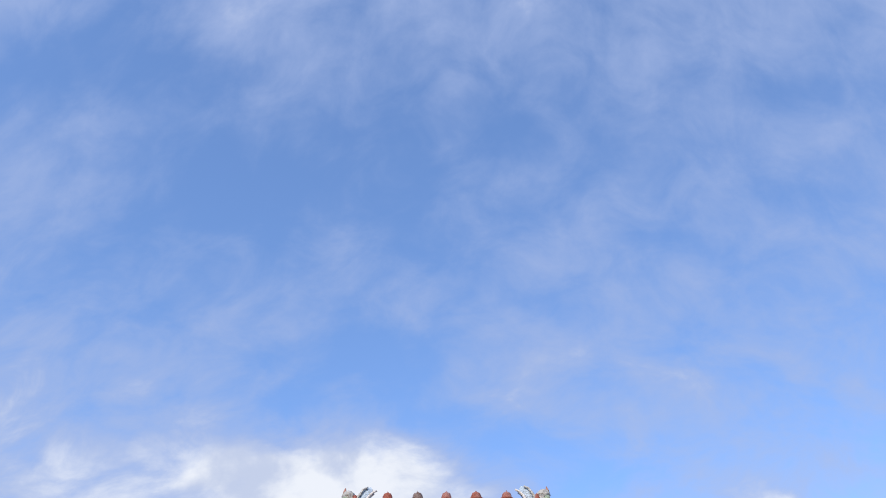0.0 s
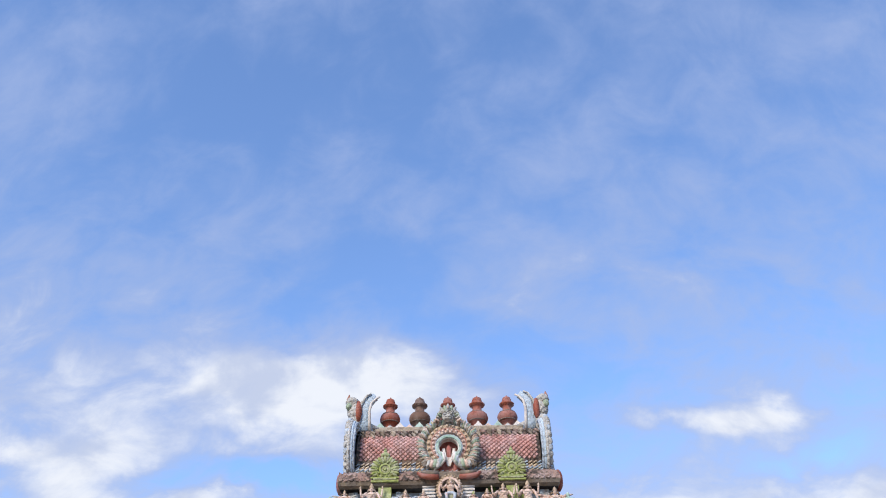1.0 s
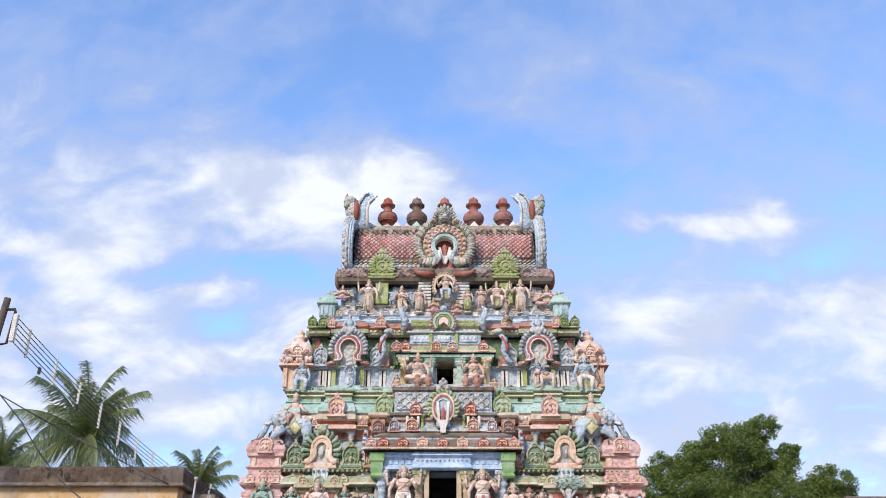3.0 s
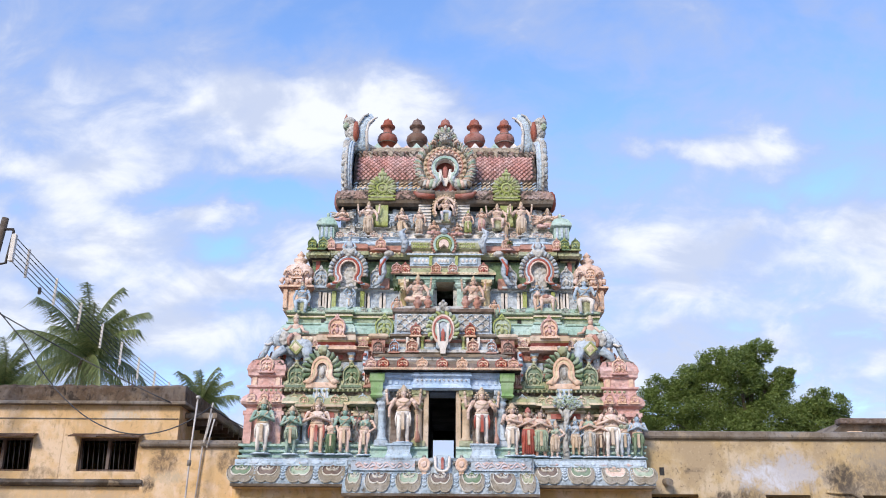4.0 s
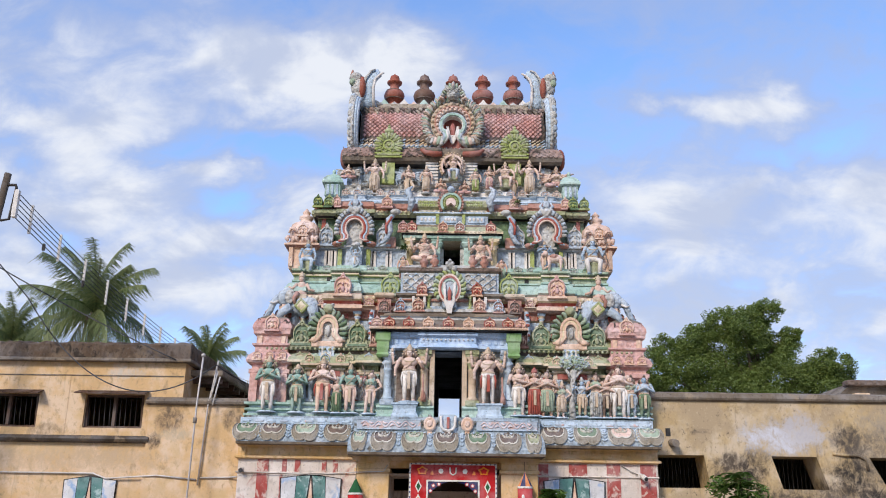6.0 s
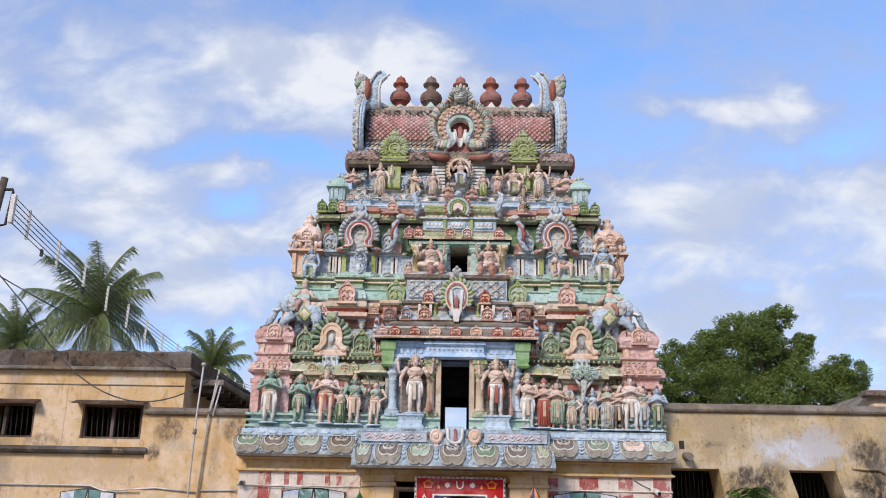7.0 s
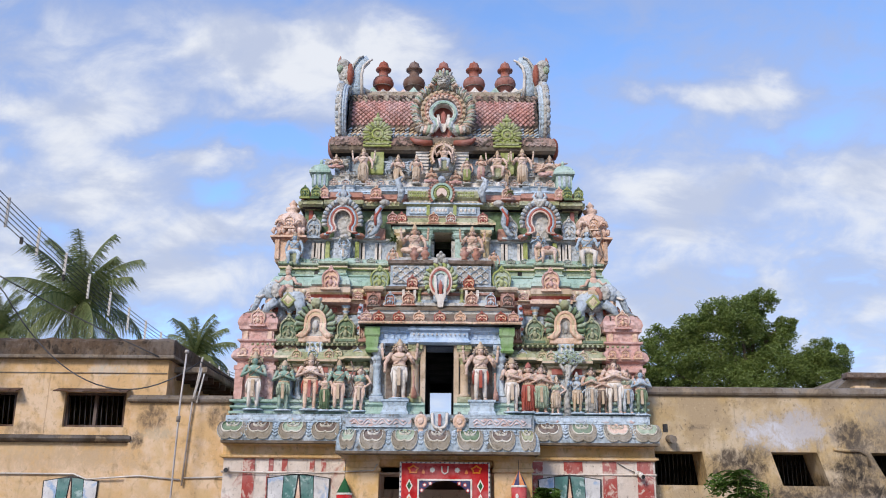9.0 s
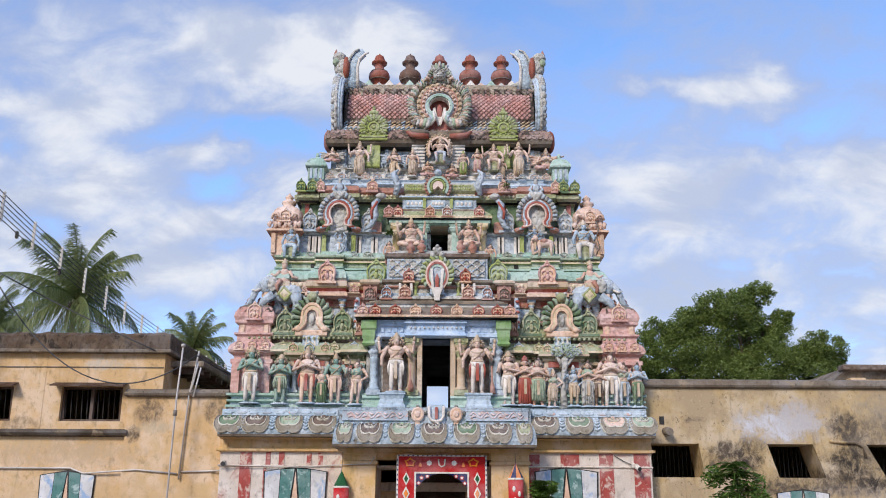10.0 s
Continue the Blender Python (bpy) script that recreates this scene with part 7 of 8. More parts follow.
SHABBY = weathered("shabby_ochre_wall", (0.74, 0.64, 0.47), 0.8, bump=0.4, patch=[((0.68, 0.60, 0.48), 0.8, 0.48, 0.64), ((0.46, 0.41, 0.35), 1.5, 0.6, 0.72)], stain=(0.22, 0.2, 0.17),
                   spots=[(7.5, 3.45, 1.1, 0.5, (0.68, 0.66, 0.65), 0.95), (7.9, 3.5, 0.5, 0.25, (0.80, 0.79, 0.78), 0.9), (9.9, 3.75, 0.8, 0.45, (0.60, 0.56, 0.50), 0.8), (6.2, 2.65, 0.55, 0.4, (0.33, 0.29, 0.25), 0.9),
                          (8.95, 2.7, 0.6, 0.55, (0.27, 0.24, 0.21), 0.9), (8.95, 3.35, 0.5, 0.3, (0.36, 0.32, 0.28), 0.8), (7.0, 2.05, 0.9, 0.2, (0.30, 0.27, 0.23), 0.85), (9.8, 2.05, 1.6, 0.2, (0.66, 0.63, 0.60), 0.9), (6.9, 3.0, 0.4, 0.3, (0.36, 0.32, 0.27), 0.8), (10.9, 2.7, 0.6, 0.7, (0.28, 0.25, 0.22), 0.9), (8.7, 2.2, 2.2, 0.35, (0.34, 0.30, 0.26), 0.9), (9.6, 3.1, 0.9, 0.6, (0.44, 0.40, 0.35), 0.8), (6.3, 2.9, 0.5, 0.2, (0.3, 0.26, 0.22), 0.85), (7.3, 3.4, 0.8, 0.36, (0.80, 0.80, 0.82), 1.0), (7.9, 3.65, 0.5, 0.42, (0.72, 0.70, 0.70), 1.0), (8.9, 2.62, 0.4, 0.4, (0.20, 0.18, 0.16), 1.0), (6.75, 2.62, 0.35, 0.35, (0.22, 0.19, 0.17), 1.0), (8.9, 3.5, 0.3, 0.35, (0.3, 0.27, 0.24), 0.9), (9.6, 2.2, 0.6, 0.14, (0.2, 0.18, 0.16), 1.0)])
IRON = weathered("rusty_iron", (0.16, 0.13, 0.11), 0.6, rough=0.7)
TIMBER = weathered("old_timber", (0.34, 0.25, 0.19), 0.6)


def prism(g, lower, upper, y0, y1, z0, z1, mat):
    """A block whose front is a quadrilateral: (x from, to) at the bottom and at the top."""
    vs = [(x, y, z) for y in (y0, y1) for x, z in ((lower[0], z0), (lower[1], z0), (upper[1], z1), (upper[0], z1))]
    return g.add(vs, [(0, 1, 2, 3), (7, 6, 5, 4), (0, 4, 5, 1), (1, 5, 6, 2), (2, 6, 7, 3), (3, 7, 4, 0)], mat)


def wall_with_openings(name, x0, x1, y0, y1, z1, zb, zt, openings, mat, label, **tags):
    """A wall with a row of openings between zb and zt: each ((left, right) at the sill, (left, right) at the head)."""
    g = G().box(x0, x1, y0, y1, 0, zb, mat).box(x0, x1, y0, y1, zt, z1, mat)
    lo = hi = x0
    for low, up in openings:
        prism(g, (lo, low[0]), (hi, up[0]), y0, y1, zb, zt, mat)
        lo, hi = low[1], up[1]
    prism(g, (lo, x1), (hi, x1), y0, y1, zb, zt, mat)
    return part(name, g, None, label, **tags)


def barred_window(name, low, up, y, zb, zt, label, bars=9, frame_mat=None, shade=False, mullion=True):
    """A frame set back in an opening, with iron bars, a middle post and, where there is one, a sunshade."""
    w = thing(name, ((low[0] + low[1]) / 2, y, zb), label, "window", kind="structure")
    fm = frame_mat or TIMBER
    g = G()
    prism(g, (low[0], low[0] + 0.07), (up[0], up[0] + 0.07), y, y + 0.1, zb, zt, fm)
    prism(g, (low[1] - 0.07, low[1]), (up[1] - 0.07, up[1]), y, y + 0.1, zb, zt, fm)
    g.box(low[0], low[1], y + 0.002, y + 0.1, zb, zb + 0.05, fm)
    g.box(up[0], up[1], y + 0.002, y + 0.1, zt - 0.05, zt, fm)
    part("window_frame", g, w)
    if mullion:
        xm = (low[0] + low[1] + up[0] + up[1]) / 4
        part("mullion", G().box(xm - 0.035, xm + 0.035, y - 0.01, y + 0.1, zb + 0.05, zt - 0.05, fm, 0.008), w)
    for i in range(bars):
        t = (i + 0.7) / (bars + 0.4)
        part("bar", G().tube([(low[0] + (low[1] - low[0]) * t, y + 0.05, zb + 0.04), (up[0] + (up[1] - up[0]) * t, y + 0.05, zt - 0.04)], 0.011, IRON, 6), w)
    if shade:
        g = G()
        n = 10
        for i in range(n):
            xa, xb = up[0] - 0.12 + i * (up[1] - up[0] + 0.24) / n, up[0] - 0.12 + (i + 1) * (up[1] - up[0] + 0.24) / n
            dz = 0.012 * math.sin(i * 1.9)
            g.add([(xa, y - 0.42, zt + 0.0 + dz), (xb, y - 0.42, zt + dz), (xb, y - 0.1, zt + 0.09), (xa, y - 0.1, zt + 0.09), (xa, y - 0.42, zt - 0.025 + dz), (xb, y - 0.42, zt - 0.025 + dz), (xb, y - 0.1, zt + 0.065), (xa, y - 0.1, zt + 0.065)],
                  [(0, 1, 2, 3), (7, 6, 5, 4), (4, 5, 1, 0), (5, 6, 2, 1), (7, 4, 0, 3), (6, 7, 3, 2)], TIMBER)
        part("sunshade", g, w, "warped rusty sunshade")
    return w


# right-hand compound wall with deep skewed openings
right_open = [((4.62, 5.76), (4.6, 5.66)), ((7.38, 8.4), (7.17, 8.18)), ((9.72, 10.75), (9.36, 10.4)), ((11.9, 12.9), (11.7, 12.7))]
wall = wall_with_openings("wall_right", 4.5, 16.0, 20.42, 21.26, 4.26, 2.31, 3.03, right_open, SHABBY, "stained ochre compound wall with grey plaster patches", category="wall", kind="structure")
for i, (low, up) in enumerate(right_open):
    barred_window("window_%d" % (i + 3), (up[0] - 0.1, low[1] + 0.1), (up[0] - 0.1, low[1] + 0.1), 21.28, 2.22, 3.1, "deep unglazed window with iron bars in the stained wall", 14, DARK_WOOD_AND_INFILL, False, False)
g = G()
course(g, [(4.5, 16, 20.4, 4.24), (4.5, 16, 20.34, 4.27), (4.5, 16, 20.32, 4.31), (4.5, 16, 20.36, 4.42), (4.5, 16, 20.44, 4.45)], MOULD, 21.3)
part("coping", g, wall, "rounded mouldy cement coping")


g = G().tube([(8.55, 20.4, 3.1), (8.8, 20.38, 3.07), (9.1, 20.38, 3.07), (9.28, 20.39, 2.98), (9.3, 20.4, 2.75)], 0.035, SHABBY, 6)
part("plaster_lip", g, wall, "broken plaster lip")
painted_emblem(wall, 7.84, 20.40, 1.15, 0.8, 2.05)
# flat near-black plate in place of a hole, its shade as colour
g = G().box(4.82, 4.93, 20.412, 20.43, 3.44, 3.62, DARK, 0.002)
part("vent_hole", g, wall, "near-black plate for the shade in a small vent hole")
g = G().tube([(4.95, 20.45, 3.3), (4.95, 20.25, 3.28), (4.97, 20.1, 3.26)], [0.085, 0.095, 0.08], MOULD, 10)
part("rain_spout", g, wall, "stubby stone rain spout")

# added roof and walls behind the right-hand wall, keeping its windows dark
part("cloister_wall", G().box(4.5, 16, 23.4, 23.6, 0, 4.1, MOULD), wall)
part("cloister_roof", G().box(4.5, 16, 21.26, 23.4, 4.0, 4.2, MOULD), wall)
part("cloister_end", G().box(15.8, 16, 21.26, 23.4, 0, 4.0, MOULD), wall)

# roof beyond the right-hand wall
g = G()
g.add([(9.9, 24.5, 4.5), (10.8, 24.0, 5.32), (16, 24.0, 5.32), (16, 24.5, 4.5), (10.8, 30, 5.32), (16, 30, 5.32), (9.9, 30, 4.5)], [(0, 3, 2, 1), (1, 2, 5, 4), (0, 1, 4, 6)], MOULD)
g.box(10.8, 16, 24.2, 29, 0, 5.0, OCHRE_WALL).box(10.6, 16, 23.95, 24.3, 5.2, 5.36, BROWN, 0.03).box(10.75, 11.15, 23.9, 24.2, 4.7, 5.0, OCHRE_WALL, 0.02)
part("far_building", g, None, "low house with dark sloping cement roof behind the wall", category="house")

# left-hand house
PARAPET = weathered("sooty_cement", (0.36, 0.29, 0.225), 0.9, bump=0.9, patch=[((0.47, 0.40, 0.32), 3.0, 0.50, 0.66), ((0.22, 0.185, 0.15), 4.0, 0.54, 0.66)])
house = thing("house", (-10, 23, 0), "ochre limewashed house with dark cement parapet", "house")
HX = -6.22
wins = [((-8.46, -7.10), (-8.5, -7.12)), ((-10.9, -9.53), (-10.95, -9.56)), ((-13.4, -12.0), (-13.4, -12.0))]
g = G().box(-15, HX, 20.3, 20.6, 0, 3.44, OCHRE_WALL).box(-15, HX, 20.3, 20.6, 4.2, 4.96, OCHRE_WALL)
lo = -15
for low, up in reversed(wins):
    g.box(lo, low[0], 20.3, 20.6, 3.44, 4.2, OCHRE_WALL)
    lo = low[1]
g.box(lo, HX, 20.3, 20.6, 3.44, 4.2, OCHRE_WALL)
part("front_wall", g, house)
part("side_wall", G().box(HX - 0.3, HX, 20.6, 27, 0, 4.96, OCHRE_WALL), house)
part("back_wall", G().box(-15, HX - 0.3, 26.7, 27, 0, 4.96, OCHRE_WALL), house)
part("end_wall", G().box(-15, -14.7, 20.6, 26.7, 0, 4.96, OCHRE_WALL), house)
part("floor_slab", G().box(-14.7, HX - 0.3, 20.6, 26.7, 2.9, 3.0, MOULD), house)
g = G().box(-15.3, HX + 0.16, 20.12, 27.2, 4.94, 5.02, MOULD, 0.015)
part("roof_slab", g, house)
g = G()
worn = random.Random(5)
n = 90
rows_ = []
for k in range(n + 1):
    xx = -15.25 + (HX + 0.12 + 15.25) * k / n
    dz, dy = worn.uniform(-0.02, 0.014), worn.uniform(-0.012, 0.012)
    rows_ += [(xx, 20.45, 5.0), (xx, 20.16 + dy, 5.0), (xx, 20.15 + dy, 5.12), (xx, 20.15 - dy, 5.33 + dz), (xx, 20.19 + dy, 5.385 + dz), (xx, 20.28, 5.41 + dz * 1.3), (xx, 20.45, 5.40 + dz)]
g.add(rows_, [(7 * k + i, 7 * k + (i + 1) % 7, 7 * k + 7 + (i + 1) % 7, 7 * k + 7 + i) for k in range(n) for i in range(7)] + [tuple(range(7)), tuple(reversed(range(7 * n, 7 * n + 7)))], PARAPET)
g.box(HX - 0.16, HX + 0.12, 20.45, 27.1, 5.0, 5.38, PARAPET, 0.03)
part("parapet", g, house, "dark grey-brown mouldy cement parapet")
g = G().box(HX - 0.02, HX + 0.75, 20.75, 27, 4.72, 4.86, MOULD, 0.02)
for i in range(10):
    g.box(HX, HX + 0.7, 20.95 + i * 0.6, 21.05 + i * 0.6, 4.58, 4.72, TIMBER)
part("side_eave", g, house, "dark timber side eave")
for i, (low, up) in enumerate(wins):
    barred_window("window_%d" % (i + 7), (low[0], low[1]), (up[0], up[1]), 20.4, 3.44, 4.2, "unglazed window with iron bars and warped sunshade", 11, None, True)
LEDGE = weathered("black_ledge", (0.30, 0.26, 0.22), 0.8, bump=0.5, patch=[((0.52, 0.46, 0.38), 3.0, 0.56, 0.66)])
g = G()
course(g, [(-15, -6.9, 20.3, 3.1), (-15, -6.88, 20.16, 3.13), (-15, -6.87, 20.12, 3.18), (-15, -6.88, 20.16, 3.24), (-15, -6.9, 20.3, 3.27)], LEDGE, 20.34)
part("ledge", g, house, "blackened cement ledge below the windows")
g = G().box(-15, HX - 0.02, 20.28, 20.31, 4.62, 4.645, MOULD, 0.004)
part("string_line", g, house)
part("pilaster_strip", G().box(-9.15, -8.85, 20.292, 20.31, 3.27, 4.94, OCHRE_WALL, 0.004), house)
painted_emblem(house, -8.1, 20.28, 1.2, 0.9, 2.36)

# wall between house and tower
g = G().box(-6.93, -4.76, 20.2, 20.5, 0, 3.98, OCHRE_WALL)
link = part("wall_left", g, None, "ochre compound wall with flaking mould-stained plaster", category="wall", kind="structure")
g = G()
course(g, [(-6.95, -4.7, 20.16, 3.96), (-7.0, -4.7, 20.1, 3.99), (-7.0, -4.7, 20.08, 4.04), (-6.97, -4.7, 20.14, 4.12), (-6.93, -4.7, 20.2, 4.14)], MOULD, 20.56)
part("coping", g, link, "rounded mouldy coping")

# pipes and poles on the left
STEEL_PIPE = weathered("galvanised_pipe", (0.72, 0.69, 0.66), 0.4, rough=0.5, metal=0.3, bump=0.1)
g = G().tube([(-5.74, 19.6, 0.0), (-5.72, 19.6, 1.8), (-5.69, 19.6, 3.91), (-5.64, 19.6, 5.0)], 0.021, STEEL_PIPE, 8)
pole = part("pipe_pole", g, None, "leaning galvanised pipe pole against the wall", category="pole")
part("cap", G().lathe((-5.64, 19.6, 4.98), [(0.05, 0), (0.05, 0.05), (0.02, 0.07)], STEEL_PIPE, 10), pole)
part("clamp", G().tube([(-5.7, 19.6, 3.5), (-5.695, 19.6, 3.62)], 0.045, MOULD, 8), pole)
g = G().tube([(-5.66, 20.14, 2.2), (-5.6, 20.14, 3.6), (-5.57, 20.12, 4.02), (-5.5, 20.1, 4.4), (-5.42, 20.1, 4.98)], 0.021, STEEL_PIPE, 8)
part("pipe_pole", g, None, "thin galvanised pipe tied to the wall coping", category="pole")
for x, dz in ((-5.52, 0.12), (-5.46, 0.0)):
    g = G().tube([(x, 20.05, 3.95 + dz), (x + 0.12, 20.05, 4.6 + dz)], 0.018, WHITE, 6)
    part("cable_sleeve", g, None, "short white cable sleeve on the pipe", category="cable sleeve", group="cable sleeves")
g = G().tube([(-10.5, 20.26, 2.43), (-8.05, 20.26, 2.43), (-7.98, 20.24, 2.40), (-7.75, 20.24, 2.32), (-6.6, 20.17, 2.40), (-5.72, 20.17, 2.32)], 0.02, STEEL_PIPE, 7)
g.tube([(-5.66, 20.17, 2.36), (-5.0, 20.17, 2.38), (-4.78, 20.1, 2.39)], 0.02, STEEL_PIPE, 7)
part("conduit", g, None, "pale electrical conduit along the ochre wall", category="conduit")

# overhead lines
CABLE = weathered("black_cable", (0.19, 0.19, 0.20), 0.2, rough=0.6, bump=0.0)


def sag(a, b, drop, n=24):
    a, b = Vector(a), Vector(b)
    return [a.lerp(b, i / n) - Vector((0, 0, drop * 4 * (i / n) * (1 - i / n))) for i in range(n + 1)]


P0, P1 = (-10.12, 18.95, 8.65), (-10.0, 46.0, 8.3)
lines = thing("power_line", P0, "overhead line of six parallel wires with white spacers", "power line")
for k in range(6):
    part("wire", G().tube(sag((P0[0], P0[1], P0[2] - k * 0.12), (P1[0], P1[1], P1[2] - k * 0.12), 0.75, 36), 0.011, CABLE, 5), lines)
for k in range(15):
    p = sag(P0, P1, 0.75, 32)[1 + k * 2]
    part("spacer", G().box(p.x - 0.03, p.x + 0.03, p.y - 0.02, p.y + 0.02, p.z - 0.66, p.z + 0.06, WHITE, 0.008), lines, "white spacer bar")
for k, j in enumerate((2, 5)):
    p = sag(P0, P1, 0.75, 32)[j]
    part("clamp", G().box(p.x - 0.03, p.x + 0.03, p.y - 0.03, p.y + 0.03, p.z - 0.72, p.z - 0.54, IRON, 0.01), lines)
POLE_GREY = weathered("pole_wood", (0.36, 0.31, 0.26), 0.5)
up = thing("utility_pole", (-10.4, 19.0, 0), "leaning weathered utility pole with iron bracket", "utility pole")
part("pole", G().tube([(-11.1, 19.0, 0), (-10.68, 19.0, 6.0), (-10.42, 19.0, 9.1)], [0.11, 0.09, 0.08], POLE_GREY, 10), up)
part("bracket", G().tube([(-10.34, 18.9, 8.78), (-10.14, 18.9, 8.78), (-10.12, 18.9, 8.72), (-10.18, 18.9, 7.95), (-10.36, 18.9, 7.92)], 0.035, IRON, 6), up, "bent iron bracket")
part("insulator_bar", G().box(-10.12, -10.02, 18.84, 18.94, 7.98, 8.66, WHITE, 0.02), up, "white insulator bar")
end = (-5.44, 20.0, 4.86)
part("cable", G().tube([(-12.0, 19.3, 8.6)] + [tuple(p) for p in sag((-9.66, 19.3, 6.22), end, 1.25, 20)], 0.014, CABLE, 6), None, "slack black service cable looping to the pipe", category="cable")
part("cable", G().tube(sag((-13.0, 19.0, 8.4), (-6.4, 20.1, 4.98), 0.15, 20), 0.014, CABLE, 6), None, "black cable running down to the parapet", category="cable")
part("cable", G().tube(sag(end, (-4.6, 21.5, 4.5), 0.05, 8), 0.012, CABLE, 6), None, "short black cable from the pipe to the tower", category="cable")

# banner in the gate
CLOTH = weathered("red_banner_cloth", (0.74, 0.13, 0.14), 0.1, rough=0.9)
NAVY = weathered("navy_cloth", (0.16, 0.17, 0.38), 0.1, rough=0.9)
ORANGE = weathered("orange_cloth", (0.90, 0.52, 0.16), 0.1, rough=0.9)
GREEN_CLOTH = weathered("green_cloth", (0.16, 0.36, 0.22), 0.1, rough=0.9)
WHITE_CLOTH = weathered("white_cloth", (0.86, 0.84, 0.80), 0.1, rough=0.9)
banner = thing("gate_banner", (0, 19.55, 0.6), "red embroidered cloth banner framing the gate opening", "banner")


def wave(x, z):
    return 19.5 + 0.015 * math.sin(x * 9 + z * 2) + 0.012 * math.sin(z * 7 + x * 3)


def cloth(name, x0, x1, z0, z1, mat, out, nx, nz, label=""):
    g = G()
    for dy in (0, 0.008):
        vs = [(x0 + (x1 - x0) * i / nx, wave(x0 + (x1 - x0) * i / nx, z0 + (z1 - z0) * j / nz) - out + dy, z0 + (z1 - z0) * j / nz) for j in range(nz + 1) for i in range(nx + 1)]
        fs = [(j * (nx + 1) + i, j * (nx + 1) + i + 1, (j + 1) * (nx + 1) + i + 1, (j + 1) * (nx + 1) + i) for j in range(nz) for i in range(nx)]
        g.add(vs, fs if dy == 0 else [tuple(reversed(f)) for f in fs], mat, True)
    return part(name, g, banner, label)


head = cloth("top_panel", -0.94, 0.94, 2.34, 2.70, CLOTH, 0, 20, 5, "red embroidered top panel")
legs = [cloth("side_panel", x0, x1, 0.5, 2.34, CLOTH, 0, 4, 18, "red embroidered side panel") for x0, x1 in ((-0.94, -0.54), (0.54, 0.94))]
cloth("edging", -0.94, 0.94, 2.675, 2.705, WHITE_CLOTH, 0.008, 20, 1, "white edging")
for x0, x1 in ((-0.945, -0.905), (-0.57, -0.535), (0.535, 0.57), (0.905, 0.945)):
    cloth("edging", x0, x1, 0.5, 2.69 if abs(x0 + x1) > 1.4 else 2.36, WHITE_CLOTH, 0.008, 1, 18, "white edging")
cloth("edging", -0.55, 0.55, 2.325, 2.36, WHITE_CLOTH, 0.008, 14, 1, "white edging")


def motif(x, z, w, h, mats, n=4, out=0.012):
    g = G()
    pts = [(w / 2 * math.cos(2 * math.pi * i / (n * 2) + math.pi / 2) * (1 if i % 2 == 0 else 0.72), h / 2 * math.sin(2 * math.pi * i / (n * 2) + math.pi / 2) * (1 if i % 2 == 0 else 0.72)) for i in range(n * 2)]
    y = wave(x, z) - 0.01
    g.relief(front(x, y, z), pts, [(1, -0.01, mats[0]), (1, 0.004, mats[0]), (0.62, 0.007, mats[1]), (0.3, 0.009, mats[2])])
    part("motif", g, banner, "embroidered motif")


for s in (-1, 1):
    motif(s * 0.66, 2.55, 0.26, 0.2, (NAVY, ORANGE, CLOTH), 5)
    motif(s * 0.45, 2.5, 0.13, 0.17, (ORANGE, CLOTH, ORANGE), 3)
    motif(s * 0.26, 2.54, 0.2, 0.2, (WHITE_CLOTH, CLOTH, WHITE_CLOTH), 8)
    motif(s * 0.74, 2.22, 0.2, 0.28, (GREEN_CLOTH, WHITE_CLOTH, GREEN_CLOTH), 2)
    motif(s * 0.74, 1.92, 0.22, 0.3, (ORANGE, WHITE_CLOTH, ORANGE), 2)
    motif(s * 0.74, 1.6, 0.22, 0.3, (GREEN_CLOTH, ORANGE, CLOTH), 2)
    # swags hanging in the corners
    g = G()
    n = 8
    pts = [(s * 0.53, 2.33), (s * 0.53, 2.05)] + [(s * (0.53 - 0.43 * i / n), 2.05 + 0.26 * math.sin(i / n * math.pi / 2)) for i in range(1, n + 1)]
    vs = [(x, wave(x, z) - 0.004, z) for x, z in pts] + [(x, wave(x, z) + 0.004, z) for x, z in pts]
    m = len(pts)
    order = list(range(m)) if s < 0 else list(reversed(range(m)))
    g.add(vs, [tuple(order), tuple(i + m for i in reversed(order))] + [(i, (i + 1) % m, m + (i + 1) % m, m + i) for i in range(m)], NAVY)
    part("swag", g, banner, "navy corner swag")
    for x, z in ((0.42, 2.24), (0.3, 2.27), (0.48, 2.13)):
        motif(s * x, z, 0.1, 0.1, (ORANGE, CLOTH, WHITE_CLOTH), 5)
g = G().tube([(-0.07, 19.475, 2.62), (-0.06, 19.47, 2.5), (0, 19.468, 2.46), (0.06, 19.47, 2.5), (0.07, 19.475, 2.62)], 0.018, WHITE_CLOTH, 5)
part("motif", g, banner, "white U-shaped motif")
for k, xx in enumerate([-0.9 + 0.1 * i for i in range(19)]):
    part("edge_stud", G().box(xx - 0.015, xx + 0.015, wave(xx, 2.69) - 0.014, wave(xx, 2.69) - 0.006, 2.68, 2.7, NAVY), banner)
for s in (-1, 1):
    for k in range(14):
        z = 2.6 - k * 0.1
        part("edge_stud", G().box(s * 0.925 - 0.012, s * 0.925 + 0.012, wave(s * 0.925, z) - 0.014, wave(s * 0.925, z) - 0.006, z - 0.018, z + 0.018, NAVY), banner)


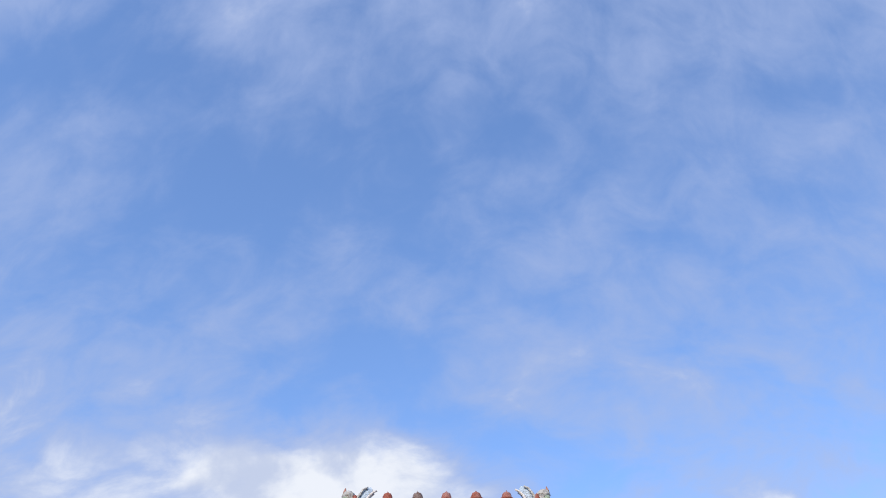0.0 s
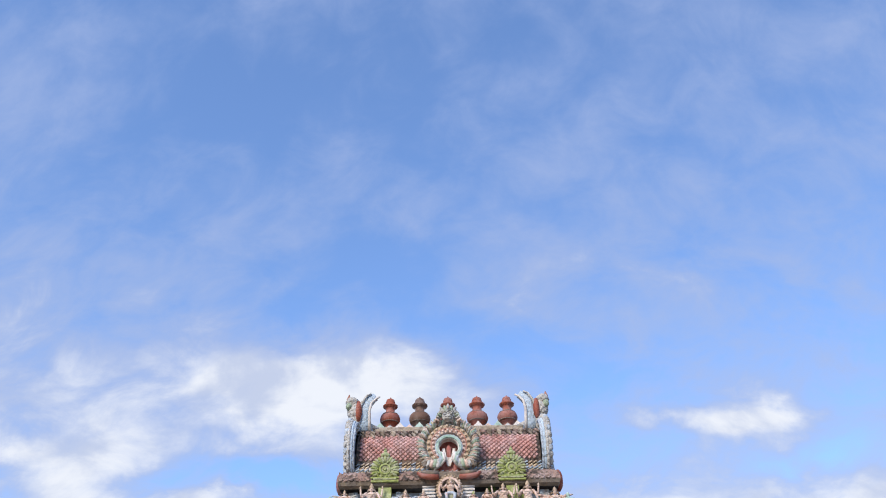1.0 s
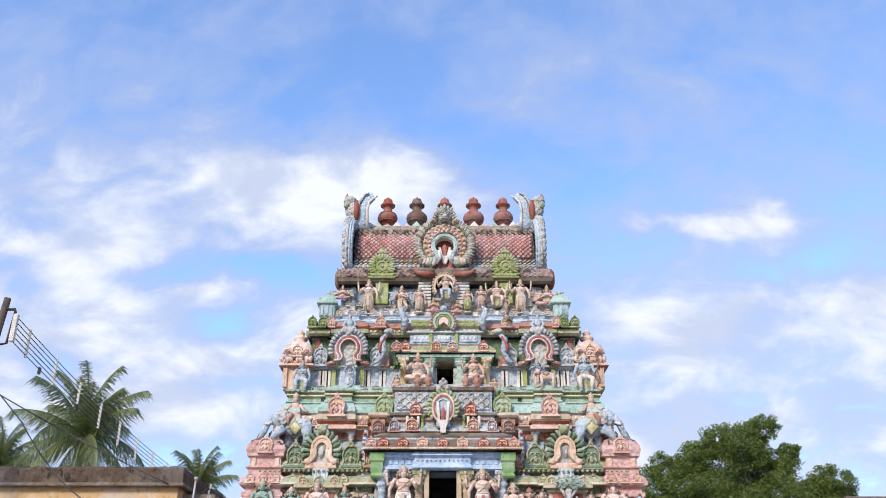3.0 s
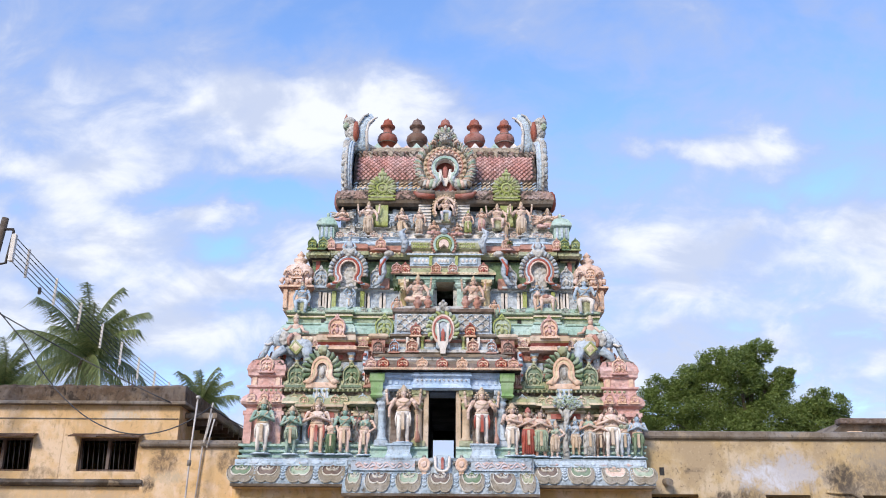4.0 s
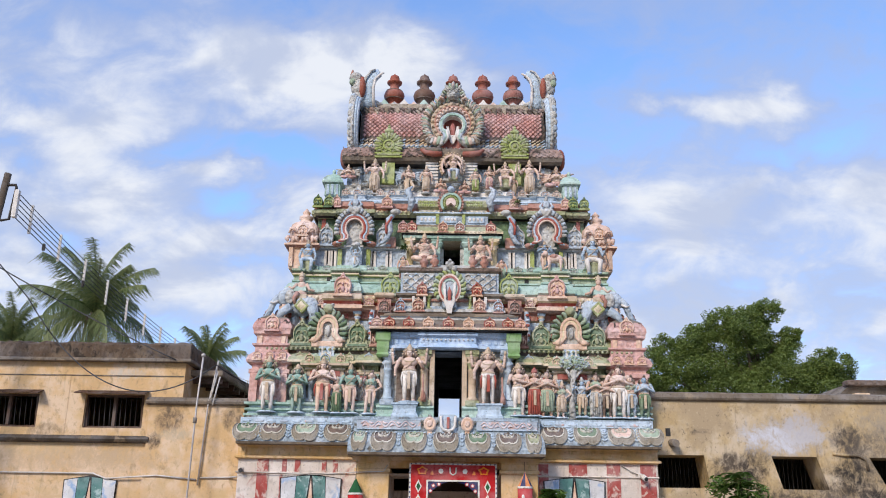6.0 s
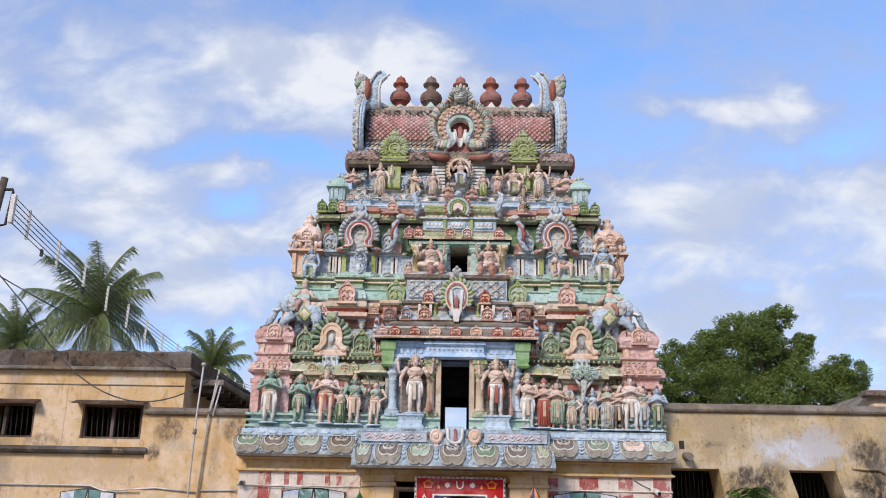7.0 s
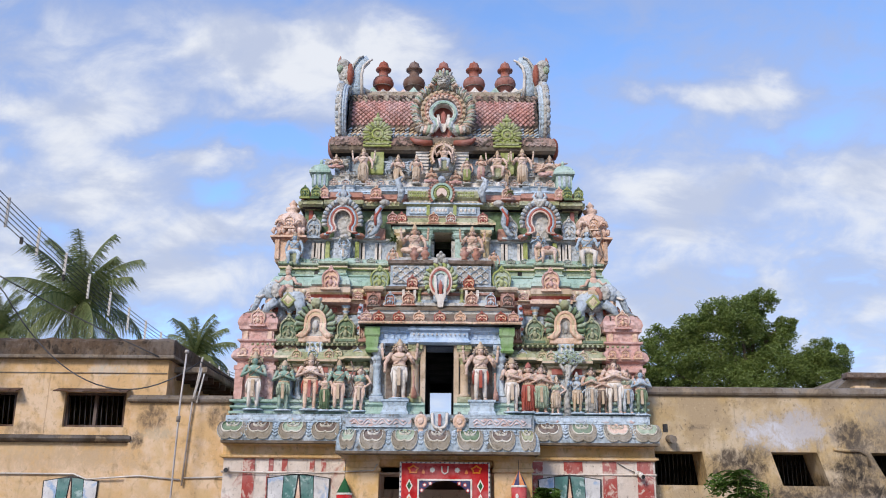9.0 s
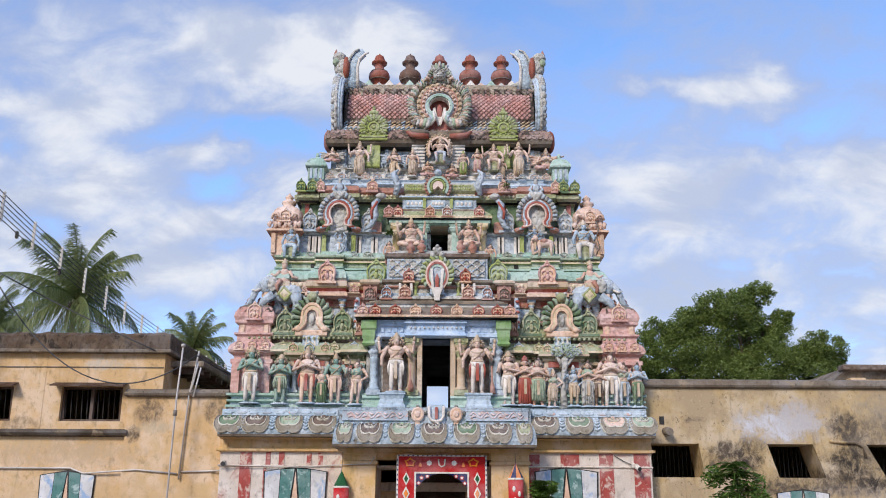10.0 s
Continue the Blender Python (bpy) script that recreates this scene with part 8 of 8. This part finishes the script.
def hanging(x, cols, label, drop=0.0):
    """A cloth tube hanging from a pointed top."""
    t = thing("hanging_ornament", (x, 19.45, 1.2), label, "hanging ornament", "hanging ornaments by the gate")
    g = G()
    for i in range(8):
        a0, a1 = 2 * math.pi * i / 8, 2 * math.pi * (i + 1) / 8
        g.add([(x + 0.16 * math.cos(a0), 19.45 + 0.12 * math.sin(a0), 2.24 - drop), (x + 0.16 * math.cos(a1), 19.45 + 0.12 * math.sin(a1), 2.24 - drop), (x, 19.45, 2.56 - drop)], [(0, 1, 2)], cols[i % 2])
    part("pointed_top", g, t)
    part("band", G().lathe((x, 19.45, 2.2 - drop), [(0.163, 0), (0.166, 0.02), (0.163, 0.045)], WHITE_CLOTH, 12, 1, 0.75), t)
    part("tube", G().lathe((x, 19.45, 1.32 - drop), [(0.14, 0), (0.155, 0.3), (0.16, 0.9)], CLOTH, 14, 1, 0.75), t, "red cloth tube")
    for q, z in ((-0.05, 2.02), (0.06, 1.92), (-0.03, 1.8)):
        part("motif", G().ell((x + q, 19.335, z - drop), (0.035, 0.012, 0.06), WHITE_CLOTH, 8, 5), t)
    part("string", G().tube([(x, 19.45, 2.55 - drop), (x, 19.55, 2.76)], 0.006, CABLE, 5), t)


hanging(-2.08, (GREEN_CLOTH, GREEN_CLOTH), "red cloth tube ornament with a pointed green top", 0.18)
hanging(1.54, (ORANGE, NAVY), "red cloth tube ornament with orange and navy top")

# camera on the right wall face, lamp on the left, wiring
cc = thing("security_camera", (4.18, 19.85, 2.4), "white bullet security camera on a bracket", "security camera")
part("housing", G().tube([(4.15, 19.92, 2.52), (4.19, 19.76, 2.45)], 0.055, WHITE, 12), cc)
part("lens", G().tube([(4.19, 19.76, 2.45), (4.195, 19.75, 2.446)], 0.045, DARK, 12), cc)
part("bracket", G().box(4.06, 4.14, 19.93, 20.0, 2.48, 2.58, WHITE, 0.01), cc)
part("wire", G().tube([(3.7, 19.97, 2.74), (3.9, 19.97, 2.62), (4.08, 19.96, 2.54)], 0.008, CABLE, 5), cc)
lamp = thing("wall_lamp", (-4.66, 19.9, 2.5), "small black spotlight on the wall corner", "lamp")
part("head", G().tube([(-4.68, 19.97, 2.54), (-4.66, 19.84, 2.52)], [0.03, 0.05], CABLE, 10), lamp)
part("arm", G().box(-4.7, -4.64, 19.95, 20.0, 2.5, 2.6, STEEL_PIPE, 0.008), lamp)
g = G().tube([(-4.78, 19.9, 2.5), (-3.9, 19.93, 2.48), (-3.0, 19.93, 2.46), (-2.1, 19.58, 2.5), (-1.5, 19.58, 2.52), (-1.42, 19.58, 2.66)], 0.012, STEEL_PIPE, 5)
part("wall_cable", g, None, "grey cable clipped along the gate wall", category="cable")

# ---- planting ----
FROND = leaf("palm_leaf", (0.08, 0.125, 0.04), (0.29, 0.32, 0.13))
NEEM = leaf("neem_leaf", (0.10, 0.15, 0.032), (0.22, 0.28, 0.075))
SAPLING = leaf("sapling_leaf", (0.06, 0.12, 0.02), (0.15, 0.25, 0.05))
STRAW = weathered("dry_frond", (0.42, 0.36, 0.22), 0.5)
BARK = weathered("bark", (0.38, 0.32, 0.27), 0.6, bump=0.5)


def palm(x, y, z, r, seed, label):
    """A coconut palm: ringed trunk and a crown of drooping feathered fronds."""
    rr = random.Random(seed)
    t = thing("coconut_palm", (x, y, 0), label, "palm", "coconut palms")
    pts = [(x + 0.5 * math.sin(i / 12 * 1.4) - 0.5 * math.sin(1.4), y, z * i / 12) for i in range(13)]
    part("trunk", G().tube(pts, [0.24 - 0.1 * i / 12 + 0.012 * (i % 2) for i in range(13)], BARK, 10), t)
    g, d = G(), G()
    n = 25
    for i in range(n):
        az, tilt = 2.4 * i + rr.uniform(-0.2, 0.2), 1.62 - 2.35 * (i / n) ** 1.35 + rr.uniform(-0.12, 0.12)
        ln = r * rr.uniform(0.85, 1.1)
        p, dirn = Vector((x, y, z)), tilt
        h = Vector((math.cos(az), math.sin(az), 0))
        side = Vector((-math.sin(az), math.cos(az), 0))
        spine = [p.copy()]
        steps = 18
        for k in range(steps):
            p = p + (h * math.cos(dirn) + Vector((0, 0, 1)) * math.sin(dirn)) * ln / steps
            dirn -= (0.046 + 0.042 * k / steps) * (1.25 if tilt < 0.6 else 0.85)
            spine.append(p.copy())
        g.tube(spine, [0.035 * r / 3 * (1 - 0.85 * k / steps) + 0.004 for k in range(steps + 1)], FROND, 4)
        for k in range(9, steps * 7):
            q = k / 7 + rr.uniform(-0.06, 0.06)
            a = int(q)
            c = spine[a].lerp(spine[min(a + 1, steps)], q - a)
            dd = (spine[min(a + 1, steps)] - spine[a]).normalized() if a < steps else dirv
            dirv = dd
            up = side.cross(dd).normalized()
            w = r * 0.33 * math.sin(min(1.0, 0.2 + q / steps) * math.pi * 0.86) + 0.05
            for s in (-1, 1):
                droop = rr.uniform(0.5, 1.35)
                wl = w * rr.uniform(0.8, 1.15)
                tip = c + side * s * wl * rr.uniform(0.4, 0.7) + dd * wl * rr.uniform(0.45, 0.75) - Vector((0, 0, 1)) * wl * droop * 0.75 + up * wl * 0.1
                b = dd * 0.0046 * r
                mid = c.lerp(tip, 0.5) + up * w * 0.08
                g.add([c - b, c + b, mid + b * 0.9, mid - b * 0.9, tip], [(0, 1, 2, 3), (3, 2, 4)], FROND)
    # dead fronds hanging against the trunk
    for i in range(7):
        a_ = i * 0.9 + 0.3
        d.tube([(x, y, z - 0.1), (x + 0.3 * math.cos(a_), y + 0.3 * math.sin(a_), z - 0.35), (x + 0.42 * math.cos(a_), y + 0.42 * math.sin(a_), z - 0.4 * r)], [0.06, 0.09, 0.02], STRAW, 5, 0.4)
    part("crown", g, t, "feathered green fronds", kind="stuff")
    part("dead_fronds", d, t, "dry brown hanging fronds", kind="stuff")
    for i in range(9):
        a = i * 0.7
        part("coconut", G().ell((x + 0.28 * math.cos(a), y + 0.28 * math.sin(a), z - 0.32 - 0.1 * (i % 3)), (0.12, 0.12, 0.15), SAPLING if i % 2 else BARK, 8, 6), t)


palm(-18.6, 45, 11.75, 3.9, 11, "tall coconut palm with drooping fronds behind the house")
palm(-16.6, 60, 11.75, 3.1, 12, "distant coconut palm behind the power line")
palm(-27.6, 55, 12.2, 3.0, 13, "coconut palm with only its outer fronds showing")


def leaves(g, c, rad, n, size, mat, rr, flat=0.85):
    for _ in range(n):
        u = Vector((rr.gauss(0, 1), rr.gauss(0, 1), rr.gauss(0, 1))).normalized() * rad * (rr.random() ** 0.45)
        p = Vector(c) + Vector((u.x, u.y, u.z * flat))
        a = Vector((rr.uniform(-1, 1), rr.uniform(-1, 1), rr.uniform(-0.9, 0.3))).normalized()
        b = a.cross(Vector((rr.uniform(-1, 1), rr.uniform(-1, 1), rr.uniform(-1, 1)))).normalized()
        s = size * rr.uniform(0.6, 1.4)
        g.add([p - a * s, p + b * s * 0.34, p + a * s, p - b * s * 0.34], [(0, 1, 2, 3)], mat)


def tree(x, y, clumps, seed, label):
    """A broad tree: trunk, limbs to every clump, and thousands of small leaves with gaps between."""
    rr = random.Random(seed)
    t = thing("neem_tree", (x, y, 0), label, "tree")
    part("trunk", G().tube([(x, y, 0), (x + 0.2, y, 2.0), (x, y, 3.8), (x + 0.1, y, 5.2)], [0.55, 0.42, 0.36, 0.25], BARK, 10), t)
    g = G()
    for cx, cz, r in clumps:
        cy = y + rr.uniform(-1.0, 1.0) * min(1.0, r)
        lg = G().tube([(x, y, 4.6 + rr.uniform(-0.6, 0.8)), ((x + cx) / 2, (y + cy) / 2, cz - r * 0.9), (cx, cy, cz)], [0.14, 0.07, 0.025], BARK, 6)
        part("limb", lg, t)
        for k in range(int(30 * r * r) + 10):
            u = Vector((rr.gauss(0, 1), rr.gauss(0, 1), rr.gauss(0, 1))).normalized() * r * rr.uniform(0.45, 1.0)
            sub = (cx + u.x, cy + u.y, cz + u.z * 0.9)
            leaves(g, sub, r * rr.uniform(0.26, 0.44), 170, 0.062, NEEM, rr, 0.75)
    part("crown", g, t, "dense dark green small-leaved crown", kind="stuff")


tree(13.4, 40, [(13.96, 10.9, 0.75), (13.5, 10.6, 0.7), (12.8, 10.0, 1.1), (11.8, 10.0, 0.95), (10.8, 9.5, 0.9), (9.5, 9.1, 0.9), (9.0, 8.1, 1.0), (11.1, 8.5, 1.5), (13.3, 8.8, 1.6), (14.6, 9.6, 0.95), (15.1, 9.9, 0.55), (14.4, 7.9, 1.4),
              (15.7, 8.2, 0.8), (16.7, 8.5, 0.95), (17.4, 8.2, 0.65), (16.3, 7.6, 1.1), (9.9, 7.5, 1.2), (12.3, 7.5, 1.5), (9.6, 6.5, 1.1), (11.2, 6.4, 1.3), (13.2, 6.5, 1.4), (15.0, 6.5, 1.3), (16.7, 6.7, 0.9)], 21, "large dark green leafy tree behind the compound wall")


def sapling(x, y, z, r, seed, label):
    """A young tree: thin stems with pinnate leaves."""
    rr = random.Random(seed)
    t = thing("sapling", (x, y, 0), label, "plant")
    part("stem", G().tube([(x, y, 0), (x + 0.05, y, 0.8), (x, y, z)], [0.04, 0.03, 0.01], BARK, 7), t)
    g = G()
    for i in range(70):
        az, h = rr.uniform(0, 6.28), z - r * 1.6 + r * 1.7 * rr.random()
        d = Vector((math.cos(az), math.sin(az), rr.uniform(-0.1, 0.7))).normalized()
        ln = r * rr.uniform(0.5, 1.0)
        pts = [Vector((x, y, h)) + d * ln * k / 6 - Vector((0, 0, 0.5 * ln * (k / 6) ** 2)) for k in range(7)]
        g.tube(pts, 0.006, SAPLING, 4)
        side = d.cross(Vector((0, 0, 1))).normalized()
        for k in range(1, 13):
            c = pts[k // 2]
            for s in (-1, 1):
                tip = c + side * s * 0.14 + d * 0.06 - Vector((0, 0, 0.04))
                w = d * 0.032
                g.add([c, (c + tip) / 2 + w, tip, (c + tip) / 2 - w], [(0, 1, 2, 3)], SAPLING)
    for k in range(9):
        leaves(g, (x + rr.uniform(-0.7, 0.7) * r, y + rr.uniform(-0.5, 0.5) * r, z - r * rr.uniform(0.1, 1.1)), r * 0.38, 110, 0.055, SAPLING, rr)
    part("foliage", g, t, "fresh green pinnate leaves", kind="stuff")


sapling(5.86, 18.6, 2.5, 0.66, 31, "young green tree in front of the stained wall")
sapling(2.1, 19.3, 2.16, 0.28, 32, "small leafy plant beside the painted mark")

# house fronts that close the street behind the viewer
for x0, x1, h in ((-30, -8, 5.5), (-8, 9, 6.5), (9, 30, 5.0)):
    part("wall_behind", G().box(x0, x1, -9, -8.6, 0, h, OCHRE_WALL), None, "plain ochre house front across the street", category="wall", kind="structure")

# diamond tiles of the barrel roof, last
me = bpy.data.meshes.new("tile")
w, h = 0.06, 0.062
me.from_pydata([(-w, 0, 0), (0, -0.008, -h), (w, 0, 0), (0, -0.008, h), (-w * 0.75, -0.03, 0), (0, -0.034, -h * 0.75), (w * 0.75, -0.03, 0), (0, -0.034, h * 0.75)], [], [(4, 5, 6, 7), (0, 1, 5, 4), (1, 2, 6, 5), (2, 3, 7, 6), (3, 0, 4, 7)])
me.materials.append(PINK_TILE)
rows = 13
for j in range(rows):
    t = 0.115 + 0.37 * j / (rows - 1)
    (ya, za), (yb, zb) = vault_point(t - 0.02), vault_point(t + 0.02)
    y, z = vault_point(t)
    lean = math.atan2(yb - ya, zb - za)
    for i in range(36):
        x = RX0 + 0.13 + (i + 0.5 * (j % 2)) * 0.136
        if abs(x + 0.11) < 0.85 or x > RX1 - 0.1:
            continue
        piece("tile", me, (x, y, z), roof, (-lean, 0, 0))
